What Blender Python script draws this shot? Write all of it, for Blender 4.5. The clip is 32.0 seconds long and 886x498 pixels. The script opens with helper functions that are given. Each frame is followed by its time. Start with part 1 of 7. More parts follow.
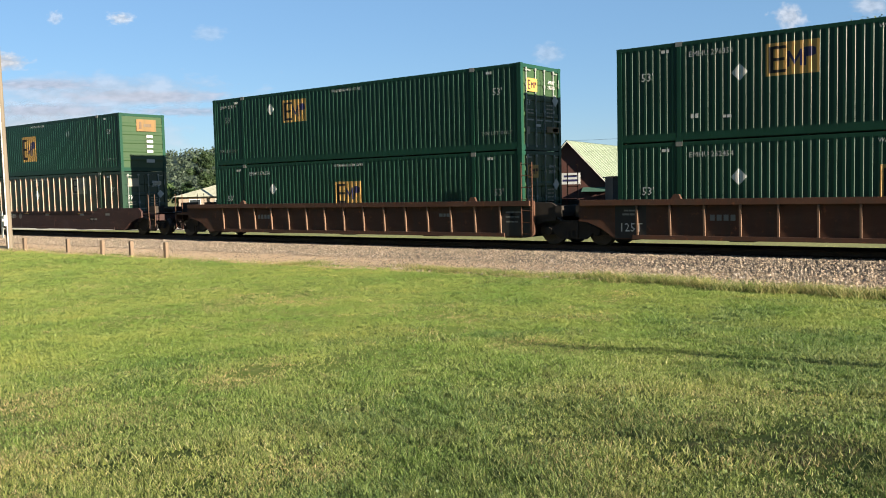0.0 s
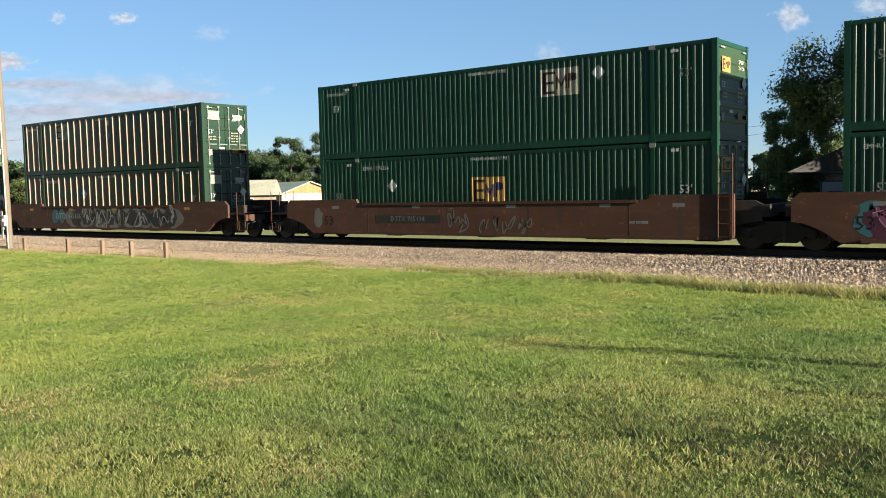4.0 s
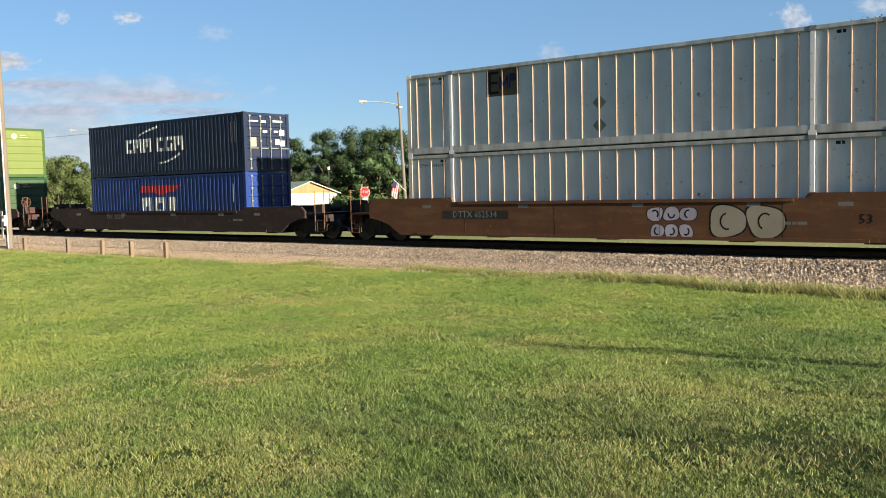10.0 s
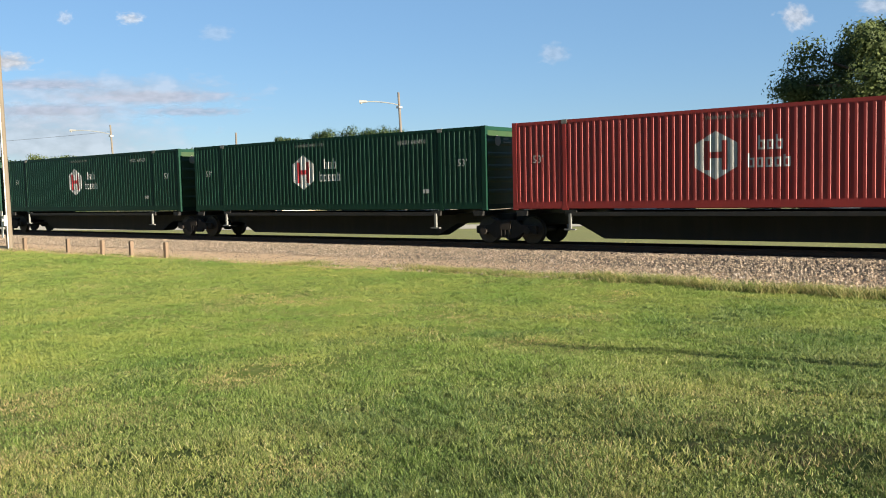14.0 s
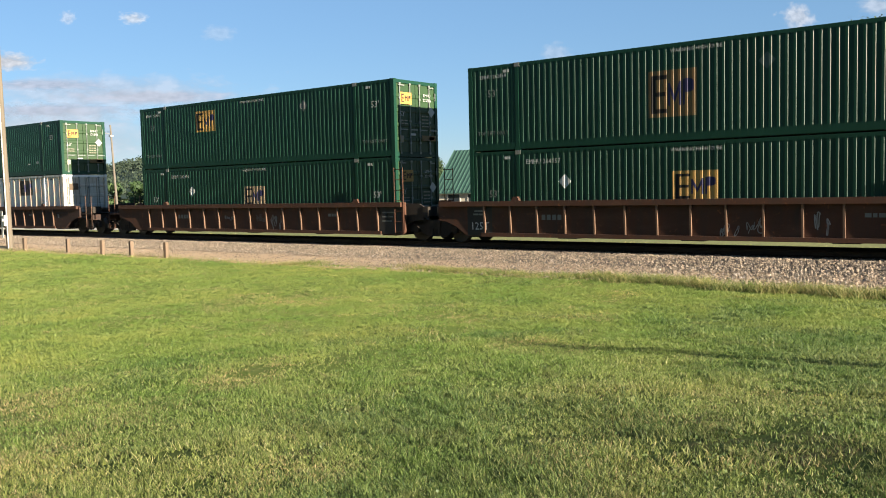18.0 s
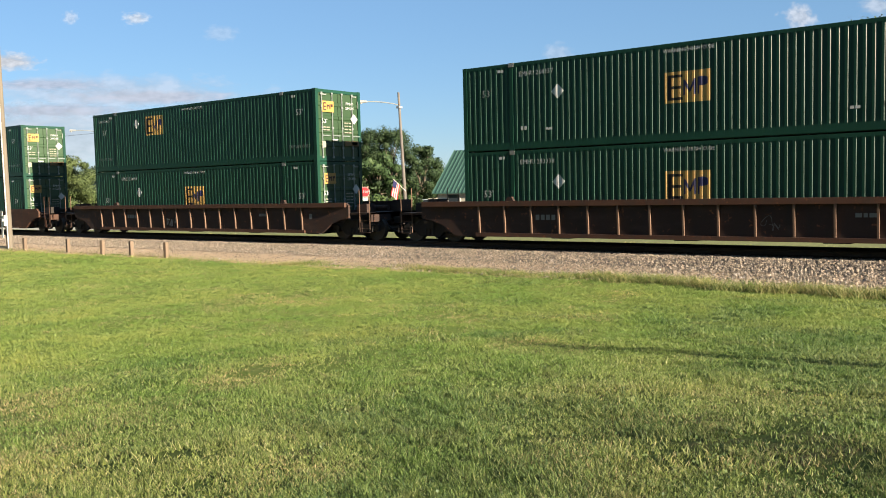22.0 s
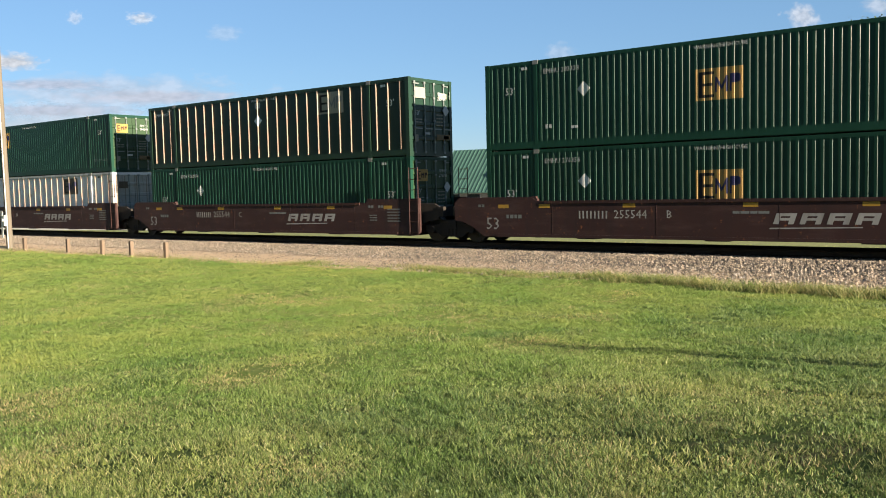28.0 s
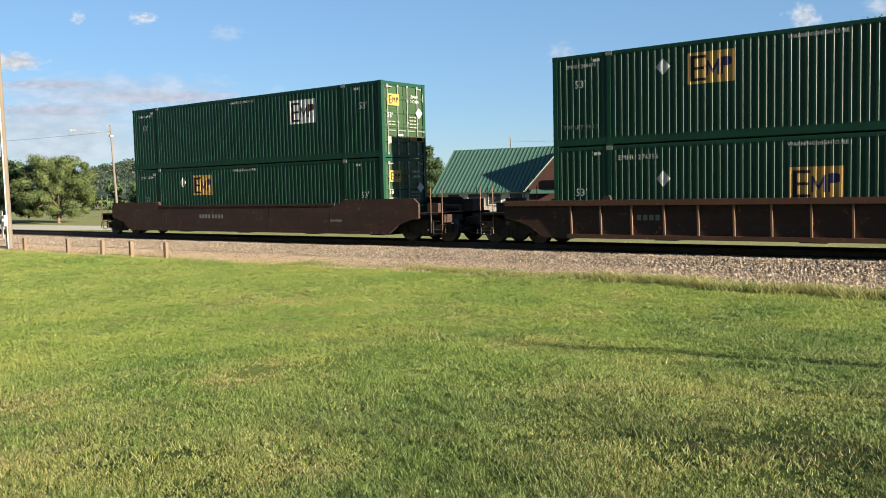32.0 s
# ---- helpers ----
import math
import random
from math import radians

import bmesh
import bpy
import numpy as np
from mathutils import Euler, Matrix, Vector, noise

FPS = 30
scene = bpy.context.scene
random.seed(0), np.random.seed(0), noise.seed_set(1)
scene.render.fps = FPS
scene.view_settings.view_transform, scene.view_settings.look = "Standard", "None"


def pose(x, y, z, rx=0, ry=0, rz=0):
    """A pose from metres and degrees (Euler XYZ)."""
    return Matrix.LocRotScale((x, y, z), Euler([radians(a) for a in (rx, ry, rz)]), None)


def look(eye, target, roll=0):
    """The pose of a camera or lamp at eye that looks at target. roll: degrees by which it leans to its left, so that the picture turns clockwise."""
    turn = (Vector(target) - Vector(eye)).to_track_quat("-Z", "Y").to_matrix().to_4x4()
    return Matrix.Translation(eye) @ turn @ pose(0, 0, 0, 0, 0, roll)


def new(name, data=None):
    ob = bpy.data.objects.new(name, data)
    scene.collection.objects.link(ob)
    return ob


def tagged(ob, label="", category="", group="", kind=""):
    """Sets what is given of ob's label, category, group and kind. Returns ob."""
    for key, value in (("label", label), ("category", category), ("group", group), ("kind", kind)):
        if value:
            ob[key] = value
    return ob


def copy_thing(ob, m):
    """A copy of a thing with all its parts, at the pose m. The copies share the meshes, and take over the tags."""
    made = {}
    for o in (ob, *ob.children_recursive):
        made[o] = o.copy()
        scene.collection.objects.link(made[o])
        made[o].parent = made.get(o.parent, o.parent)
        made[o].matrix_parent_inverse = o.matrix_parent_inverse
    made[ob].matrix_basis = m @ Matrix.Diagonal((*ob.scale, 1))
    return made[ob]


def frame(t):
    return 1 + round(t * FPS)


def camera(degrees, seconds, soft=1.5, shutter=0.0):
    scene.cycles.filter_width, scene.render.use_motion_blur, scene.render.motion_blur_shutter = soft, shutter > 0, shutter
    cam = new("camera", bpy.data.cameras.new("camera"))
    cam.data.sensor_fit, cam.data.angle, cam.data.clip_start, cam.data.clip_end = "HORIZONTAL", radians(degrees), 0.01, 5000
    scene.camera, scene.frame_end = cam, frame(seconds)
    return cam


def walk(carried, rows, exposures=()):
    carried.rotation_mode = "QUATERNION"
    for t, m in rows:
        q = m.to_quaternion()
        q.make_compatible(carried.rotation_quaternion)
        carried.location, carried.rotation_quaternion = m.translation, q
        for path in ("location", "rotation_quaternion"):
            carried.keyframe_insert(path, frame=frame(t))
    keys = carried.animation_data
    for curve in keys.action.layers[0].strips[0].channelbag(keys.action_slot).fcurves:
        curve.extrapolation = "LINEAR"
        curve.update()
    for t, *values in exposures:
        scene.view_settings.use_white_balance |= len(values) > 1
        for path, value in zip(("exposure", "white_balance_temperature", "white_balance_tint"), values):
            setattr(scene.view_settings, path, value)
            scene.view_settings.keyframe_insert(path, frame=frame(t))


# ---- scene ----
cam = camera(53.275, 32.0, soft=1.0)

EYE = Vector((0.0, 0.0, 1.65))
AIM = Vector((-0.6131, 0.7870, -0.0684))
CAM_POSE = look(EYE, EYE + AIM * 10, -1.325)
walk(cam, [(0.0, CAM_POSE), (32.0, CAM_POSE)], exposures=[(0.0, 2.35), (8.3, 2.35), (10.0, 2.25), (11.0, 2.21), (12.3, 2.29), (14.5, 2.30), (17.0, 2.35), (32.0, 2.35)])

# ---------------------------------------------------------------- light
SUN_EL, SUN_AZ = radians(15.5), radians(4.2)
SUN_DIR = Vector((math.cos(SUN_EL) * math.cos(SUN_AZ), -math.cos(SUN_EL) * math.sin(SUN_AZ), math.sin(SUN_EL)))
world = bpy.data.worlds.new("sky_world")
scene.world = world
world.use_nodes = True
wn = world.node_tree.nodes
sky = wn.new("ShaderNodeTexSky")
sky.sky_type = "NISHITA"
sky.sun_disc = False
sky.sun_elevation = SUN_EL
sky.sun_rotation = radians(90.0) + SUN_AZ
sky.air_density, sky.dust_density, sky.ozone_density = 1.0, 0.0, 3.6
wn["Background"].inputs["Strength"].default_value = 0.0272
tint = wn.new("ShaderNodeMix")
tint.data_type, tint.blend_type = "RGBA", "MULTIPLY"
tint.inputs[0].default_value = 1.0
tint.inputs[7].default_value = (0.95, 0.98, 1.07, 1.0)
world.node_tree.links.new(sky.outputs["Color"], tint.inputs[6])
haze = wn.new("ShaderNodeMix")
haze.data_type = "RGBA"
haze.inputs[0].default_value = 0.45
haze.inputs[7].default_value = (1.95, 3.65, 5.8, 1.0)
world.node_tree.links.new(tint.outputs[2], haze.inputs[6])
world.node_tree.links.new(haze.outputs[2], wn["Background"].inputs["Color"])
sun = bpy.data.lights.new("sun", "SUN")
sun.energy, sun.angle, sun.color = 5.0, radians(0.6), (1.0, 0.87, 0.68)
sun_ob = new("sun", sun)
sun_ob.matrix_world = look((40, -20, 30), Vector((40, -20, 30)) - SUN_DIR)

# ---------------------------------------------------------------- materials


def shader(name):
    m = bpy.data.materials.new(name)
    m.use_nodes = True
    nt = m.node_tree
    return m, nt, nt.nodes["Principled BSDF"]


def node(nt, kind, **sets):
    n = nt.nodes.new(kind)
    for key, value in sets.items():
        n.inputs[key].default_value = value
    return n


def ramp(nt, source, stops):
    r = nt.nodes.new("ShaderNodeValToRGB")
    els = r.color_ramp.elements
    while len(els) < len(stops):
        els.new(0.5)
    for e, (p, c) in zip(els, stops):
        e.position, e.color = p, (*c, 1.0) if len(c) == 3 else c
    nt.links.new(source, r.inputs["Fac"])
    return r.outputs["Color"]


def mixed(nt, a, b, fac, blend="MIX"):
    n = nt.nodes.new("ShaderNodeMix")
    n.data_type, n.blend_type = "RGBA", blend
    for value, index in ((fac, 0), (a, 6), (b, 7)):
        if isinstance(value, bpy.types.NodeSocket):
            nt.links.new(value, n.inputs[index])
        elif index == 0:
            n.inputs[0].default_value = value
        else:
            n.inputs[index].default_value = (*value, 1.0)
    return n.outputs[2]


def noise_of(nt, scale, detail=3.0, coords="Object", stretch=(1, 1, 1), rough=0.55):
    tc = nt.nodes.new("ShaderNodeTexCoord")
    mp = nt.nodes.new("ShaderNodeMapping")
    mp.inputs["Scale"].default_value = stretch
    nt.links.new(tc.outputs[coords], mp.inputs["Vector"])
    n = node(nt, "ShaderNodeTexNoise", Scale=scale, Detail=detail, Roughness=rough)
    nt.links.new(mp.outputs["Vector"], n.inputs["Vector"])
    return n.outputs["Fac"]


def bump(nt, bsdf, height, strength, distance=0.02):
    b = node(nt, "ShaderNodeBump", Strength=strength, Distance=distance)
    nt.links.new(height, b.inputs["Height"])
    nt.links.new(b.outputs["Normal"], bsdf.inputs["Normal"])


def painted(name, colour, rough=0.45, dirt=(0.06, 0.045, 0.03), dirt_amount=0.35, rust=0.0, vary=0.10, metal=0.0, gloss=0.3, scuff=None):
    """Weathered paint: stains that run down, blotches, fine grain."""
    m, nt, p = shader(name)
    info = nt.nodes.new("ShaderNodeObjectInfo")
    hv = node(nt, "ShaderNodeHueSaturation", Color=(*colour, 1.0))
    span = node(nt, "ShaderNodeMapRange", **{"To Min": 1.0 - vary, "To Max": 1.0 + vary})
    nt.links.new(info.outputs["Random"], span.inputs["Value"])
    nt.links.new(span.outputs["Result"], hv.inputs["Value"])
    streak = noise_of(nt, 1.0, 5.0, stretch=(3.2, 3.2, 0.35))
    blot = noise_of(nt, 0.7, 4.0)
    fine = noise_of(nt, 28.0, 3.0)
    a = ramp(nt, streak, [(0.46, (0, 0, 0)), (0.72, (dirt_amount,) * 3)])
    c = mixed(nt, hv.outputs["Color"], dirt, a)
    b = ramp(nt, blot, [(0.40, (0.86,) * 3), (0.66, (1.06,) * 3)])
    c = mixed(nt, c, b, 0.8, "MULTIPLY")
    if scuff:
        smear = noise_of(nt, 1.1, 6.0, stretch=(0.55, 0.55, 2.6), rough=0.65)
        c = mixed(nt, c, scuff, ramp(nt, smear, [(0.50, (0, 0, 0)), (0.70, (0.6, 0.6, 0.6))]))
    if rust:
        spots = noise_of(nt, 5.0, 8.0, rough=0.7)
        r = ramp(nt, spots, [(0.62 - 0.16 * rust, (0, 0, 0)), (0.70, (1, 1, 1))])
        c = mixed(nt, c, (0.16, 0.055, 0.02), r)
    nt.links.new(c, p.inputs["Base Color"])
    rr = node(nt, "ShaderNodeMapRange", **{"To Min": rough - 0.08, "To Max": rough + 0.15})
    nt.links.new(fine, rr.inputs["Value"])
    nt.links.new(rr.outputs["Result"], p.inputs["Roughness"])
    p.inputs["Metallic"].default_value = metal
    p.inputs["Specular IOR Level"].default_value = gloss
    bump(nt, p, fine, 0.12, 0.004)
    return m


def plain(name, colour, rough=0.6, metal=0.0, grain=20.0, depth=0.15):
    m, nt, p = shader(name)
    n = noise_of(nt, grain, 4.0)
    k = ramp(nt, n, [(0.3, tuple(c * 0.8 for c in colour)), (0.7, tuple(min(1, c * 1.15) for c in colour))])
    nt.links.new(k, p.inputs["Base Color"])
    p.inputs["Roughness"].default_value, p.inputs["Metallic"].default_value = rough, metal
    bump(nt, p, n, depth, 0.004)
    return m


GREEN = painted("container_green", (0.0062, 0.0310, 0.0195), 0.36, dirt=(0.006, 0.024, 0.016), dirt_amount=0.35, gloss=0.18)
GREEN_HUB = painted("container_deep_green", (0.0052, 0.0262, 0.0168), 0.4, dirt=(0.005, 0.020, 0.014), dirt_amount=0.4, gloss=0.15)
GREEN_OLD = painted("container_olive_green", (0.024, 0.052, 0.015), 0.34, dirt=(0.02, 0.03, 0.012), dirt_amount=0.5, gloss=0.35)
GREEN_DARK = painted("container_dark_green", (0.0105, 0.027, 0.017), 0.3, dirt=(0.012, 0.02, 0.013), dirt_amount=0.5)
# ends that face the sun: sunlight is put into these two lighter paints
GREEN_SUNLIT_END = painted("sunlit_end_green", (0.0175, 0.0405, 0.0155), 0.45, dirt=(0.016, 0.026, 0.012), dirt_amount=0.45)
LIME_SUNLIT_END = painted("sunlit_lime_end", (0.085, 0.115, 0.024), 0.5, dirt=(0.065, 0.085, 0.02), dirt_amount=0.4)
LIME = painted("container_lime", (0.026, 0.054, 0.0115), 0.32, dirt=(0.03, 0.045, 0.015), dirt_amount=0.4)
WHITE = painted("container_white", (0.495, 0.51, 0.54), 0.4, dirt=(0.36, 0.35, 0.335), dirt_amount=0.4, rust=0.02, gloss=0.5)
WHITE_DOOR = painted("soiled_cream_door", (0.36, 0.345, 0.31), 0.6, dirt=(0.14, 0.10, 0.07), dirt_amount=0.9, rust=0.12)
WHITE_RAIL = painted("grimy_white_rail", (0.26, 0.275, 0.285), 0.6, dirt=(0.10, 0.10, 0.10), dirt_amount=0.8)
RED = painted("container_red", (0.185, 0.021, 0.020), 0.5, dirt=(0.145, 0.022, 0.020), dirt_amount=0.5)
NAVY = painted("container_navy", (0.0045, 0.010, 0.028), 0.4, dirt=(0.02, 0.02, 0.03), dirt_amount=0.4)
BLUE = painted("container_blue", (0.0065, 0.022, 0.11), 0.4, dirt=(0.012, 0.024, 0.09), dirt_amount=0.4)
RUST = painted("wagon_rust_brown", (0.050, 0.020, 0.0105), 0.78, dirt=(0.03, 0.02, 0.014), dirt_amount=0.8, rust=0.12, vary=0.15, scuff=(0.068, 0.034, 0.020))
BROWN = painted("wagon_dark_brown", (0.0240, 0.0108, 0.0073), 0.75, dirt=(0.016, 0.011, 0.009), dirt_amount=0.8, rust=0.15, vary=0.15, scuff=(0.042, 0.023, 0.0165))
SOOT = painted("wagon_soot_brown", (0.0165, 0.0092, 0.0076), 0.75, dirt=(0.012, 0.009, 0.008), dirt_amount=0.8, rust=0.1, scuff=(0.034, 0.02, 0.015))
MAROON = painted("wagon_oxide_red", (0.0255, 0.0086, 0.0072), 0.68, dirt=(0.016, 0.008, 0.008), dirt_amount=0.7, rust=0.06, scuff=(0.052, 0.026, 0.022))
TAN = painted("wagon_faded_orange", (0.078, 0.033, 0.0135), 0.72, dirt=(0.06, 0.03, 0.015), dirt_amount=0.7, rust=0.15, scuff=(0.125, 0.060, 0.023))
YELLOW = painted("wagon_yellow", (0.205, 0.110, 0.034), 0.55, dirt=(0.10, 0.06, 0.025), dirt_amount=0.55, scuff=(0.26, 0.17, 0.085))
BLACK = painted("wagon_black", (0.012, 0.012, 0.012), 0.6, dirt=(0.03, 0.025, 0.02), dirt_amount=0.5)
GRIME = painted("running_gear_grime", (0.014, 0.011, 0.009), 0.8, dirt=(0.03, 0.022, 0.016), dirt_amount=0.6)
STAKE_PALE = painted("pale_stake_edge", (0.105, 0.062, 0.040), 0.7, dirt=(0.05, 0.025, 0.015), dirt_amount=0.7)
TREAD = plain("wheel_steel", (0.035, 0.028, 0.024), 0.6, 0.3)
ROD_PALE = plain("lock_rod_zinc", (0.14, 0.155, 0.15), 0.45, 0.3)
RIB_RUST_PALE = painted("pale_rusty_rib_steel", (0.23, 0.175, 0.13), 0.6, dirt=(0.10, 0.05, 0.03), dirt_amount=0.7)
GALV = plain("galvanised_steel", (0.17, 0.165, 0.155), 0.5, 0.4)
DECAL_WHITE = painted("white_marking_paint", (0.34, 0.345, 0.34), 0.5, dirt=(0.25, 0.25, 0.24), dirt_amount=0.6)
DECAL_BRIGHT = painted("fresh_white_marking_paint", (0.62, 0.63, 0.62), 0.5, dirt=(0.4, 0.4, 0.38), dirt_amount=0.5)
DECAL_GREY = painted("faded_marking_paint", (0.11, 0.115, 0.11), 0.5, dirt=(0.1, 0.1, 0.1), dirt_amount=0.6)
DECAL_ORANGE = painted("orange_marking_paint", (0.285, 0.165, 0.042), 0.5, gloss=0.3, dirt=(0.15, 0.085, 0.025), dirt_amount=0.4)
DECAL_FADED = painted("faded_orange_marking_paint", (0.115, 0.066, 0.024), 0.5, dirt=(0.05, 0.05, 0.02), dirt_amount=0.6)
DECAL_BEIGE = painted("bleached_orange_marking_paint", (0.215, 0.155, 0.095), 0.5, dirt=(0.10, 0.08, 0.05), dirt_amount=0.5)
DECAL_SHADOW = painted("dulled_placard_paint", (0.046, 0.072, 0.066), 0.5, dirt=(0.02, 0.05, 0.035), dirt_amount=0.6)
DECAL_WORN = painted("worn_lettering_paint", (0.155, 0.165, 0.155), 0.5, dirt=(0.04, 0.07, 0.05), dirt_amount=0.9)
DECAL_BROWN = painted("brown_marking_paint", (0.072, 0.048, 0.029), 0.5, dirt=(0.12, 0.11, 0.09), dirt_amount=0.5)
DECAL_PALE = painted("pale_marking_paint", (0.20, 0.185, 0.15), 0.5, dirt=(0.2, 0.18, 0.1), dirt_amount=0.5)
DECAL_BLACK = painted("black_marking_paint", (0.008, 0.007, 0.008), 0.6, dirt_amount=0.1, gloss=0.15)
DECAL_BLUE = painted("blue_marking_paint", (0.017, 0.017, 0.058), 0.5, dirt_amount=0.1, gloss=0.15)
DECAL_RED = painted("red_marking_paint", (0.28, 0.015, 0.02), 0.5, dirt_amount=0.1)
DECAL_YELLOW = painted("yellow_marking_paint", (0.30, 0.17, 0.02), 0.5, dirt_amount=0.3)
SPRAY_PINK = painted("magenta_spray_paint", (0.150, 0.046, 0.098), 0.6, dirt=(0.05, 0.015, 0.03), dirt_amount=0.4)
SPRAY_BLUSH = painted("pale_pink_spray_paint", (0.30, 0.16, 0.22), 0.6, dirt=(0.1, 0.04, 0.06), dirt_amount=0.4)
SPRAY_PLUM = painted("plum_spray_paint", (0.046, 0.011, 0.026), 0.6, dirt=(0.03, 0.012, 0.015), dirt_amount=0.4)
SPRAY_TEAL = painted("teal_spray_paint", (0.022, 0.082, 0.10), 0.6, dirt=(0.03, 0.05, 0.05), dirt_amount=0.4)
SPRAY_WHITE = painted("white_spray_paint", (0.22, 0.215, 0.205), 0.6, dirt_amount=0.4)
SPRAY_LILAC = painted("pale_lilac_spray_paint", (0.27, 0.26, 0.32), 0.6, dirt_amount=0.3)
SPRAY_DULL = painted("dull_spray_paint", (0.052, 0.042, 0.040), 0.6, dirt=(0.028, 0.012, 0.01), dirt_amount=0.8)
SPRAY_GREY = painted("grey_spray_paint", (0.09, 0.09, 0.085), 0.6, dirt_amount=0.4)

# ---------------------------------------------------------------- mesh helpers


class Shape:
    """Collects vertices and faces of one mesh."""

    def __init__(self):
        self.v, self.f = [], []

    def box(self, x0, x1, y0, y1, z0, z1):
        b = len(self.v)
        self.v += [(x, y, z) for z in (z0, z1) for y in (y0, y1) for x in (x0, x1)]
        self.f += [tuple(b + i for i in q) for q in ((0, 2, 3, 1), (4, 5, 7, 6), (0, 1, 5, 4), (2, 6, 7, 3), (0, 4, 6, 2), (1, 3, 7, 5))]
        return self

    def slab(self, poly, y0, y1):
        """A polygon in x and z, drawn out from y0 to y1."""
        b, n = len(self.v), len(poly)
        self.v += [(x, y0, z) for x, z in poly] + [(x, y1, z) for x, z in poly]
        self.f += [tuple(range(b, b + n)), tuple(range(b + 2 * n - 1, b + n - 1, -1))]
        self.f += [(b + i, b + n + i, b + n + (i + 1) % n, b + (i + 1) % n) for i in range(n)]
        return self

    def rod(self, p, q, r, r2=None, sides=8):
        p, q = Vector(p), Vector(q)
        r2 = r if r2 is None else r2
        d = (q - p).normalized()
        a = d.orthogonal().normalized()
        c = d.cross(a)
        b = len(self.v)
        for o, rad in ((p, r), (q, r2)):
            for i in range(sides):
                t = 2 * math.pi * i / sides
                self.v.append(tuple(o + a * (rad * math.cos(t)) + c * (rad * math.sin(t))))
        self.f += [(b + i, b + (i + 1) % sides, b + sides + (i + 1) % sides, b + sides + i) for i in range(sides)]
        self.f += [tuple(range(b + sides - 1, b - 1, -1)), tuple(range(b + sides, b + 2 * sides))]
        return self

    def quad(self, *pts):
        b = len(self.v)
        self.v += [tuple(p) for p in pts]
        self.f.append(tuple(range(b, b + len(pts))))
        return self

    def mesh(self, name, *mats):
        me = bpy.data.meshes.new(name)
        me.from_pydata(self.v, [], self.f)
        for m in mats:
            me.materials.append(m)
        bm = bmesh.new()
        bm.from_mesh(me)
        bmesh.ops.recalc_face_normals(bm, faces=bm.faces)
        bm.to_mesh(me)
        bm.free()
        return me


def part(name, shape, mat, parent, label="", at=None):
    """One mesh object under a thing or a part."""
    me = shape.mesh(name, mat) if isinstance(shape, Shape) else shape
    ob = new(name, me)
    ob.parent = parent
    if at is not None:
        ob.matrix_basis = at
    if label:
        ob["label"] = label
    return ob


def thing(name, label, category, group="", kind="", at=None):
    ob = new(name)
    if at is not None:
        ob.matrix_basis = at
    return tagged(ob, label, category, group, kind)


TEXTS = {}


def lettering(words, height):
    """A flat mesh of words in the built-in font, in the xz plane, facing -y, centred."""
    key = (words, height)
    if key not in TEXTS:
        cu = bpy.data.curves.new("lettering", "FONT")
        cu.body, cu.size, cu.align_x, cu.align_y, cu.extrude, cu.resolution_u = words, height * 1.38, "CENTER", "CENTER", 0.0004, 1
        ob = bpy.data.objects.new("lettering", cu)
        scene.collection.objects.link(ob)
        me = bpy.data.meshes.new_from_object(ob.evaluated_get(bpy.context.evaluated_depsgraph_get()))
        bpy.data.objects.remove(ob)
        me.transform(pose(0, 0, 0, 90, 0, 0))
        me.materials.clear()
        TEXTS[key] = me
    return TEXTS[key]


def write(words, height, mat, parent, m, name="lettering"):
    me = lettering(words, height)
    if not me.materials:
        me.materials.append(mat)
    ob = new(name, me)
    ob.parent, ob.matrix_basis = parent, m
    ob.material_slots[0].link = "OBJECT"
    ob.material_slots[0].material = mat
    return tagged(ob, kind="stuff")

# ---------------------------------------------------------------- plan of the railway
TRACK_Y = 26.255
RAIL_Z = -0.30
LOW_Z, HIGH_Z, SPINE_Z = -0.04, 2.86, 0.87
C_LEN, C_HIGH, C_HALF = 16.154, 2.896, 1.2955


def travelled(t):
    """Metres the train has gone since the start."""
    k = t / 32.0
    return k * (746.5627 + k * (-35.4069 + k * (28.211 + k * (-13.3099 + k * 0.2113))))


TIMES = [i * 2.0 for i in range(17)]
MOVERS = []


def on_train(ob, x, y, z):
    ob.location = (x, y, z)
    MOVERS.append((ob, x, y, z))


# ---------------------------------------------------------------- containers
FINE = (0.2188, 0.070, 0.009, 0.010)
COARSE = (0.278, 0.10, 0.016, 0.018)


def wave(x0, x1, spec):
    """Corner points (x, depth) of a corrugated sheet from x0 to x1."""
    pitch, flat, slope, deep = spec
    n = max(1, round((x1 - x0) / pitch))
    p = (x1 - x0) / n
    pts = []
    low = p - flat - 2 * slope
    for i in range(n):
        o = x0 + i * p
        pts += [(o, deep), (o + low / 2, deep), (o + low / 2 + slope, 0.0), (o + low / 2 + slope + flat, 0.0), (o + low / 2 + 2 * slope + flat, deep)]
    pts.append((x1, deep))
    return pts


def bays(length, posts):
    a = length / 2
    if posts:
        return [(-a + 0.14, -a + 1.92), (-a + 2.06, a - 2.06), (a - 1.92, a - 0.14)]
    return [(-a + 0.14, a - 0.14)]


def rib_places(length, posts):
    out = []
    for x0, x1 in bays(length, posts):
        n = max(1, round((x1 - x0) / 0.605))
        out += [x0 + (i + 0.5) * (x1 - x0) / n for i in range(n)]
    return out


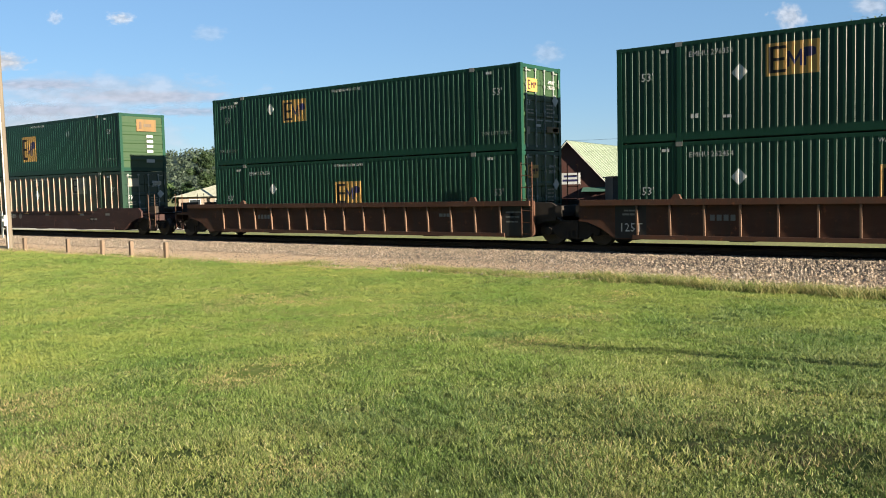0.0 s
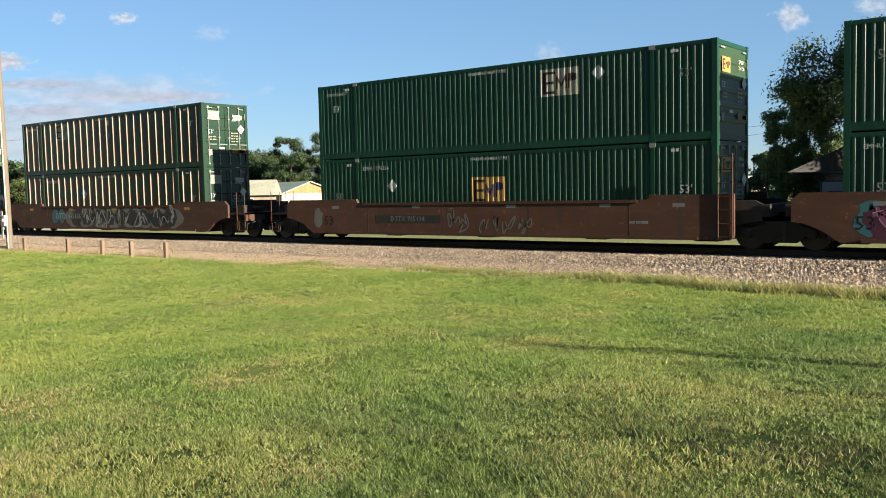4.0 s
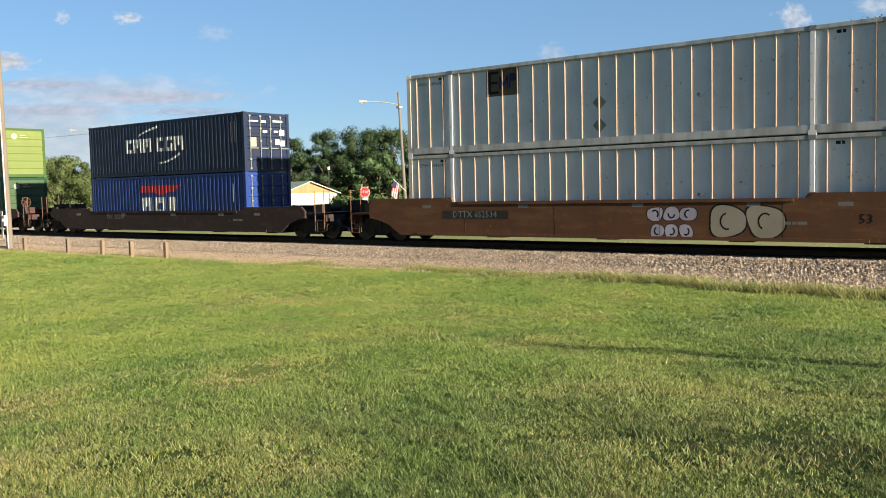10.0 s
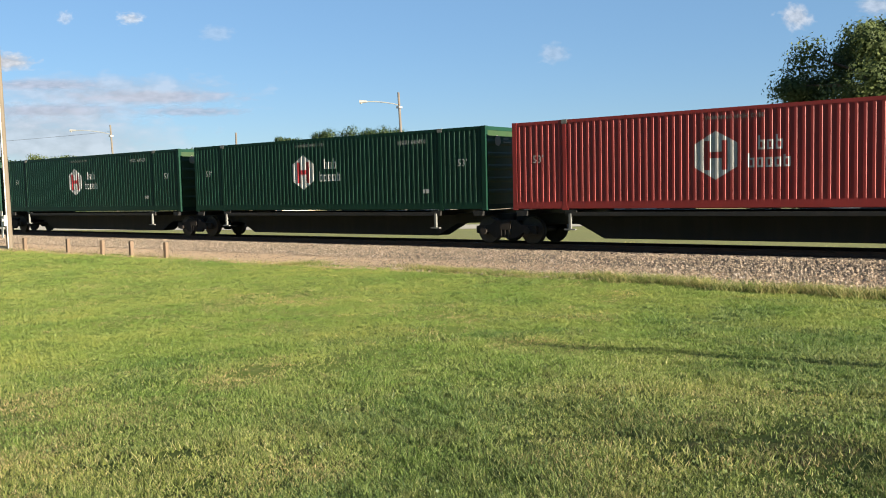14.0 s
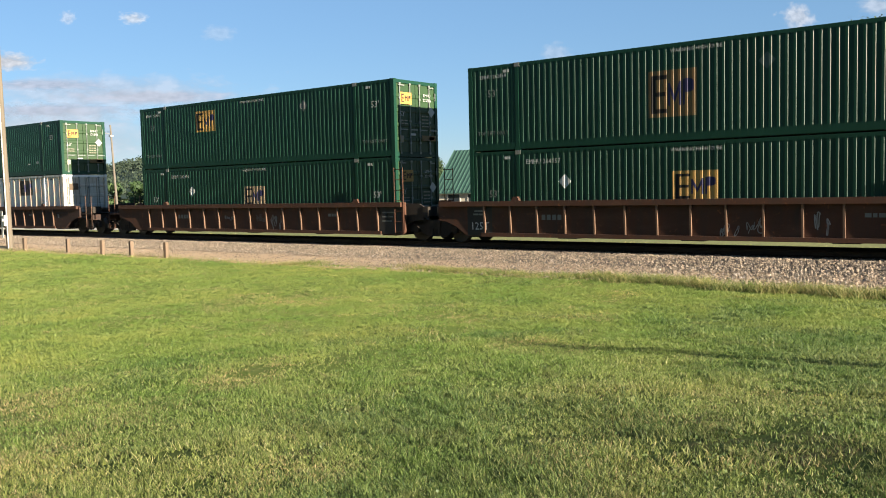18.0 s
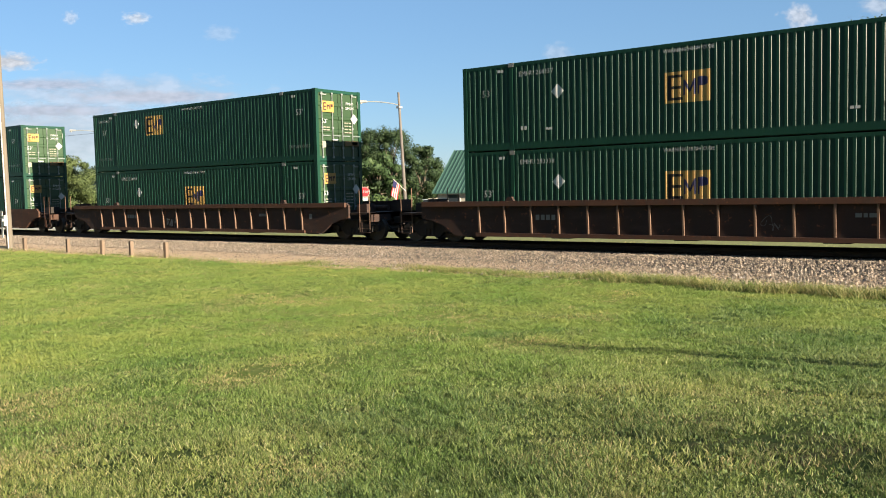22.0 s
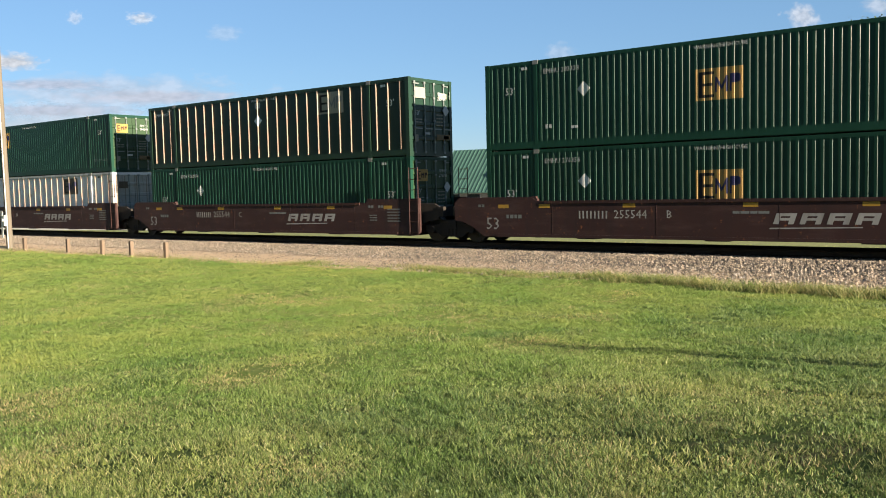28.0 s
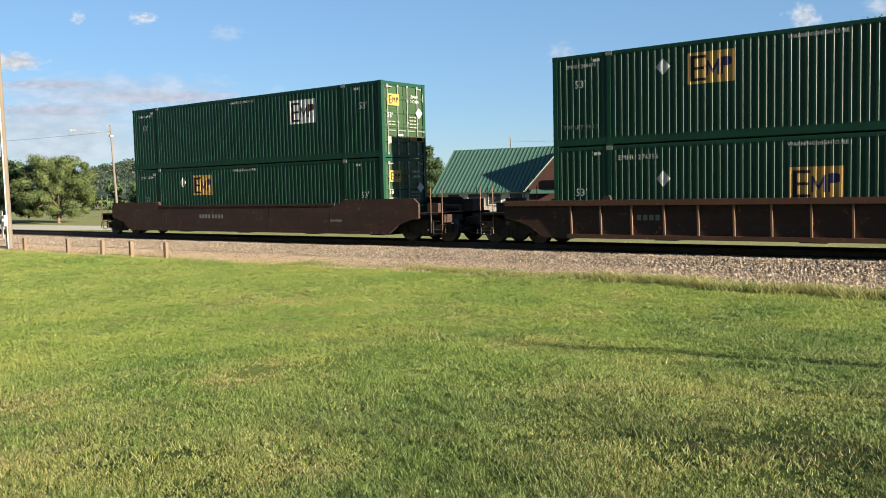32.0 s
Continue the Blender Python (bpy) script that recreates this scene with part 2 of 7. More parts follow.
def skin(length, style, posts):
    """The outline of a side sheet as (x, depth) from end to end, for paint that follows it."""
    if style == "ribbed":
        pts = [(-length / 2, 0.045)]
        for x in rib_places(length, posts):
            pts += [(x - 0.022, 0.045), (x - 0.013, 0.0), (x + 0.013, 0.0), (x + 0.022, 0.045)]
        return pts + [(length / 2, 0.045)]
    pts = []
    for x0, x1 in bays(length, posts):
        pts += wave(x0, x1, FINE if posts else COARSE)
    return pts


SIDE_Y = -1.287


def patch(pts, lo, hi, x0, x1, lift):
    """Paint on a shaped sheet: between the heights lo(x) and hi(x), from x0 to x1."""
    def depth(x):
        for (xa, da), (xb, db) in zip(pts, pts[1:]):
            if xa <= x <= xb:
                return da + (db - da) * (x - xa) / max(1e-6, xb - xa)
        return 0.0
    xs = sorted({x0, x1, (x0 + x1) / 2, *(x for x, _ in pts if x0 < x < x1)})
    s = Shape()
    for x in xs:
        y = SIDE_Y + depth(x) - lift
        s.v += [(x, y, lo(x)), (x, y, hi(x))]
    s.f = [(2 * i, 2 * i + 2, 2 * i + 3, 2 * i + 1) for i in range(len(xs) - 1)]
    return s


def raw_mesh(name, s, mat):
    me = bpy.data.meshes.new(name)
    me.from_pydata(s.v, [], s.f)
    me.materials.append(mat)
    return me


PROTO = {}


def container_type(style, mat, posts=True, ends="doors"):
    """A container with all its parts; the first of a kind is built, the others share its meshes."""
    length = C_LEN if posts else 12.19
    a, h, w = length / 2, C_HIGH if posts else 2.591, C_HALF
    root = new("container")
    zb, zt = 0.27, h - 0.11
    side = Shape()
    if style == "ribbed":
        side.box(-a + 0.1, a - 0.1, SIDE_Y + 0.045, SIDE_Y + 0.070, zb - 0.05, zt + 0.04)
    else:
        for x0, x1 in bays(length, posts):
            pts = wave(x0, x1, FINE if posts else COARSE)
            b = len(side.v)
            side.v += [v for x, d in pts for v in ((x, SIDE_Y + d, zb - 0.06), (x, SIDE_Y + d, zt + 0.06))]
            side.f += [(b + 2 * i, b + 2 * i + 2, b + 2 * i + 3, b + 2 * i + 1) for i in range(len(pts) - 1)]
    me = raw_mesh("side_wall", side, mat)
    turn = pose(0, 0, 0, 0, 0, 180)
    walls = [part("side_wall", me, mat, root), part("side_wall", me, mat, root, at=turn)]
    if style == "ribbed":
        rib = Shape()
        rib.v = [(-0.022, SIDE_Y + 0.047, zb), (-0.013, SIDE_Y, zb), (0.013, SIDE_Y, zb), (0.022, SIDE_Y + 0.047, zb),
                 (-0.022, SIDE_Y + 0.047, zt), (-0.013, SIDE_Y, zt), (0.013, SIDE_Y, zt), (0.022, SIDE_Y + 0.047, zt)]
        rib.f = [(0, 1, 5, 4), (1, 2, 6, 5), (2, 3, 7, 6), (0, 3, 2, 1), (4, 5, 6, 7)]
        # on dark green the pale ribs put the sun's bright edge into paint
        rib_me = raw_mesh("rib", rib, RIB_RUST_PALE if mat in (WHITE, GREEN_DARK) else mat)
        for x in rib_places(length, posts):
            part("rib", rib_me, mat, walls[0], at=pose(x, 0, 0))
    part("roof", Shape().box(-a + 0.02, a - 0.02, -w + 0.02, w - 0.02, h - 0.03, h - 0.012), mat, root)
    part("floor", Shape().box(-a + 0.02, a - 0.02, -w + 0.05, w - 0.05, 0.10, 0.16), GRIME, root)
    top_rail = Shape().box(-a + 0.12, a - 0.12, -w + 0.004, -w + 0.09, zt, h - 0.004)
    top_rail.box(-a + 0.12, a - 0.12, -w + 0.012, -w + 0.05, zt - 0.03, zt)
    low_rail = Shape().box(-a + 0.12, a - 0.12, -w + 0.002, -w + 0.07, 0.05, zb if posts else 0.2)
    low_rail.box(-a + 0.12, a - 0.12, -w + 0.03, -w + 0.11, 0.03, 0.06)
    corner = Shape().box(-a, -a + 0.16, -w, -w + 0.15, 0.11, h - 0.11)
    cast = Shape().box(-a - 0.004, -a + 0.18, -w - 0.004, -w + 0.165, -0.004, 0.118)
    mid = Shape().slab([(-0.11, -0.004), (0.11, -0.004), (0.11, 0.118), (0.06, 0.13), (0.06, h - 0.13), (-0.06, h - 0.13), (-0.06, 0.13), (-0.11, 0.118)], -w - 0.001, -w + 0.09)
    mid_cast = Shape().box(-0.10, 0.10, -w - 0.005, -w + 0.15, h - 0.128, h + 0.004)
    meshes = {n: s.mesh(n, m) for n, s, m in (("top_rail", top_rail, WHITE_RAIL if mat is WHITE else mat), ("bottom_rail", low_rail, WHITE_RAIL if mat is WHITE else mat), ("corner_post", corner, WHITE_DOOR if mat is WHITE else mat),
                                              ("corner_casting", cast, mat), ("lifting_post", mid, mat), ("lifting_casting", mid_cast, GALV if posts else mat))}
    for m in (Matrix(), turn):
        part("top_rail", meshes["top_rail"], mat, root, at=m)
        part("bottom_rail", meshes["bottom_rail"], mat, root, at=m)
        if posts:
            for x in (-a + 1.99, a - 1.99):
                part("lifting_post", meshes["lifting_post"], mat, root, at=m @ pose(x, 0, 0))
                part("lifting_casting", meshes["lifting_casting"], mat, root, at=m @ pose(x, 0, 0))
        for far in (0, 1):
            part("corner_post", meshes["corner_post"], mat, root, at=m @ pose(far * (length - 0.16), 0, 0))
            for z in (0.0, h - 0.114):
                part("corner_casting", meshes["corner_casting"], mat, root, at=m @ pose(far * (length - 0.176), 0, z))
    # plain end at the back
    nose = Shape()
    pts = wave(-w + 0.14, w - 0.14, (0.26, 0.11, 0.03, 0.04))
    nose.v = [v for y, d in pts for v in ((-a + 0.03 + d, y, 0.2), (-a + 0.03 + d, y, h - 0.1))]
    nose.f = [(2 * i, 2 * i + 1, 2 * i + 3, 2 * i + 2) for i in range(len(pts) - 1)]
    nose_me = raw_mesh("end_wall", nose, mat)
    part("end_wall", nose_me, mat, root)
    low_me = Shape().box(-a + 0.01, -a + 0.12, -w + 0.14, w - 0.14, 0.02, 0.2).mesh("end_sill", mat)
    beam_me = Shape().box(-a + 0.01, -a + 0.12, -w + 0.14, w - 0.14, h - 0.14, h - 0.01).mesh("end_header", mat)
    for m in (Matrix(), turn):
        part("end_sill", low_me, mat, root, at=m)
        part("end_header", beam_me, mat, root, at=m)
    if ends == "nose":
        prof = [(a - 0.06, 0.18)]
        for z in (0.62, 1.05, 1.48, 1.91, 2.34):
            prof += [(a - 0.03, z - 0.10), (a - 0.008, z - 0.05), (a - 0.008, z + 0.05), (a - 0.03, z + 0.10)]
        prof = [(a - 0.03, 0.18)] + prof[1:] + [(a - 0.03, h - 0.12), (a - 0.06, h - 0.12), (a - 0.06, 0.18)]
        part("end_wall", Shape().slab(prof, -w + 0.13, w - 0.13), {LIME: LIME_SUNLIT_END, GREEN: GREEN_SUNLIT_END, GREEN_HUB: GREEN_SUNLIT_END}.get(mat, mat), root)
    else:
        prof = [(a - 0.05, 0.2)]
        for z in ((0.68, 1.22, 1.76, 2.30) if posts else (0.6, 1.1, 1.6, 2.05)):
            prof += [(a - 0.05, z - 0.09), (a - 0.022, z - 0.05), (a - 0.022, z + 0.05), (a - 0.05, z + 0.09)]
        prof += [(a - 0.05, h - 0.126), (a - 0.085, h - 0.126), (a - 0.085, 0.2)]
        # green door leaves take the paint with sunlight mixed in
        leaf_mat = {GREEN: GREEN_SUNLIT_END, WHITE: WHITE_DOOR}.get(mat, mat)
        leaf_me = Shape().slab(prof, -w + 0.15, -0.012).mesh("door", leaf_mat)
        rod = Shape().rod((a - 0.005, 0, 0.12), (a - 0.005, 0, h - 0.12), 0.021, sides=6)
        for z in (0.16, 0.55, 1.35, h - 0.7, h - 0.16):
            rod.box(a - 0.03, a + 0.012, -0.05, 0.05, z - 0.035, z + 0.035)
        rod.box(a - 0.01, a + 0.018, 0.0, 0.42, 1.02, 1.06)
        rod_me = rod.mesh("lock_rod", ROD_PALE)
        for shift in (0.0, w - 0.138):
            d = part("door", leaf_me, mat, root, at=pose(0, shift, 0))
            for y in (-0.95, -0.36):
                part("lock_rod", rod_me, mat, d, at=pose(0, y, 0))
    return root


def kind_of(style, mat, posts=True, ends="doors"):
    key = (style, mat.name, posts, ends)
    if key not in PROTO:
        PROTO[key] = container_type(style, mat, posts, ends)
    return copy_thing(PROTO[key], Matrix())


def flat(v):
    return lambda x: v


PATCHES = {}


def mark(parent, name, pts, shape_key, lo, hi, x0, x1, lift, mat):
    key = (id(pts), shape_key, round(x0, 3), round(x1, 3), mat.name)
    if key not in PATCHES:
        PATCHES[key] = raw_mesh(name, patch(pts, lo, hi, x0, x1, lift), mat)
    return part(name, PATCHES[key], mat, parent)


SKINS = {k: skin(*k) for k in ((C_LEN, "wave", True), (C_LEN, "ribbed", True), (12.19, "wave", False))}


def diamond(parent, pts, x, z, r, mat, name="placard"):
    mark(parent, name, pts, ("diamond", z, r), lambda q: z - r + abs(q - x), lambda q: z + r - abs(q - x), x - r, x + r, 0.0016, mat)


def square_badge(parent, pts, x0, x1, z0, z1, back, first, second):
    """A square company badge: a ground with a dark bracket and a blue angular form on it."""
    w, h = x1 - x0, z1 - z0
    g = mark(parent, "company_badge", pts, ("badge", z0, z1), flat(z0), flat(z1), x0, x1, 0.0012, back)
    tag = ("badge", z0, z1)
    for k, (a, b, c, d) in enumerate(((0.06, 0.15, 0.09, 0.90), (0.15, 0.39, 0.09, 0.18), (0.15, 0.39, 0.81, 0.90), (0.15, 0.36, 0.45, 0.54))):
        mark(g, "badge_form", pts, tag + (k,), flat(z0 + c * h), flat(z0 + d * h), x0 + a * w, x0 + b * w, 0.0024, first)
    if second is None:
        return g
    xa, xb = x0 + 0.45 * w, x0 + 0.64 * w
    xm = (xa + xb) / 2
    mark(g, "badge_form", pts, tag + (4,), flat(z0 + 0.24 * h), flat(z0 + 0.72 * h), x0 + 0.41 * w, xa, 0.0024, second)
    mark(g, "badge_form", pts, tag + (5,), lambda q: z0 + (0.30 + 0.50 * abs(q - xm) / (xb - xa)) * h, lambda q: z0 + (0.44 + 0.56 * abs(q - xm) / (xb - xa)) * h, xa, xb, 0.0024, second)
    mark(g, "badge_form", pts, tag + (6,), flat(z0 + 0.24 * h), flat(z0 + 0.74 * h), xb, x0 + 0.685 * w, 0.0024, second)
    mark(g, "badge_form", pts, tag + (7,), flat(z0 + 0.24 * h), flat(z0 + 0.78 * h), x0 + 0.715 * w, x0 + 0.755 * w, 0.0024, second)
    xc = x0 + 0.755 * w
    mark(g, "badge_form", pts, tag + (8,), lambda q: z0 + (0.50 + 0.10 * max(0.0, (q - xc) / (0.18 * w) - 0.6)) * h, lambda q: z0 + (0.79 - 0.12 * max(0.0, (q - xc) / (0.18 * w) - 0.6)) * h, xc, x0 + 0.935 * w, 0.0024, second)
    return g


def bars(parent, y, x, z, height, widths, mat, name="lettering_bar", gap=0.35):
    """Writing too small to read, as short bars."""
    s = Shape()
    for w in widths:
        s.box(x, x + w, y - 0.0006, y + 0.0006, z, z + height)
        x += w + gap * height
    tagged(part(name, s, mat, parent), kind="stuff")


OUT = SIDE_Y - 0.0018
NUMBERS = ("EMHU 283338", "EMHU 276356", "EMHU 264157", "EMHU 262454", "EMHU 284204", "EMHU 285475")


# badge from x, to x, from z, to z, its paint, and the placards: x, z, tone
LAYOUTS = {
    "a": (4.52, 5.92, 1.64, 2.54, "orange", ((3.77, 2.24, "w"),)), "A": (4.50, 5.92, 1.66, 2.55, "orange", ((3.78, 1.86, "w"),)),
    "b": (7.42, 8.82, 1.14, 2.05, "orange", ((3.76, 1.83, "w"),)), "y": (7.46, 8.82, 1.14, 1.97, "beige", ((3.80, 1.82, "w"),)),
    "c": (10.30, 11.70, 1.66, 2.52, "orange", ((12.36, 2.25, "w"),)), "x": (10.27, 11.70, 1.68, 2.55, "pale", ((12.37, 2.29, "w"),)),
    "C": (10.38, 11.82, 1.60, 2.48, "orange", ((12.46, 1.78, "w"),)),
    "d": (4.20, 5.70, 1.50, 2.47, "orange", ((11.27, 2.22, "s"),)), "D": (4.27, 5.68, 1.57, 2.50, "orange", ((11.31, 2.25, "g"),)),
    "e": (6.40, 7.95, 0.80, 2.18, "orange", ((11.30, 2.10, "s"),)), "E": (6.65, 8.34, 0.74, 2.14, "faded", ((12.37, 2.25, "w"),)),
    "q": (6.67, 8.18, 0.75, 2.13, "faded", ((10.18, 2.12, "s"),)),
    "p": (7.40, 8.82, 1.08, 2.05, "faded", ((12.35, 1.85, "w"),)), "r": (10.48, 12.00, 1.50, 2.48, "orange", ((4.83, 2.19, "s"),)),
    "m": (11.10, 12.55, 1.50, 2.43, "orange", ((8.05, 2.07, "s"),)), "f": (11.40, 12.80, 1.83, 2.67, "orange", ((7.77, 1.82, "g"),)),
    "v": (11.40, 12.78, 1.83, 2.66, "orange", ()), "g": (3.50, 4.85, 1.82, 2.68, "orange", ((8.44, 1.84, "g"),)),
    "w": (3.50, 4.82, 1.86, 2.78, "orange", ((7.79, 1.36, "g"), (7.79, 0.65, "s"))), "k": (0, 0, 0, 0, "orange", ((6.02, 1.83, "w"),)),
    "z": (0, 0, 0, 0, "orange", ()), "n": (0, 0, 0, 0, "orange", ((3.72, 1.84, "w"),)),
    "h": (11.13, 12.63, 1.54, 2.49, "white", ()), "o": (4.67, 5.97, 1.64, 2.52, "half", ((3.70, 1.82, "w"),)),
}
BADGE_PAINT = {"orange": (DECAL_ORANGE, DECAL_BLACK, DECAL_BLUE), "faded": (DECAL_FADED, DECAL_BLACK, DECAL_BLUE), "beige": (DECAL_BEIGE, DECAL_BLACK, DECAL_BLUE),
               "pale": (DECAL_PALE, DECAL_BLACK, MAROON), "white": (DECAL_WHITE, DECAL_BLACK, MAROON), "half": (DECAL_PALE, DECAL_BLACK, None),
               "brown": (DECAL_BROWN, DECAL_BLACK, DECAL_BLUE), "ribbed": (DECAL_PALE, DECAL_BLACK, DECAL_GREY)}


def emp_marks(root, style, layout, upper, seed):
    """Markings of a domestic container: badge, placard, length, number."""
    rnd = random.Random(seed)
    pts = SKINS[(C_LEN, style, True)]
    a = C_LEN / 2
    out = OUT + (0.045 if style == "ribbed" else 0.0)
    x0, x1, z0, z1, paint, spots = LAYOUTS[layout]
    white = root["label"].startswith("dirty white")
    if x1:
        if white:
            paint = "brown"
        elif style == "ribbed":
            paint = "ribbed"
        square_badge(root, pts, x0 - a, x1 - a, z0, z1, *BADGE_PAINT[paint])
    for xd, zd, tone in spots:
        if style == "ribbed" and layout == "f" and not white:
            tone = "b"
        if white:
            tone = "p"
        diamond(root, pts, xd - a, zd, 0.24, {"b": DECAL_BRIGHT, "p": DECAL_PALE, "w": DECAL_WHITE, "g": DECAL_GREY, "s": DECAL_SHADOW}[tone])
    if style == "ribbed" and not white and x1:
        part("plate", Shape().box(spots[0][0] - a - 0.16, spots[0][0] - a + 0.16, out - 0.002, out + 0.002, 2.34, 2.58), DECAL_WHITE, root)
    flip = layout in ("c", "f", "h")
    ink = DECAL_BLACK if white else DECAL_BRIGHT if style == "ribbed" else DECAL_WHITE
    number = rnd.choice(NUMBERS)
    if layout in ("b", "A", "n", "k", "y"):
        write(number, 0.16, ink, root, pose(2.95 - a, out, 2.5))
    else:
        write(number, 0.13, ink, root, pose(1.02 - a, out, 2.52))
    for x, z in ((1.0 - a, 1.95), (a - 0.95, 2.0)) if not white else ():
        write("53'", 0.25, DECAL_WORN if rnd.random() < 0.35 else ink, root, pose(x, out, z if upper else z - (0.0 if flip else 0.5)))
    if not white:
        write("WARNING HIGH CUBE", 0.11, ink, root, pose(8.15 - a, out, 2.67))
    if layout in ("a", "D", "e", "E", "q") and upper:
        for x in (1.0 - a, a - 1.0):
            write("TOP LIFT ONLY", 0.13, DECAL_WORN, root, pose(x, out, 0.62))
    if layout in ("b", "A"):
        for x in (2.35 - a, a - 2.7):
            bars(root, out, x, 0.66, 0.13, (0.09, 0.09), ink)
        bars(root, out, 3.3 - a, 0.62, 0.08, (0.1, 0.12), ink)
        bars(root, out, a - 3.6, 0.62, 0.08, (0.1, 0.12), ink)
    for x in (1.45 - a, a - 1.4):
        bars(root, out, x, 2.62, 0.09, (0.12, 0.08), ink)


def end_marks(root, length, style, seed):
    """Paint and labels on the end that faces the way of travel."""
    rnd = random.Random(seed + 50)
    x = length / 2 + 0.022

    def plate(y0, y1, z0, z1, mat, name="end_label"):
        up = 0.006 if name == "badge_form" or mat is DECAL_WHITE else 0.0
        part(name, Shape().box(x - 0.006, x + up, y0, y1, z0, z1), mat, root)
    if style == "big":
        plate(-0.35, 0.78, 2.02, 2.62, DECAL_FADED, "company_badge")
        plate(-0.20, -0.06, 2.15, 2.5, DECAL_BROWN, "badge_form")
        plate(0.06, 0.5, 2.24, 2.40, DECAL_BROWN, "badge_form")
        for z in (1.7, 1.45, 1.2, 0.95):
            plate(0.2, 0.55, z, z + 0.14, DECAL_WHITE)
        plate(0.15, 0.62, 0.45, 0.62, DECAL_WHITE)
        return
    if style == "white":
        plate(-0.95, -0.45, 2.08, 2.42, DECAL_BROWN, "company_badge")
        rusty = Shape()
        for y in (-1.08, -0.62, 0.05, 0.62, 1.05):
            rusty.box(x - 0.006, x - 0.001, y, y + 0.035, 0.3, 2.7)
        part("rusty_hinge_strip", rusty, RIB_RUST_PALE, root)
        return
    if style == "hub":
        part("end_badge", Shape().rod((x - 0.008, -0.55, 2.4), (x, -0.55, 2.4), 0.2, sides=6), DECAL_PALE, root)
        plate(-0.2, 0.25, 2.34, 2.38, DECAL_PALE)
        plate(-0.2, 0.12, 2.45, 2.50, DECAL_PALE)
        return
    if style == "old":
        plate(-0.95, -0.35, 2.15, 2.55, DECAL_PALE, "company_badge")
        plate(0.45, 0.95, 2.2, 2.4, DECAL_PALE)
    else:
        plate(-0.95, -0.30, 1.98, 2.42, DECAL_ORANGE, "company_badge")
        if "end_form" not in PATCHES:
            forms = Shape()
            for y0, y1, z0, z1 in ((-0.89, -0.84, 2.04, 2.36), (-0.84, -0.74, 2.04, 2.09), (-0.84, -0.74, 2.18, 2.22), (-0.84, -0.74, 2.31, 2.36), (-0.69, -0.65, 2.10, 2.30), (-0.57, -0.53, 2.10, 2.30),
                                   (-0.65, -0.57, 2.20, 2.26), (-0.48, -0.44, 2.10, 2.30), (-0.44, -0.36, 2.20, 2.30)):
                forms.box(x - 0.006, x + 0.006, y0, y1, z0, z1)
            PATCHES["end_form"] = forms.mesh("badge_form", MAROON)
        tagged(part("badge_form", PATCHES["end_form"], MAROON, root), kind="stuff")
    code, digits = rnd.choice(NUMBERS).split()
    for z, words in ((2.36, code), (2.18, digits)):
        write(words, 0.12, DECAL_WHITE, root, pose(x + 0.004, 0.62, z, 0, 0, 90))
    s = Shape()
    yc, zc, r = 0.88, 1.75, 0.21
    s.v = [(x, yc - r, zc), (x, yc, zc + r), (x, yc + r, zc), (x, yc, zc - r), (x - 0.006, yc - r, zc), (x - 0.006, yc, zc + r), (x - 0.006, yc + r, zc), (x - 0.006, yc, zc - r)]
    s.f = [(0, 1, 2, 3), (7, 6, 5, 4), (0, 4, 5, 1), (1, 5, 6, 2), (2, 6, 7, 3), (3, 7, 4, 0)]
    part("placard", s, DECAL_WHITE, root)
    write("53'", 0.19, DECAL_WHITE, root, pose(x + 0.004, -0.85, 1.6, 0, 0, 90))
    small = Shape()
    for z in (1.55, 1.42, 1.29, 1.16):
        for y0, y1 in ((0.3, 0.42), (0.45, 0.52), (0.56, 0.70)):
            small.box(x - 0.006, x, y0, y1, z, z + 0.045)
    for z in (1.35, 1.24):
        small.box(x - 0.006, x, -0.92, -0.78, z, z + 0.04)
        small.box(x - 0.006, x, -0.74, -0.56, z, z + 0.04)
    if "print" not in PATCHES:
        PATCHES["print"] = small.mesh("small_print", DECAL_PALE)
    tagged(part("small_print", PATCHES["print"], DECAL_PALE, root), kind="stuff")
    plate(0.3, 1.12, 0.64, 0.84, DECAL_FADED)
    plate(0.72, 1.05, 0.67, 0.80, DECAL_PALE)
    plate(-0.4, -0.1, 0.82, 0.9, DECAL_WHITE)
    plate(-1.0, -0.8, 0.55, 0.8, DECAL_PALE)
    plate(-1.05, -0.7, 2.66, 2.70, DECAL_WORN)
    plate(0.75, 1.05, 2.66, 2.70, DECAL_WORN)
    plate(1.12, 1.15, 2.2, 2.5, DECAL_WORN)


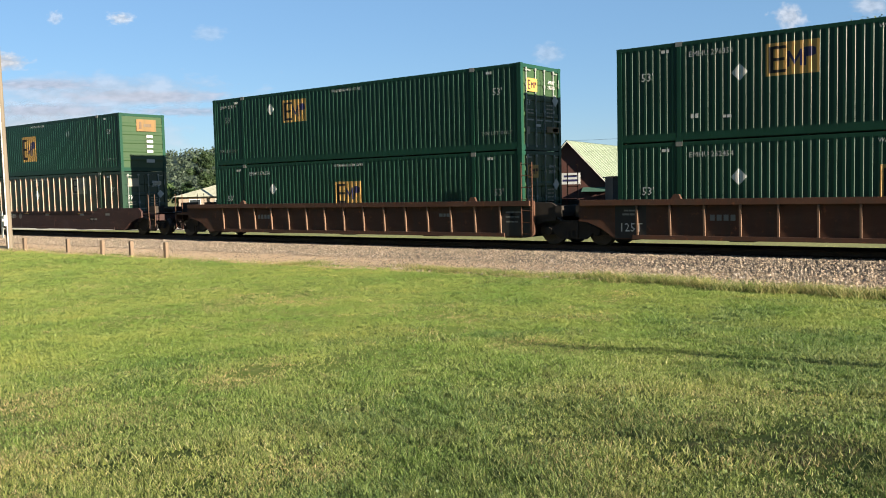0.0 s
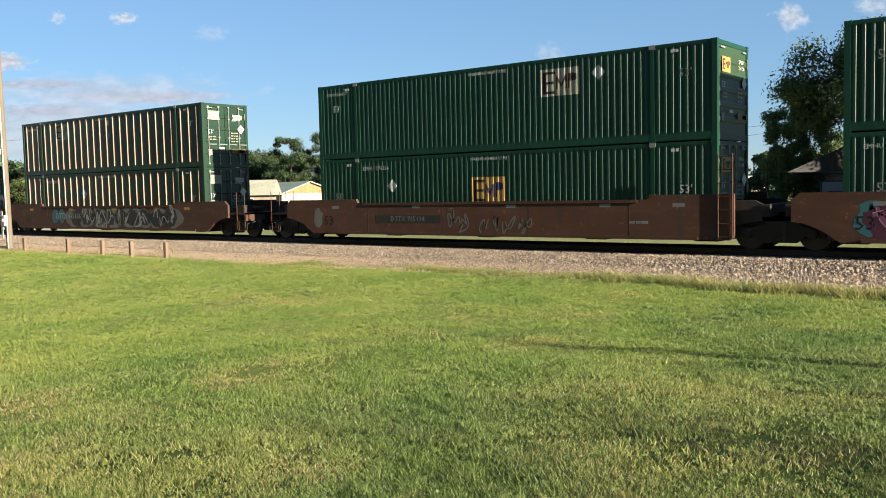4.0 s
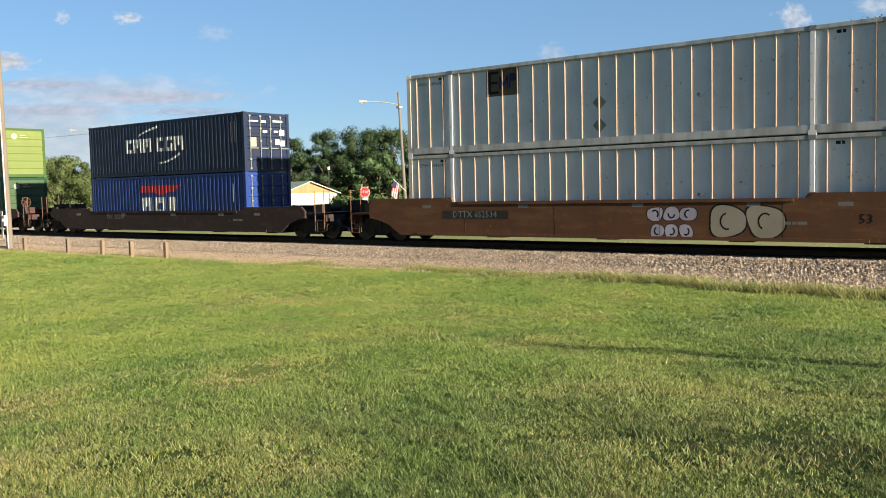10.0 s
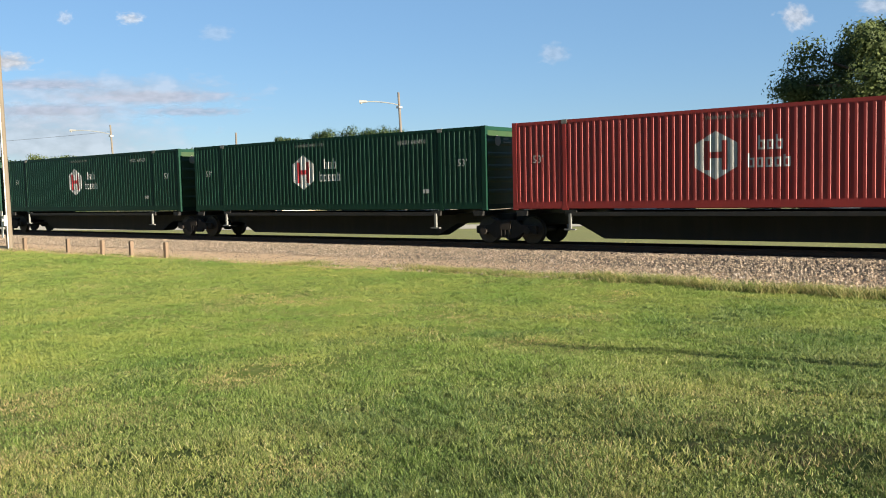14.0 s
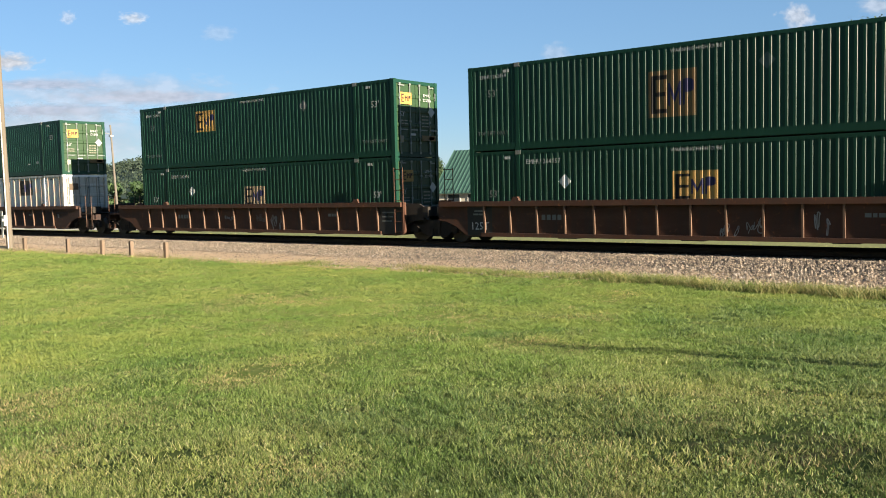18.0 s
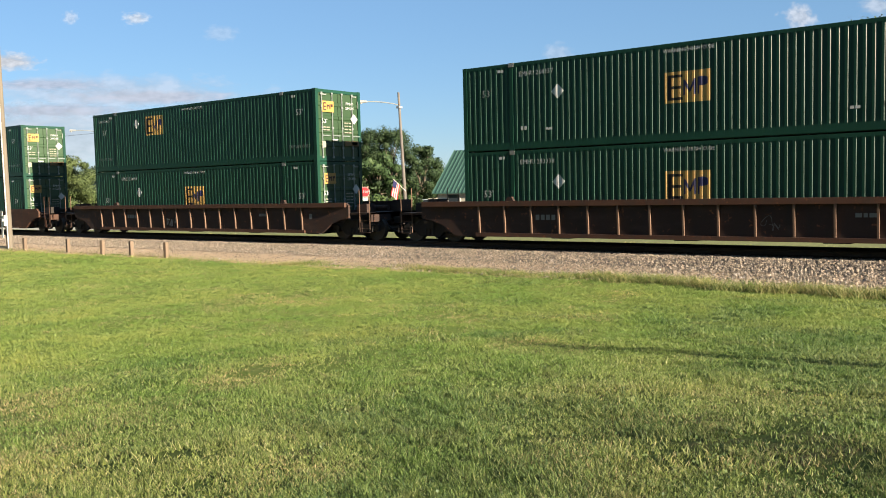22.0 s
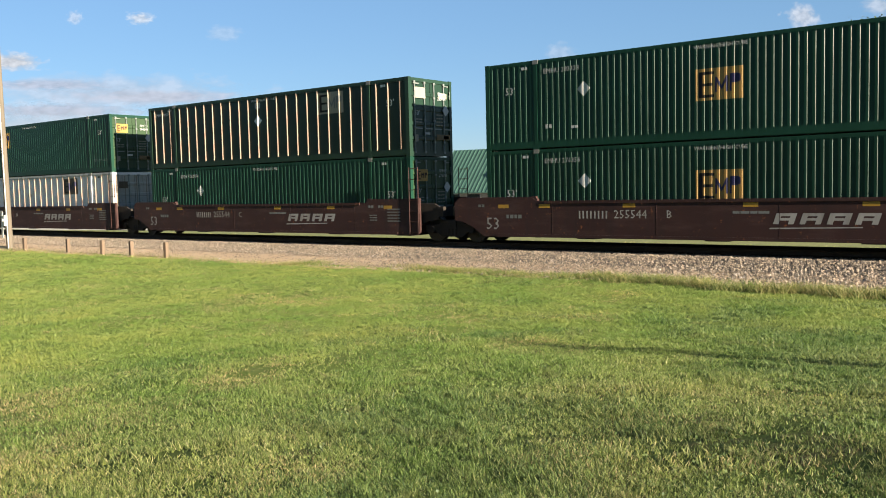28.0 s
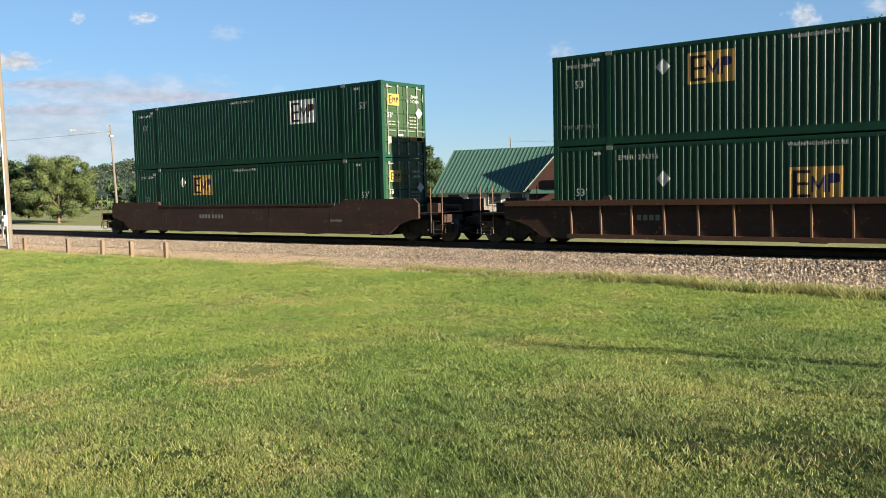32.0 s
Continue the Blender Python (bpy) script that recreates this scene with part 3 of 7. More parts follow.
def hexagon_marks(root, ink, inner, shift=0.0):
    pts = SKINS[(C_LEN, "wave", True)]
    a = C_LEN / 2
    x0, x1, zc, r = 6.47 - a + shift, 7.72 - a + shift, 1.55, 0.70
    xm, hw = (x0 + x1) / 2, (x1 - x0) / 2
    top = lambda q: zc + r - 0.36 * abs(q - xm) / hw
    low = lambda q: zc - r + 0.36 * abs(q - xm) / hw
    g = mark(root, "company_badge", pts, "hexagon", low, top, x0, x1, 0.0012, ink)
    for k, (xa, xb, za, zb) in enumerate(((-0.55, -0.28, -0.42, 0.42), (0.28, 0.55, -0.42, 0.42), (-0.28, 0.28, -0.08, 0.10))):
        mark(g, "badge_form", pts, ("hex", k), flat(zc + za), flat(zc + zb), xm + xa * hw, xm + xb * hw, 0.0024, inner)
    for z, x, tall in ((1.66, 8.30 - a + shift, (0.40, 0.27, 0.40)), (1.17, 8.02 - a + shift, (0.40, 0.27, 0.27, 0.27, 0.33))):
        for k, h in enumerate(tall):
            for n, (xa, xb, za, zb) in enumerate(((0.0, 0.055, 0.0, h), (0.13, 0.185, 0.0, min(h, 0.27)), (0.055, 0.13, 0.0, 0.055), (0.055, 0.13, 0.215, 0.27))):
                mark(root, "lettering_bar", pts, ("word", z, k, n), flat(z + za), flat(z + zb), x + xa, x + xb, 0.0012, ink)
            x += 0.245
    write("53'", 0.26, DECAL_WHITE, root, pose(1.0 - a, OUT, 1.65))
    write("53'", 0.26, DECAL_WHITE, root, pose(a - 1.0, OUT, 1.65))
    write("WARNING HIGH CUBE", 0.12, DECAL_WORN, root, pose(7.5 - a, OUT, 2.62))
    write("HGIU 649450", 0.17, DECAL_WHITE, root, pose(a - 3.3, OUT, 2.48))
    bars(root, OUT, a - 2.8, 0.62, 0.14, (0.1, 0.12), DECAL_WHITE)


def box_40(root, which):
    pts = SKINS[(12.19, "wave", False)]
    if which == "navy":
        x = -2.85
        for k, w in enumerate((0.60, 0.74, 0.66, 0.0, 0.60, 0.62, 0.74)):
            if w:
                strokes_of = [(0.0, 0.17, 1.15, 1.80), (0.17, w - 0.06, 1.64, 1.80)]
                if k in (0, 4):
                    strokes_of.append((0.17, w - 0.06, 1.15, 1.31))
                elif k == 5:
                    strokes_of += [(0.17, w - 0.06, 1.15, 1.31), (w - 0.24, w - 0.06, 1.31, 1.50)]
                else:
                    strokes_of += [(w - 0.20, w - 0.03, 1.15, 1.64), (0.28, w - 0.32, 1.38, 1.64)]
                for n, (xa, xb, za, zb) in enumerate(strokes_of):
                    mark(root, "lettering_bar", pts, ("big", k, n), flat(za), flat(zb), x + xa, x + xb, 0.0016, DECAL_WHITE)
            x += w + 0.07 if w else 0.35
        mark(root, "badge_form", pts, "swoosh1", lambda q: 1.86 + 0.30 * (q + 1.8) ** 0.6, lambda q: 1.92 + 0.34 * (q + 1.8) ** 0.6, -1.8, -0.2, 0.0016, DECAL_WHITE)
        mark(root, "badge_form", pts, "swoosh2", lambda q: 0.55 + 0.14 * (q + 0.2) ** 1.9, lambda q: 0.64 + 0.15 * (q + 0.2) ** 1.9, -0.2, 1.5, 0.0016, DECAL_WHITE)
        for k in range(2):
            bars(root, OUT, 5.2 + 0.25 * k, 1.3, 0.9, (0.05,), DECAL_GREY)
        xe = 6.1
        for y0, y1, z0, z1 in ((-1.0, -0.5, 2.18, 2.24), (-0.3, -0.05, 2.15, 2.25), (0.35, 0.9, 2.2, 2.28), (-0.25, 0.0, 1.72, 1.82), (0.4, 0.62, 1.75, 1.83), (0.7, 1.0, 1.62, 1.86), (-0.95, -0.62, 1.1, 1.5), (0.45, 0.7, 1.2, 1.45), (0.75, 1.0, 1.15, 1.4)):
            part("end_label", Shape().box(xe - 0.03, xe + 0.004, y0, y1, z0, z1), DECAL_PALE if z0 == 1.1 else DECAL_WHITE, root)
    else:
        mark(root, "company_badge", pts, "wing", lambda q: 1.82 - 0.2 * max(0.0, 1 - abs(q + 0.1) / 0.55) + max(0.0, q - 0.9) * 0.5, lambda q: 2.14, -1.75, 1.45, 0.0016, DECAL_RED)
        for k, (xa, xb) in enumerate(((-1.65, -0.85), (-0.62, 0.25), (0.45, 1.05))):
            mark(root, "lettering_bar", pts, ("apl", k), flat(0.85), flat(1.58), xa, xb, 0.0016, DECAL_WHITE)
        mark(root, "badge_form", pts, "hole", flat(1.0), flat(1.3), -0.38, 0.0, 0.0028, BLUE)
        mark(root, "badge_form", pts, "hole2", flat(0.84), flat(1.15), -1.35, -1.15, 0.0028, BLUE)
        bars(root, OUT, 5.2, 1.3, 0.8, (0.05,), DECAL_WHITE)


def make_load(code, upper, seed):
    k, layout = code[0], code[1:]
    if k == "E":
        ends = "nose" if layout in ("e", "E", "x", "p") and upper else "doors"
        root = kind_of("wave", GREEN, True, ends)
        tagged(root, "green corrugated steel container with an orange square badge", "shipping container", "containers on the train")
        emp_marks(root, "wave", layout, upper, seed)
        end_marks(root, C_LEN, "big" if layout in ("e", "E") else "plain", seed)
        # pale dashes paint the light showing through the gap below this container
        if seed == 85:
            dashes = Shape()
            for j in range(35):
                dashes.box(-7.7 + 0.4376 * j, -7.5 + 0.4376 * j, -C_HALF - 0.0005, -C_HALF + 0.004, 0.12, 0.155)
            tagged(part("reflective_tape", dashes, DECAL_WHITE, root), kind="stuff")
    elif k == "O":
        root = kind_of("wave", GREEN_OLD, True, "doors")
        tagged(root, "faded olive green corrugated container with pale badge", "shipping container", "containers on the train")
        emp_marks(root, "wave", layout, upper, seed)
        end_marks(root, C_LEN, "plain", seed)
    elif k == "R":
        root = kind_of("ribbed", GREEN_DARK, True, "doors")
        tagged(root, "dark green container with upright steel side ribs", "shipping container", "containers on the train")
        emp_marks(root, "ribbed", layout, upper, seed)
        end_marks(root, C_LEN, "old", seed)
    elif k == "W":
        root = kind_of("ribbed", WHITE, True, "doors")
        tagged(root, "dirty white container with upright side ribs and rust stains", "shipping container", "containers on the train")
        emp_marks(root, "ribbed", layout, upper, seed)
        end_marks(root, C_LEN, "white", seed)
    elif k == "H":
        root = kind_of("wave", GREEN_HUB, True, "nose")
        tagged(root, "green corrugated container with a white hexagon badge", "shipping container", "containers on the train")
        hexagon_marks(root, DECAL_WHITE, DECAL_RED)
        end_marks(root, C_LEN, "hub", seed)
    elif k == "L":
        root = kind_of("wave", LIME, True, "nose")
        tagged(root, "lime green corrugated container with a white hexagon badge", "shipping container", "containers on the train")
        hexagon_marks(root, DECAL_WHITE, DECAL_RED)
        end_marks(root, C_LEN, "hub", seed)
    elif k == "D":
        root = kind_of("wave", RED, True, "nose")
        tagged(root, "sun-bleached red corrugated container with faded hexagon badge", "shipping container", "containers on the train")
        hexagon_marks(root, DECAL_WHITE, RED, -0.14)
        end_marks(root, C_LEN, "hub", seed)
    elif k == "N":
        root = kind_of("wave", NAVY, False, "doors")
        tagged(root, "navy blue forty foot container with white lettering", "shipping container", "containers on the train")
        box_40(root, "navy")
    else:
        root = kind_of("wave", BLUE, False, "doors")
        tagged(root, "bright blue forty foot container with red wing badge", "shipping container", "containers on the train")
        box_40(root, "blue")
    return root

# ---------------------------------------------------------------- rail wagons
WHEEL_R = 0.46
TRUCK_ME = {}


def truck_meshes():
    frame_side = Shape()
    outline = [(-1.22, 0.36), (-1.22, 0.62), (-0.62, 0.66), (-0.42, 0.82), (0.42, 0.82), (0.62, 0.66), (1.22, 0.62), (1.22, 0.36), (0.70, 0.40), (0.46, 0.22), (-0.46, 0.22), (-0.70, 0.40)]
    frame_side.slab(outline, -1.12, -0.98)
    for x in (-0.89, 0.89):
        frame_side.rod((x, -1.20, 0.46), (x, -0.96, 0.46), 0.13, sides=10)
    for x in (-0.16, 0.0, 0.16):
        frame_side.rod((x, -1.10, 0.26), (x, -1.10, 0.52), 0.06, sides=8)
    bolster = Shape().box(-0.22, 0.22, -1.16, 1.16, 0.50, 0.78).rod((0, 0, 0.7), (0, 0, 0.95), 0.3, sides=12)
    wheels = Shape().rod((0, -0.75, 0), (0, 0.75, 0), 0.09, sides=8)
    for s in (-1, 1):
        wheels.rod((0, s * 0.70, 0), (0, s * 0.835, 0), WHEEL_R, WHEEL_R - 0.012, sides=20)
        wheels.rod((0, s * 0.685, 0), (0, s * 0.715, 0), WHEEL_R + 0.028, sides=20)
        wheels.rod((0, s * 0.83, 0), (0, s * 0.90, 0), 0.15, sides=10)
        for k in range(4):
            t = k * math.pi / 2
            wheels.box(0.24 * math.cos(t) - 0.03, 0.24 * math.cos(t) + 0.03, s * 0.84 - 0.01, s * 0.84 + 0.01, 0.24 * math.sin(t) - 0.03, 0.24 * math.sin(t) + 0.03)
    TRUCK_ME["side"] = frame_side.mesh("side_frame", GRIME)
    TRUCK_ME["bolster"] = bolster.mesh("truck", GRIME)
    me = wheels.mesh("wheelset", TREAD, GRIME)
    TRUCK_ME["wheels"] = me


WHEELSETS = []


def truck(parent, x):
    t = part("truck", TRUCK_ME["bolster"], GRIME, parent, at=pose(x, 0, 0))
    part("side_frame", TRUCK_ME["side"], GRIME, t)
    part("side_frame", TRUCK_ME["side"], GRIME, t, at=pose(0, 0, 0, 0, 0, 180))
    for dx in (-0.89, 0.89):
        w = part("wheelset", TRUCK_ME["wheels"], TREAD, t, at=pose(dx, 0, WHEEL_R))
        WHEELSETS.append((w, dx))
    return t


def ladder(parent, x, y, z0, z1, mat, side=-1):
    s = Shape()
    for dx in (0.0, 0.42):
        s.rod((x + dx, y, z0), (x + dx, y, z1), 0.018, sides=6)
    n = max(2, int((z1 - z0) / 0.32))
    for i in range(n):
        z = z0 + 0.04 + i * (z1 - z0 - 0.1) / max(1, n - 1)
        s.rod((x, y, z), (x + 0.42, y, z), 0.014, sides=6)
    return part("ladder", s, mat, parent)


WAGON_LABELS = {
    "RUST": "rust-brown weathered well wagon", "BROWN": "dark brown steel well wagon", "MAROON": "oxide red smooth-sided well wagon",
    "TAN": "faded orange well wagon", "YELLOW": "yellow well wagon with black ends", "DARK": "dark grimy well wagon with low sides"}


def well_wagon(code, mat, ribs, low, front, back, seed):
    """One unit of a well wagon, origin at rail height under its middle. front, back: 'end' with coupler, 'joint' with its own
    shared truck, 'bare' where the neighbour carries the truck."""
    rnd = random.Random(seed)
    root = thing("well_wagon", WAGON_LABELS[code] + (" with upright side stakes," if ribs else "") + " carrying stacked containers", "rail wagon", "wagons of the train")
    top = 1.20 if low else 1.47
    a = C_LEN / 2
    bot = 0.285
    reach = {d: a + (1.83 if how == "end" else 0.55 if d == 1 else 1.27) for d, how in ((1, front), (-1, back))}
    step = 0.0 if ribs else 0.14
    halves = {}
    for d, how in ((1, front), (-1, back)):
        q = reach[d]
        if how == "end":
            foot = [(a + 0.33, bot), (a + 0.60, 0.46), (a + 0.85, 0.64), (a + 1.40, 0.82), (q, 0.88)]
        elif d == 1:
            foot = [(a + 0.42, bot), (q - 0.02, 0.36), (q, 0.46)]
        else:
            foot = [(a + 0.02, bot), (a + 0.50, 0.60), (a + 0.95, 0.78), (q, 0.82)]
        if how != "end" and d == 1:
            head = [(q, top)] if ribs else [(q, top + step), (a - 1.84, top + step), (a - 2.1, top)]
        else:
            head = [(q, top - 0.10), (q - 0.12, top)] if ribs else [(q, top - 0.05), (q - 0.22, top + step), (a - 1.84, top + step), (a - 2.1, top)]
        halves[d] = foot + head
    outline = halves[1] + [(-x, z) for x, z in reversed(halves[-1])]
    for y0, y1 in ((-1.50, -1.40), (1.40, 1.50)):
        side = part("side_sill", Shape().slab(outline, y0, y1), mat, root)
        s = -1 if y0 < 0 else 1
        if ribs:
            chord = Shape().box(-reach[-1] + 0.1, reach[1] - 0.1, min(s * 1.50, s * 1.62), max(s * 1.50, s * 1.62), top - 0.16, top + 0.012)
            chord.box(-a + 0.6, a - 0.6, min(s * 1.50, s * 1.56), max(s * 1.50, s * 1.56), bot - 0.01, bot + 0.12)
            part("top_chord", chord, RUST if code == "BROWN" else mat, side)
            stake = Shape()
            stake.v = [(-0.028, s * 1.498, bot + 0.1), (0.028, s * 1.498, bot + 0.1), (0.028, s * 1.545, bot + 0.1), (-0.028, s * 1.545, bot + 0.1),
                       (-0.028, s * 1.498, top - 0.15), (0.028, s * 1.498, top - 0.15), (0.028, s * 1.595, top - 0.15), (-0.028, s * 1.595, top - 0.15)]
            stake.f = [(0, 1, 2, 3), (4, 7, 6, 5), (0, 4, 5, 1), (1, 5, 6, 2), (2, 6, 7, 3), (3, 7, 4, 0)]
            # pale paint carries the sunlit highlight line along each stake
            sm = stake.mesh("stake", STAKE_PALE if code in ("RUST", "BROWN") else mat)
            n = 8 if seed == 7 else 15
            for i in range(n):
                part("stake", sm, mat, side, at=pose(-a + 0.75 + i * (2 * a - 1.5) / (n - 1), 0, 0))
        else:
            lip = Shape().box(-a + 0.5, a - 0.5, min(s * 1.50, s * 1.53), max(s * 1.50, s * 1.53), bot - 0.008, bot + 0.09)
            lip.box(-a + 2.4, a - 2.4, min(s * 1.50, s * 1.525), max(s * 1.50, s * 1.525), top - 0.09, top + 0.006)
            part("flange", lip, mat, side)
            seam = Shape()
            for x in (-5.4, -1.8, 1.8, 5.4):
                seam.box(x - 0.006, x + 0.006, min(s * 1.50, s * 1.503), max(s * 1.50, s * 1.503), bot + 0.1, top - 0.1)
            part("weld_seam", seam, mat, side)
        # lifting guides at the corners of the load
        for x in (-a + 1.95, a - 1.95):
            guide = Shape().slab([(x - 0.17, top), (x + 0.17, top), (x + 0.10, top + 0.15), (x - 0.06, top + 0.15)], min(s * 1.36, s * 1.48), max(s * 1.36, s * 1.48))
            part("guide", guide, TAN if code == "TAN" else mat, root)
    for x in (-a - 0.18, a + 0.18):
        part("bulkhead", Shape().box(x - 0.05, x + 0.05, -1.40, 1.40, 0.32, 1.15), mat, root)
    fl = Shape().box(-0.35, 0.35, -1.40, 1.40, 0.24, 0.30).mesh("cross_bearer", GRIME)
    for x in (-a + 0.3, -4.2, 0.0, 4.2, a - 0.3):
        part("cross_bearer", fl, GRIME, root, at=pose(x, 0, 0))
    for d, how in ((1, front), (-1, back)):
        e = a + 1.27 if how != "end" else reach[d]
        # near-black joint bracket: grime, plus the recess's shade put into its colour
        if how != "end" and d == 1:
            for s in (-1, 1):
                nose = [(a + 0.30, 0.60), (a + 0.80, 0.78), (e, 0.84), (e, top - 0.16), (e - 0.2, top - 0.06), (a + 0.30, top - 0.04)]
                part("end_bracket", Shape().slab(nose, min(s * 1.20, s * 1.28), max(s * 1.20, s * 1.28)), GRIME, root)
        deck = Shape().box(min(d * (a + 0.2), d * (e + (0.8 if how == "end" else 1.2))), max(d * (a + 0.2), d * (e + (0.8 if how == "end" else 1.2))), -0.45, 0.45, 0.78, 1.05)
        if how == "end":
            x1 = a + 2.95
            deck.box(min(d * e, d * x1), max(d * e, d * x1), -1.42, 1.42, 1.02, 1.09)
            deck.box(min(d * (x1 - 0.12), d * x1), max(d * (x1 - 0.12), d * x1), -1.42, 1.42, 0.74, 1.09)
            deck.box(min(d * e, d * x1), max(d * e, d * x1), -0.3, 0.3, 0.62, 1.02)
            part("end_platform", deck, mat, root)
            part("coupler", Shape().box(min(d * x1, d * (a + 3.66)), max(d * x1, d * (a + 3.66)), -0.14, 0.14, 0.68, 0.90).box(min(d * (a + 3.36), d * (a + 3.76)), max(d * (a + 3.36), d * (a + 3.76)), -0.2, 0.2, 0.64, 0.95), GRIME, root)
            hose = Shape()
            p = Vector((d * (x1 - 0.05), -0.55, 0.72))
            for q in ((d * (x1 + 0.22), -0.5, 0.42), (d * (x1 + 0.5), -0.3, 0.30), (d * (a + 3.68), 0.0, 0.34)):
                hose.rod(p, q, 0.028, sides=6)
                p = Vector(q)
            part("brake_hose", hose, BLACK, root)
            lever = Shape().rod((d * (x1 + 0.05), -1.40, 0.62), (d * (x1 + 0.05), -0.45, 0.80), 0.016, sides=6).rod((d * (x1 + 0.05), -0.45, 0.80), (d * (x1 + 0.42), -0.1, 0.92), 0.016, sides=6).rod((d * (x1 + 0.05), -1.40, 0.62), (d * (x1 + 0.05), -1.44, 0.36), 0.016, sides=6)
            part("uncoupling_lever", lever, GRIME, root)
            part("stirrup_step", Shape().rod((d * (x1 - 0.5), -1.42, 0.74), (d * (x1 - 0.5), -1.42, 0.34), 0.016, sides=6).rod((d * (x1 - 0.1), -1.42, 0.74), (d * (x1 - 0.1), -1.42, 0.34), 0.016, sides=6).box(min(d * (x1 - 0.5), d * (x1 - 0.1)), max(d * (x1 - 0.5), d * (x1 - 0.1)), -1.46, -1.38, 0.32, 0.35), mat, root)
            rail_mat = {"YELLOW": YELLOW, "TAN": TAN, "RUST": RUST}.get(code, STAKE_PALE)
            for s in (-1, 1):
                posts = Shape()
                for x in (e + 0.52, x1 - 0.08):
                    posts.rod((d * x, s * 1.42, 0.36 if x < e + 0.6 else 0.42), (d * x, s * 1.42, 1.98), 0.015, sides=6)
                for z in (0.48, 0.78):
                    posts.rod((d * (e + 0.52), s * 1.42, z), (d * (x1 - 0.08), s * 1.42, z), 0.009, sides=6)
                part("grab_rail", posts, rail_mat, root)
            gm = mat if seed % 2 else GRIME
            part("valve_box", Shape().box(min(d * (e + 0.1), d * (e + 0.6)), max(d * (e + 0.1), d * (e + 0.6)), -1.1, -0.6, 1.09, 1.42), gm, root)
            part("gear_box", Shape().box(min(d * (e + 0.7), d * (e + 1.15)), max(d * (e + 0.7), d * (e + 1.15)), 0.3, 1.0, 1.09, 1.55), gm, root)
            part("air_tank", Shape().rod((d * (e + 0.2), -0.3, 1.25), (d * (e + 1.0), -0.3, 1.25), 0.11, sides=10), gm, root)
            if d == 1 and seed in (0, 3, 8, 11, 13, 23, 24, 27, 33):
                c = Vector((e + 0.42, -1.18, 1.72))
                bw = Shape()
                for k in range(16):
                    t, u = k * math.pi / 8, (k + 1) * math.pi / 8
                    p, q = (c + Vector((0.0, 0.26 * math.cos(v), 0.26 * math.sin(v))) for v in (t, u))
                    bw.rod(p, q, 0.024, sides=6)
                for k in range(5):
                    t = k * 2 * math.pi / 5
                    bw.rod(c - Vector((0.05, 0, 0)), c + Vector((0.0, 0.25 * math.cos(t), 0.25 * math.sin(t))), 0.03, 0.02, sides=6)
                bw.rod(c - Vector((0.09, 0, 0)), c + Vector((0.03, 0, 0)), 0.075, 0.06, sides=10)
                wheel = part("brake_wheel", bw, RUST if code != "TAN" else TAN, root)
                part("stand", Shape().box(c.x - 0.16, c.x - 0.06, c.y - 0.07, c.y + 0.07, 1.05, 1.80), gm, wheel)
            truck(root, d * (a + 1.78))
        else:
            part("end_platform", deck, GRIME, root)
            if how == "joint":
                truck(root, d * (a + 1.70))
            lm = {"YELLOW": YELLOW, "RUST": RUST, "TAN": TAN}.get(code, mat)
            for s in (-1, 1):
                if d == 1:
                    ladder(root, a + 0.10, s * 1.524, 0.34, 2.75, lm)
            # the joint sill is darkened for the recess's shade as well
            fend = Shape().box(min(d * (e - 0.02), d * (e + 0.22)), max(d * (e - 0.02), d * (e + 0.22)), -1.3, 1.3, 0.95, 1.3)
            part("end_sill", fend, GRIME, root)
    return root, top


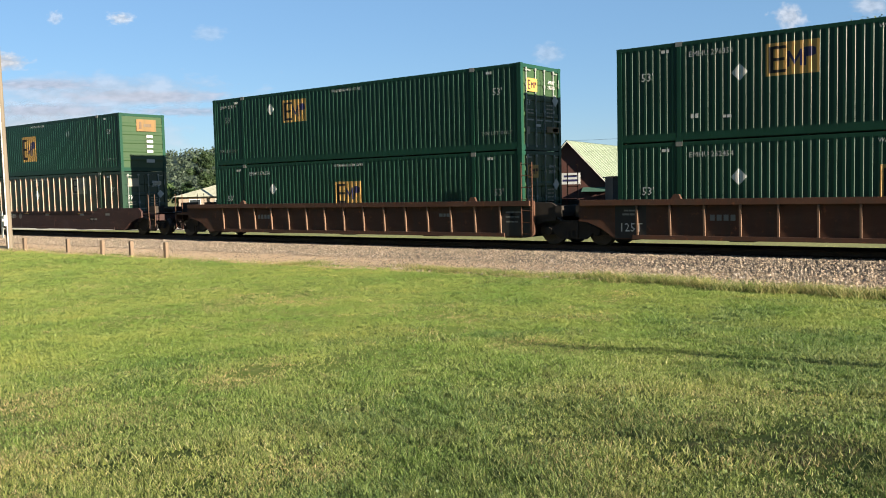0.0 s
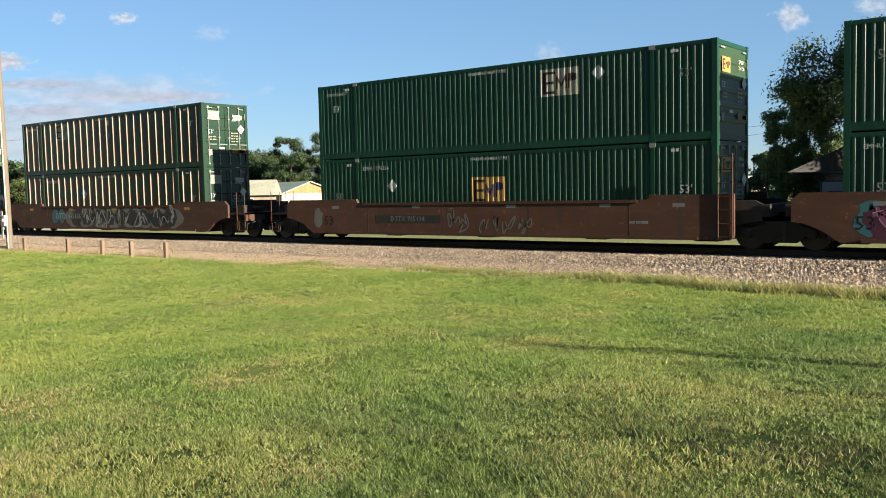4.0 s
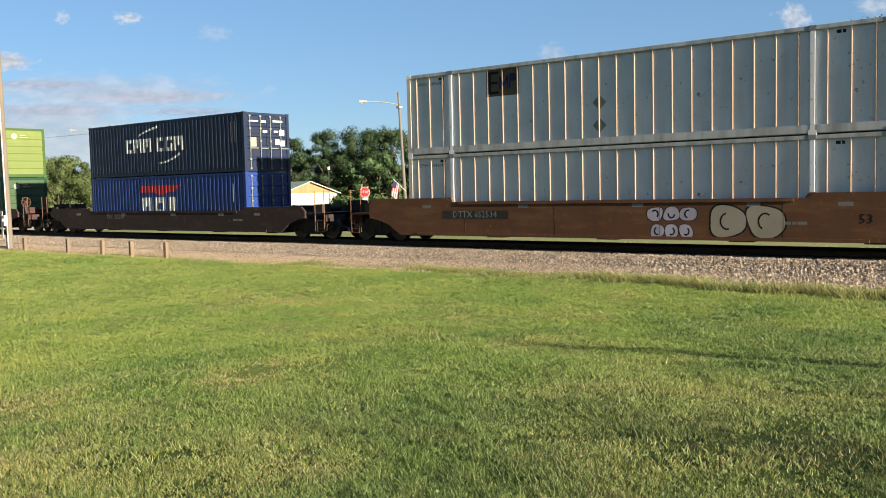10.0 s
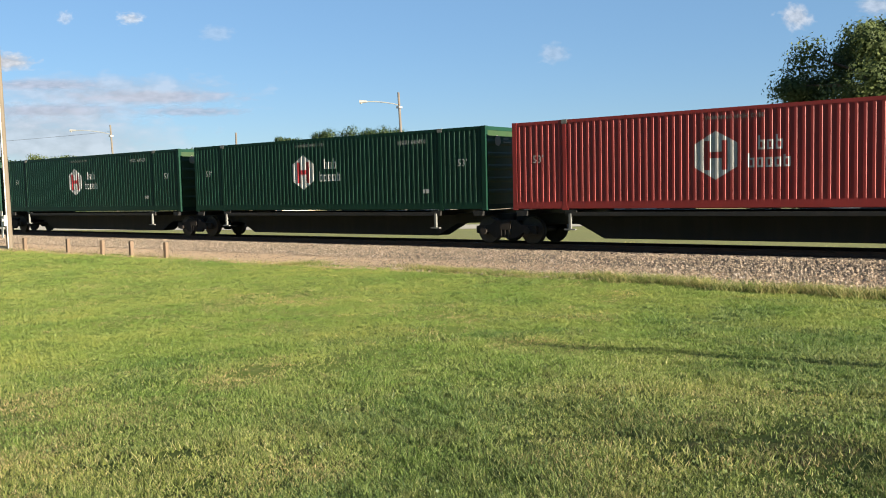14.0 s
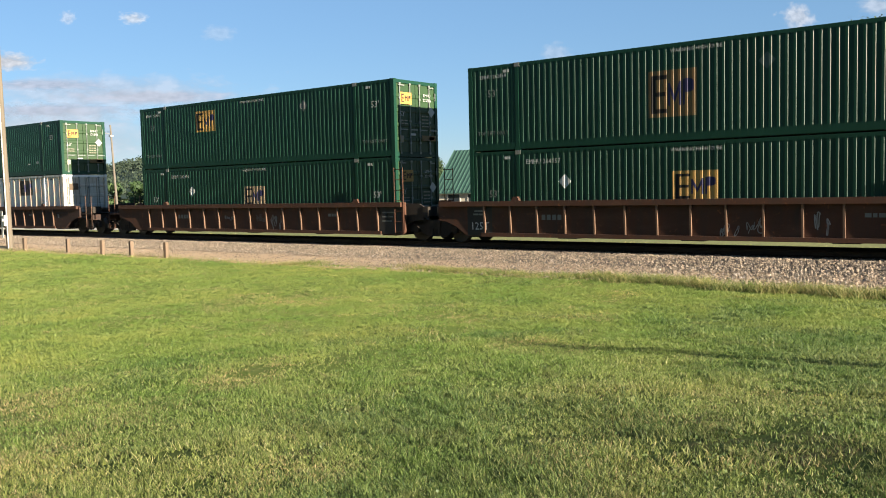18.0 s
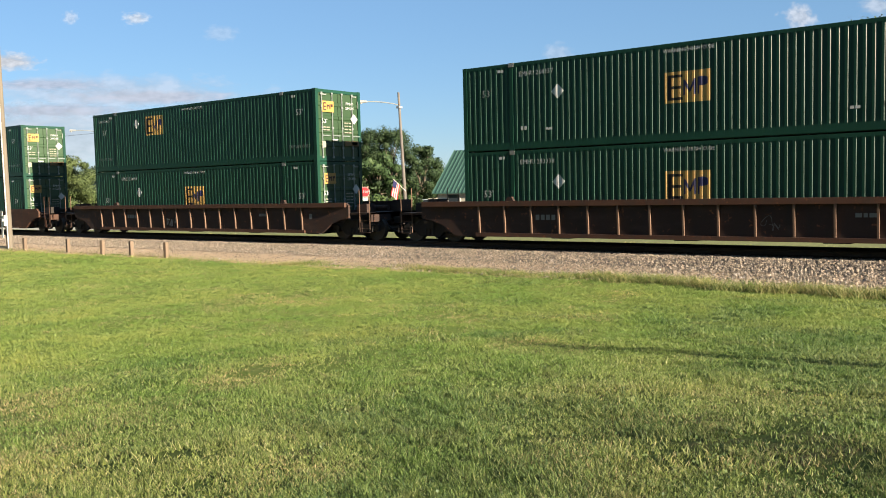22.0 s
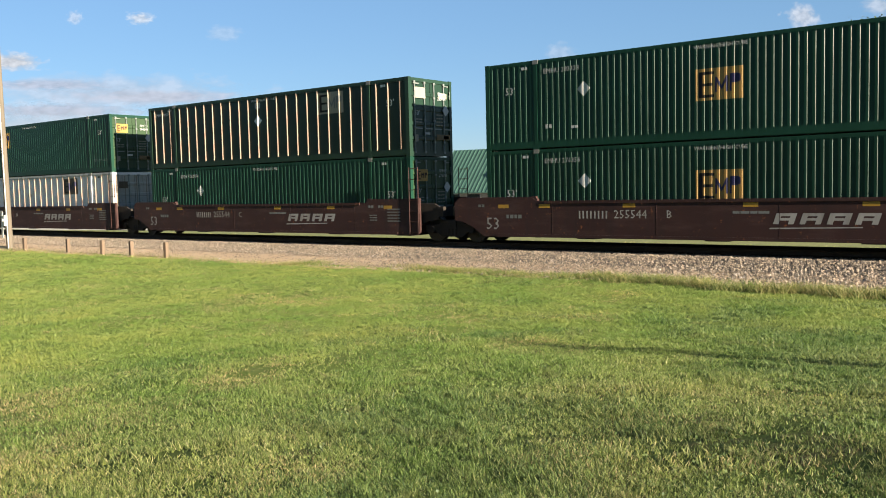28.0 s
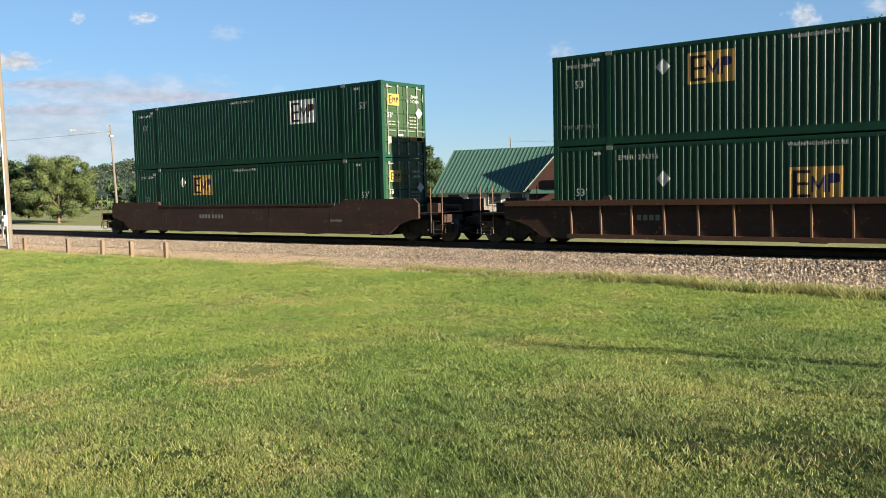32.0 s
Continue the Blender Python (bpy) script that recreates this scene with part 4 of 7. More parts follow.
def spine_wagon(front, back, seed):
    """One unit of a spine wagon: a fish-bellied centre sill with arms that carry one container."""
    root = thing("spine_wagon", "black grimy spine wagon carrying a single container", "rail wagon", "wagons of the train")
    a = C_LEN / 2
    end = a + 0.585
    belly = [(-end, 0.74), (-a + 2.0, 0.66), (-a + 2.9, 0.20), (a - 2.9, 0.20), (a - 2.0, 0.66), (end, 0.74), (end, 1.02), (-end, 1.02)]
    part("centre_sill", Shape().slab(belly, -0.36, 0.36), BLACK, root)
    for s in (-1, 1):
        part("side_rail", Shape().box(-a + 2.2, a - 2.2, s * 1.30 - 0.04, s * 1.30 + 0.04, 0.98, 1.10).box(-a + 2.2, a - 2.2, s * 1.16 - 0.14, s * 1.16 + 0.14, 1.06, 1.09), BLACK, root)
    for x in (-a + 0.35, -a + 2.2, a - 2.2, a - 0.35):
        part("cross_arm", Shape().slab([(x - 0.18, 0.98), (x + 0.18, 0.98), (x + 0.22, 1.15), (x - 0.22, 1.15)], -1.32, 1.32), BLACK, root)
    for x in (-a + 2.2, a - 2.2):
        part("step", Shape().box(x - 0.04, x + 0.04, -1.38, -1.30, 0.52, 1.05).box(x - 0.2, x + 0.2, -1.40, -1.30, 0.52, 0.56), DECAL_GREY, root)
    for d, how in ((1, front), (-1, back)):
        if how == "end":
            x1 = a + 1.0
            part("end_platform", Shape().box(min(d * end, d * x1), max(d * end, d * x1), -1.3, 1.3, 0.98, 1.05).box(min(d * end, d * x1), max(d * end, d * x1), -0.3, 0.3, 0.62, 1.0), BLACK, root)
            part("coupler", Shape().box(min(d * x1, d * (a + 1.3)), max(d * x1, d * (a + 1.3)), -0.15, 0.15, 0.66, 0.9), GRIME, root)
            g = Shape()
            for x in (end + 0.15, x1 - 0.05):
                for s in (-1, 1):
                    g.rod((d * x, s * 1.28, 0.4), (d * x, s * 1.28, 1.75), 0.02, sides=6)
            part("grab_rail", g, GALV, root)
            truck(root, d * (a - 1.15))
        elif how == "joint":
            truck(root, d * (a + 0.45))
    return root


def strokes(parent, y, x0, x1, z0, z1, mat, n, width, seed, name="graffiti"):
    """Sprayed loops that nobody can read."""
    rnd = random.Random(seed)
    s = Shape()
    step = (x1 - x0) / n
    for i in range(n):
        cx, cz = x0 + (i + 0.5) * step, (z0 + z1) / 2 + rnd.uniform(-0.08, 0.08)
        pts, up = [], rnd.choice((-1, 1))
        corner = []
        for k in range(rnd.choice((7, 9, 11))):
            corner.append(Vector((cx + step * rnd.uniform(-0.62, 0.62), cz + up * (z1 - z0) * rnd.uniform(0.25, 0.62))))
            up = -up if rnd.random() < 0.8 else up
        for a, b, c in zip(corner, corner[1:], corner[2:]):
            p, q = (a + b) / 2, (b + c) / 2
            for k in range(6):
                t = k / 5
                w = p.lerp(b, t).lerp(b.lerp(q, t), t)
                pts.append((w.x, w.y))
        for (xa, za), (xb, zb) in zip(pts, pts[1:]):
            d = math.hypot(xb - xa, zb - za) or 1.0
            nx, nz = -(zb - za) / d * width / 2, (xb - xa) / d * width / 2
            s.quad((xa + nx, y, za + nz), (xb + nx, y, zb + nz), (xb - nx, y, zb - nz), (xa - nx, y, za - nz))
    tagged(part(name, raw_mesh(name, s, mat), mat, parent), kind="stuff")


def blobs(parent, y, x0, x1, z0, z1, mat, n, seed, name="graffiti"):
    rnd = random.Random(seed)
    step = (x1 - x0) / n
    for i in range(n):
        s = Shape()
        cx, cz = x0 + (i + 0.5) * step, (z0 + z1) / 2
        k = 14
        ring = []
        for j in range(k):
            t = 2 * math.pi * j / k
            r = 1.0 + rnd.uniform(-0.22, 0.22)
            ring.append((cx + 0.56 * step * r * math.cos(t), y, cz + 0.5 * (z1 - z0) * min(1.0, r) * math.sin(t)))
        s.quad(*ring)
        part(name, raw_mesh(name, s, mat), mat, parent)


def bubbles(parent, y, x0, x1, z0, z1, mat, n, seed):
    """Rounded throw-up forms: a dark rim, a pale fill and a dark crescent inside."""
    rnd = random.Random(seed)
    step = (x1 - x0) / n
    for i in range(n):
        cx, cz = x0 + (i + 0.5) * step, (z0 + z1) / 2
        lobes, turn, lean = rnd.choice((2, 3)), rnd.uniform(0, 6.28), rnd.uniform(-0.25, 0.25)
        for grow, paint, lift in ((1.0, DECAL_BLACK, 0.0), (0.91, mat, 0.0006)):
            ring = []
            for j in range(28):
                t = 2 * math.pi * j / 28
                r = grow * (0.93 + 0.07 * math.sin(lobes * t + turn))
                u, v = math.copysign(abs(math.cos(t)) ** 0.8, math.cos(t)), math.copysign(abs(math.sin(t)) ** 0.8, math.sin(t))
                ring.append((cx + 0.56 * step * r * u + lean * 0.3 * v * (z1 - z0), y - lift - 0.0002 * (i % 2), cz + 0.5 * (z1 - z0) * r * v))
            part("graffiti", raw_mesh("graffiti", Shape().quad(*ring), paint), paint, parent)
        inner = Shape()
        for j in range(8):
            pq = []
            for t, w in ((j, 0.04), (j + 1, 0.04), (j + 1, -0.01), (j, -0.01)):
                ang = turn + 0.42 * t
                pq.append((cx + (0.16 * step + w) * math.cos(ang), y - 0.0013, cz + (0.20 * (z1 - z0) + w) * math.sin(ang)))
            inner.quad(*pq)
        part("graffiti", raw_mesh("graffiti", inner, DECAL_BLACK), DECAL_BLACK, parent)


def burner(parent, y, x0, x1, z0, z1, seed):
    """A large painted piece: plum letter masses with pink outlines, teal splashes at its ends and along its top."""
    rnd = random.Random(seed)
    blobs(parent, y, x0 - 0.35, x0 + 0.5, z0 + 0.1, z1, SPRAY_TEAL, 1, seed + 1)
    strokes(parent, y - 0.0003, x1 - 0.7, x1 + 0.3, z0 + 0.1, z1 - 0.1, SPRAY_TEAL, 3, 0.16, seed + 2)
    strokes(parent, y - 0.0003, x0 - 0.3, x0 + 0.5, z0 + 0.1, z1 - 0.1, SPRAY_TEAL, 2, 0.13, seed + 6)
    for k in range(3):
        x = x0 + (x1 - x0) * (0.25 + 0.25 * k)
        blobs(parent, y, x - 0.3, x + 0.3, z1 - 0.34, z1, SPRAY_TEAL, 1, seed + 3 + k)
    n = max(4, round((x1 - x0) / 0.85))
    step = (x1 - x0 - 0.4) / n
    for k in range(n):
        x = x0 + 0.2 + k * step
        blobs(parent, y - 0.0006 - 0.0002 * (k % 2), x - 0.28, x + step + 0.28, z0, z1 - 0.03, SPRAY_PLUM, 1, seed + 10 + k)
    # interlocking curved bars: dark rim, pink fill, pale edge light
    rim, fill, light = Shape(), Shape(), Shape()
    for k in range(3 * n):
        xa = x0 + 0.35 + (x1 - x0 - 0.7) * k / (3 * n - 1)
        w, tilt = rnd.uniform(0.35, 0.75), rnd.uniform(-0.55, 0.55)
        za, zb = z0 + 0.12 + rnd.uniform(0.0, 0.35), z1 - 0.14 - rnd.uniform(0.0, 0.35)
        a, c = Vector((xa - w * tilt, za)), Vector((xa + w * tilt, zb))
        if k % 3 == 1:
            a, c = Vector((xa - w * 0.8, rnd.uniform(za, zb))), Vector((xa + w * 0.8, rnd.uniform(za, zb)))
        b = (a + c) / 2 + Vector((rnd.choice((-1, 1)) * rnd.uniform(0.15, 0.45), rnd.uniform(-0.2, 0.2)))
        path = [a.lerp(b, t / 6).lerp(b.lerp(c, t / 6), t / 6) for t in range(7)]
        thick = rnd.uniform(0.065, 0.11)
        for j, (p, q) in enumerate(zip(path, path[1:])):
            side = Vector((p.y - q.y, q.x - p.x)).normalized()
            f, g = (0.55 + 0.45 * math.sin(math.pi * u / 6) for u in (j, j + 1))
            for shape, inner, outer, lift in ((rim, -thick - 0.04, thick + 0.04, 0.0013), (fill, -thick, thick, 0.0018), (light, thick * 0.55, thick * 0.9, 0.0023)):
                shape.quad(*((v.x, y - lift, min(z1, max(z0, v.y))) for v in (p + side * outer * f, q + side * outer * g, q + side * inner * g, p + side * inner * f)))
    for shape, mat in ((rim, SPRAY_PLUM), (fill, SPRAY_PINK), (light, SPRAY_BLUSH)):
        tagged(part("graffiti", raw_mesh("graffiti", shape, mat), mat, parent), kind="stuff")
    strokes(parent, y - 0.0027, x0 + 0.1, x1 - 0.2, z0 + 0.05, z1 - 0.05, SPRAY_PLUM, n, 0.03, seed + 41)
    strokes(parent, y - 0.0023, x1 - 0.2, x1 + 0.35, z0 + 0.3, z1 - 0.35, SPRAY_GREY, 2, 0.015, seed + 43)


# one row a unit, from the front of the train to its end:
# place of the load's rear end, wagon, ribs, low side, front end, rear end, top load, bottom load
UNITS = [
    (-12.53, "RUST", 1, 0, "end", "joint", "EA", "Eb"), (-32.18, "RUST", 1, 0, "bare", "end", "Ea", "Eb"),
    (-55.70, "MAROON", 0, 1, "end", "end", "Ee", "Rf"),
    (-79.34, "RUST", 0, 0, "end", "joint", "EA", "Ea"), (-98.82, "RUST", 0, 0, "bare", "joint", "Eb", "Ed"), (-118.36, "RUST", 0, 0, "bare", "end", "Ex", "Eb"),
    (-141.97, "RUST", 0, 0, "end", "end", "Rg", "Rk"),
    (-165.46, "RUST", 1, 0, "end", "end", "Ea", "Ec"),
    (-189.09, "MAROON", 0, 0, "end", "joint", "Ea", "EC"), (-208.45, "MAROON", 0, 0, "bare", "joint", "Ep", "Er"), (-227.98, "MAROON", 0, 0, "bare", "end", "EE", "Ed"),
    (-251.53, "TAN", 0, 0, "end", "end", "Ww", "Wz"),
    (-272.91, "DARK", 0, 1, "end", "end", "N", "B"),
    (-298.36, "MAROON", 0, 1, "end", "end", "L", "H"),
    (-319.61, "SPINE", 0, 0, "end", "joint", "H", ""), (-338.12, "SPINE", 0, 0, "bare", "joint", "D", ""), (-355.38, "SPINE", 0, 0, "bare", "joint", "H", ""),
    (-372.71, "SPINE", 0, 0, "bare", "joint", "H", ""), (-390.03, "SPINE", 0, 0, "bare", "end", "H", ""),
    (-411.00, "RUST", 1, 0, "end", "joint", "EA", "Eb"), (-430.61, "RUST", 1, 0, "bare", "joint", "Eq", "Eb"), (-450.18, "RUST", 1, 0, "bare", "end", "ED", "Ey"),
    (-473.69, "BROWN", 1, 0, "end", "end", "Eb", "Wf"),
    (-497.13, "BROWN", 1, 0, "end", "end", "Ea", "Em"),
    (-521.15, "BROWN", 1, 0, "end", "end", "Eb", "Eb"),
    (-544.62, "BROWN", 1, 0, "end", "end", "Ea", "Eb"),
    (-568.20, "RUST", 0, 1, "end", "end", "Ea", "Ed"),
    (-591.89, "YELLOW", 0, 0, "end", "joint", "Ea", "Oo"), (-611.42, "YELLOW", 0, 0, "bare", "joint", "Ea", "Wv"), (-631.17, "YELLOW", 0, 0, "bare", "end", "Ea", "Ea"),
    (-654.79, "MAROON", 0, 0, "end", "joint", "Eb", "Eb"), (-674.37, "MAROON", 0, 0, "bare", "joint", "Rf", "En"), (-693.88, "MAROON", 0, 0, "bare", "end", "Ea", "Wf"),
    (-717.50, "BROWN", 1, 0, "end", "end", "Ea", "Eb"),
    (-741.07, "BROWN", 1, 0, "end", "end", "Ea", "Eb"),
    (-764.63, "BROWN", 0, 0, "end", "end", "Eh", "Ea"),
]
WAGON_PAINT = {"RUST": RUST, "BROWN": BROWN, "MAROON": MAROON, "TAN": TAN, "YELLOW": YELLOW, "DARK": SOOT}
truck_meshes()


# sprayed tags on the ribbed wagons: loops, from x, to x, from z, to z, thickness
TAGS = {19: ((3, -5.8, -4.95, 0.72, 1.08, 0.022), (4, -4.2, -3.2, 0.70, 1.05, 0.018), (3, -0.95, -0.25, 0.6, 1.0, 0.018)),
        20: ((4, 0.85, 2.1, 0.42, 0.86, 0.022), (2, 3.4, 3.95, 0.5, 1.05, 0.03), (4, 5.3, 6.3, 0.7, 1.05, 0.018)),
        21: ((4, -1.75, -1.1, 0.82, 1.0, 0.022), (3, 0.32, 1.05, 0.6, 0.95, 0.018), (4, 1.25, 2.15, 0.42, 1.0, 0.026)),
        25: ((3, -1.85, -1.15, 0.42, 0.95, 0.03),), 34: ((2, 6.4, 7.1, 0.6, 1.0, 0.015),), 24: ((2, 2.2, 2.9, 0.6, 1.0, 0.012),)}


def wagon_marks(i, code, root, top, ribs, front, back):
    """Writing, plates and spray paint on the side of a wagon."""
    a, y = C_LEN / 2, -1.5012
    if ribs:
        y = -1.5012
        if back == "joint":
            part("end_panel", Shape().box(-a, -a + 1.03, y - 0.0017, y, 0.30, 1.30), BLACK, root)
            write("125T", 0.27, DECAL_WHITE, root, pose(-a + 0.52, y - 0.0034, 0.62))
            bars(root, y - 0.0034, -a + 0.30, 1.12, 0.05, (0.14, 0.2, 0.12), DECAL_GREY)
            bars(root, y - 0.0034, -a + 0.25, 1.0, 0.06, (0.22, 0.16), DECAL_GREY)
        if front == "bare":
            part("end_panel", Shape().box(a - 0.80, a + 0.40, y - 0.0017, y, 0.30, 1.30), BLACK, root)
            for k in range(3):
                bars(root, y - 0.0034, a - 0.55, 1.08 - 0.16 * k, 0.05, (0.2, 0.12, 0.25 - 0.06 * k), DECAL_GREY)
        bars(root, y - 0.0017, a - 3.4, 0.95, 0.11, (0.16, 0.1, 0.2), DECAL_GREY)
        bars(root, y - 0.0017, -a + 3.0, 0.85, 0.17, (0.14, 0.14, 0.14, 0.14), DECAL_GREY)
        part("car_plate", Shape().box(a - 0.35, a - 0.2, y - 0.0017, y, 0.85, 1.05), DECAL_GREY, root)
        for n, x0, x1, z0, z1, thick in TAGS.get(i, ()):
            strokes(root, y - 0.0011, x0, x1, z0, z1, SPRAY_WHITE if thick > 0.02 else SPRAY_GREY, n, thick, i + int(10 * x0))
        if i in (7, 23, 34):
            x = {7: 2.75, 23: 3.45, 34: 3.5}[i]
            for k in range(3):
                part("company_mark", Shape().slab([(x + 0.48 * k, 1.0), (x + 0.48 * k + 0.42, 1.0), (x + 0.48 * k + 0.42, 0.92), (x + 0.48 * k + 0.26, 0.92), (x + 0.48 * k + 0.26, 0.72), (x + 0.48 * k + 0.16, 0.72), (x + 0.48 * k + 0.16, 0.92), (x + 0.48 * k, 0.92)], y - 0.0017, y), SPRAY_GREY, root)
        return
    # smooth sides
    bottom = 0.285
    if code == "YELLOW":
        for x0, x1 in ((-a - 1.24, -a + 1.15), (a - 1.15, a + 1.24)):
            s = -1 if x0 < 0 else 1
            if s < 0:
                poly = [(x0, 0.83), (-a - 0.92, 0.79), (-a - 0.48, 0.60), (-a - 0.02, 0.25), (-a + 0.95, 0.25), (x1, 1.44), (x0, 1.44)]
            else:
                poly = [(a - 0.95, 0.29), (a + 0.41, 0.29), (a + 0.52, 0.36), (a + 0.54, 0.46), (a + 0.54, 1.44), (x0, 1.44)]
            if (i != 27 or s < 0) and (i != 29 or s > 0):
                part("black_end", Shape().slab(poly, y - 0.0002, y + 0.0008), BLACK, root)
                if s < 0:
                    write("125T", 0.30, DECAL_WHITE, root, pose(-a - 0.35, y - 0.0014, 0.98))
                xm = -a + 0.45 if s < 0 else a - 0.25
                part("warning_label", Shape().box(xm - 0.24, xm + 0.24, y - 0.0017, y - 0.0006, 1.08, 1.26), DECAL_YELLOW, root)
                for q in (-0.42, 0.40):
                    part("gauge_mark", Shape().box(xm + q, xm + q + 0.04, y - 0.0017, y - 0.0006, 1.08, 1.34), DECAL_WHITE, root)
                for k in range(3):
                    bars(root, y - 0.0017, xm - 0.2, 0.72 - 0.09 * k, 0.04, (0.16, 0.12, 0.1), DECAL_GREY)
        y -= 0.0004
        write("53", 0.26, DECAL_BLACK, root, pose(-1.1 if i == 27 else -0.9, y, 0.92))
        write("A" if i == 27 else "C", 0.2, DECAL_BLACK, root, pose(-0.35 if i == 27 else -0.2, y, 0.90))
        if i in (27, 29):
            px = 2.3 if i == 27 else 0.0
            part("number_panel", Shape().box(px + 0.2, px + 3.6, y - 0.0006, y + 0.0008, 0.92, 1.28), BLACK, root)
            write("DTTX 795433", 0.27, DECAL_WHITE, root, pose(px + 1.9, y - 0.0020, 1.1))
        else:
            for k, x in enumerate((-5.3, -4.85, -4.4)):
                part("company_badge", Shape().slab([(x, 0.95), (x + 0.3, 0.95), (x + 0.38, 1.3), (x - 0.06, 1.3)], y - 0.0008, y), MAROON, root)
        for x in (-6.9, 5.6, 7.0):
            part("warning_label", Shape().box(x, x + 0.3, y - 0.0008, y, 1.18, 1.3), DECAL_YELLOW, root)
    elif i in (30, 31, 32):
        write("53", 0.42, SPRAY_WHITE, root, pose(-a + 0.35, y, 0.70))
        write("255544", 0.27, SPRAY_WHITE, root, pose(-2.65, y, 1.02))
        for k in range(4):
            x = -4.42 + 0.27 * k
            for q in (0.0, 0.13):
                part("company_mark", Shape().box(x + q, x + q + 0.05, y - 0.0008, y + 0.0006, 0.90, 1.14), SPRAY_WHITE, root)
        write("BCA"[i - 30], 0.24, SPRAY_WHITE, root, pose(-1.4, y, 1.02))
        for k in range(4):
            x = 1.62 + 0.70 * k
            for q, w, zl, zh in ((0.0, 0.15, 0.76, 1.06), (0.40, 0.15, 0.76, 1.06), (0.15, 0.25, 0.98, 1.06), (0.15, 0.25, 0.86, 0.93)):
                l, h = 0.33 * (zl - 0.76), 0.33 * (zh - 0.76)
                part("badge_form", Shape().slab([(x + q + l, zl), (x + q + w + l, zl), (x + q + w + h, zh), (x + q + h, zh)], y - 0.0006, y + 0.0006), SPRAY_WHITE, root)
        part("company_badge", Shape().slab([(1.50, 0.62), (3.9, 0.67), (3.92, 0.70), (1.56, 0.66)], y - 0.0006, y + 0.0006), SPRAY_WHITE, root)
        for x in (-7.5, -5.9, -2.9, 0.8, 3.9, 6.9):
            part("warning_label", Shape().box(x, x + 0.42, y - 0.0006, y + 0.0006, 1.24, 1.36), DECAL_YELLOW, root)
        bars(root, y, 0.5, 1.05, 0.07, (0.2, 0.25, 0.2, 0.3), DECAL_GREY)
        bars(root, y, -a + 0.9, 0.9, 0.12, (0.1, 0.14, 0.1, 0.14), DECAL_GREY)
        for x in (a - 1.95, a - 1.45, -a - 0.25):
            bars(root, y, x, 1.28, 0.09, (0.11, 0.11), DECAL_GREY)
        for k in range(5):
            bars(root, y, a - 1.0, 1.2 - 0.11 * k, 0.045, (0.16, 0.1, 0.2, 0.12), DECAL_GREY)
        for k in range(3):
            bars(root, y, a - 1.9, 0.98 - 0.09 * k, 0.035, (0.12, 0.1, 0.14), DECAL_GREY)
    else:
        if i in (8, 9, 10):
            write("53", 0.42, SPRAY_WHITE, root, pose(-a + 0.38, y - 0.0017, 0.74))
        elif i == 2:
            write("53", 0.36, DECAL_BLACK, root, pose(5.55, y - 0.0017, 0.72))
        elif code == "RUST" and i != 26:
            write("53", 0.38, DECAL_BLACK, root, pose(-a + 0.6, y - 0.0017, 0.78))
        if i in (2, 12, 13):
            write({2: "FEC 72030", 12: "FEC 22268", 13: "FEC 70707"}[i], 0.25, DECAL_WHITE if i == 2 else DECAL_GREY, root, pose(-3.15 if i == 2 else -3.7, y - 0.0017, 0.93))
        elif i in (26, 35):
            bars(root, y, -2.9, 0.86, 0.17, (0.15, 0.15, 0.15, 0.15, 0.0, 0.15, 0.15, 0.15, 0.15), DECAL_GREY)
        for x in (-7.3, -3.2, 0.9, 4.4, 6.8):
            if code != "BROWN" and i != 26:
                part("warning_label", Shape().box(x, x + 0.38, y - 0.0006, y + 0.0006, top - 0.22, top - 0.11), DECAL_YELLOW if i in (6, 13) else DECAL_GREY, root)
        bars(root, y, 5.4, 0.75, 0.08, (0.2, 0.12, 0.25), DECAL_GREY)
    z = y - 0.0011
    if i == 4:
        burner(root, y, -7.35, -1.0, bottom + 0.03, 1.40, 4)
        burner(root, y, 1.75, 6.95, bottom + 0.03, 1.42, 14)
        part("number_panel", Shape().box(-0.72, 0.72, z, y + 0.0006, 0.83, 1.07), DECAL_BLUE, root)
    elif i == 3:
        part("number_panel", Shape().box(1.72, 4.9, z, y + 0.0006, 0.80, 1.12), BLACK, root)
        write("DTTX 765134", 0.25, DECAL_WORN, root, pose(3.3, y - 0.0022, 0.96))
        strokes(root, z, -5.3, -3.75, 0.98, 1.26, SPRAY_WHITE, 5, 0.022, 1)
        strokes(root, z, -2.85, -0.5, 1.05, 1.34, SPRAY_GREY, 9, 0.018, 3)
        strokes(root, z, 6.25, 7.2, 0.78, 1.12, SPRAY_WHITE, 4, 0.022, 2)
        write("53", 0.26, DECAL_BLACK, root, pose(1.2, y - 0.0017, 0.96))
    elif i == 5:
        strokes(root, z, -1.65, 1.9, 0.45, 1.2, SPRAY_GREY, 6, 0.05, 5)
        blobs(root, y, -8.3, -7.85, 0.5, 1.3, SPRAY_GREY, 1, 55)
        part("number_panel", Shape().box(-5.0, -1.9, z, y + 0.0006, 0.72, 1.0), BLACK, root)
        write("DTTX 765134", 0.2, DECAL_GREY, root, pose(-3.45, y - 0.0022, 0.86))
    elif i == 6:
        blobs(root, y, -5.0, -3.6, 0.55, 1.36, SPRAY_TEAL, 2, 44)
        blobs(root, y, -3.4, 6.6, bottom + 0.02, 1.40, SPRAY_GREY, 8, 4)
        blobs(root, y - 0.0008, -3.0, 6.2, 0.42, 1.30, BLACK, 9, 14)
        strokes(root, y - 0.0017, -2.0, 6.4, 0.35, 1.40, SPRAY_WHITE, 11, 0.055, 6)
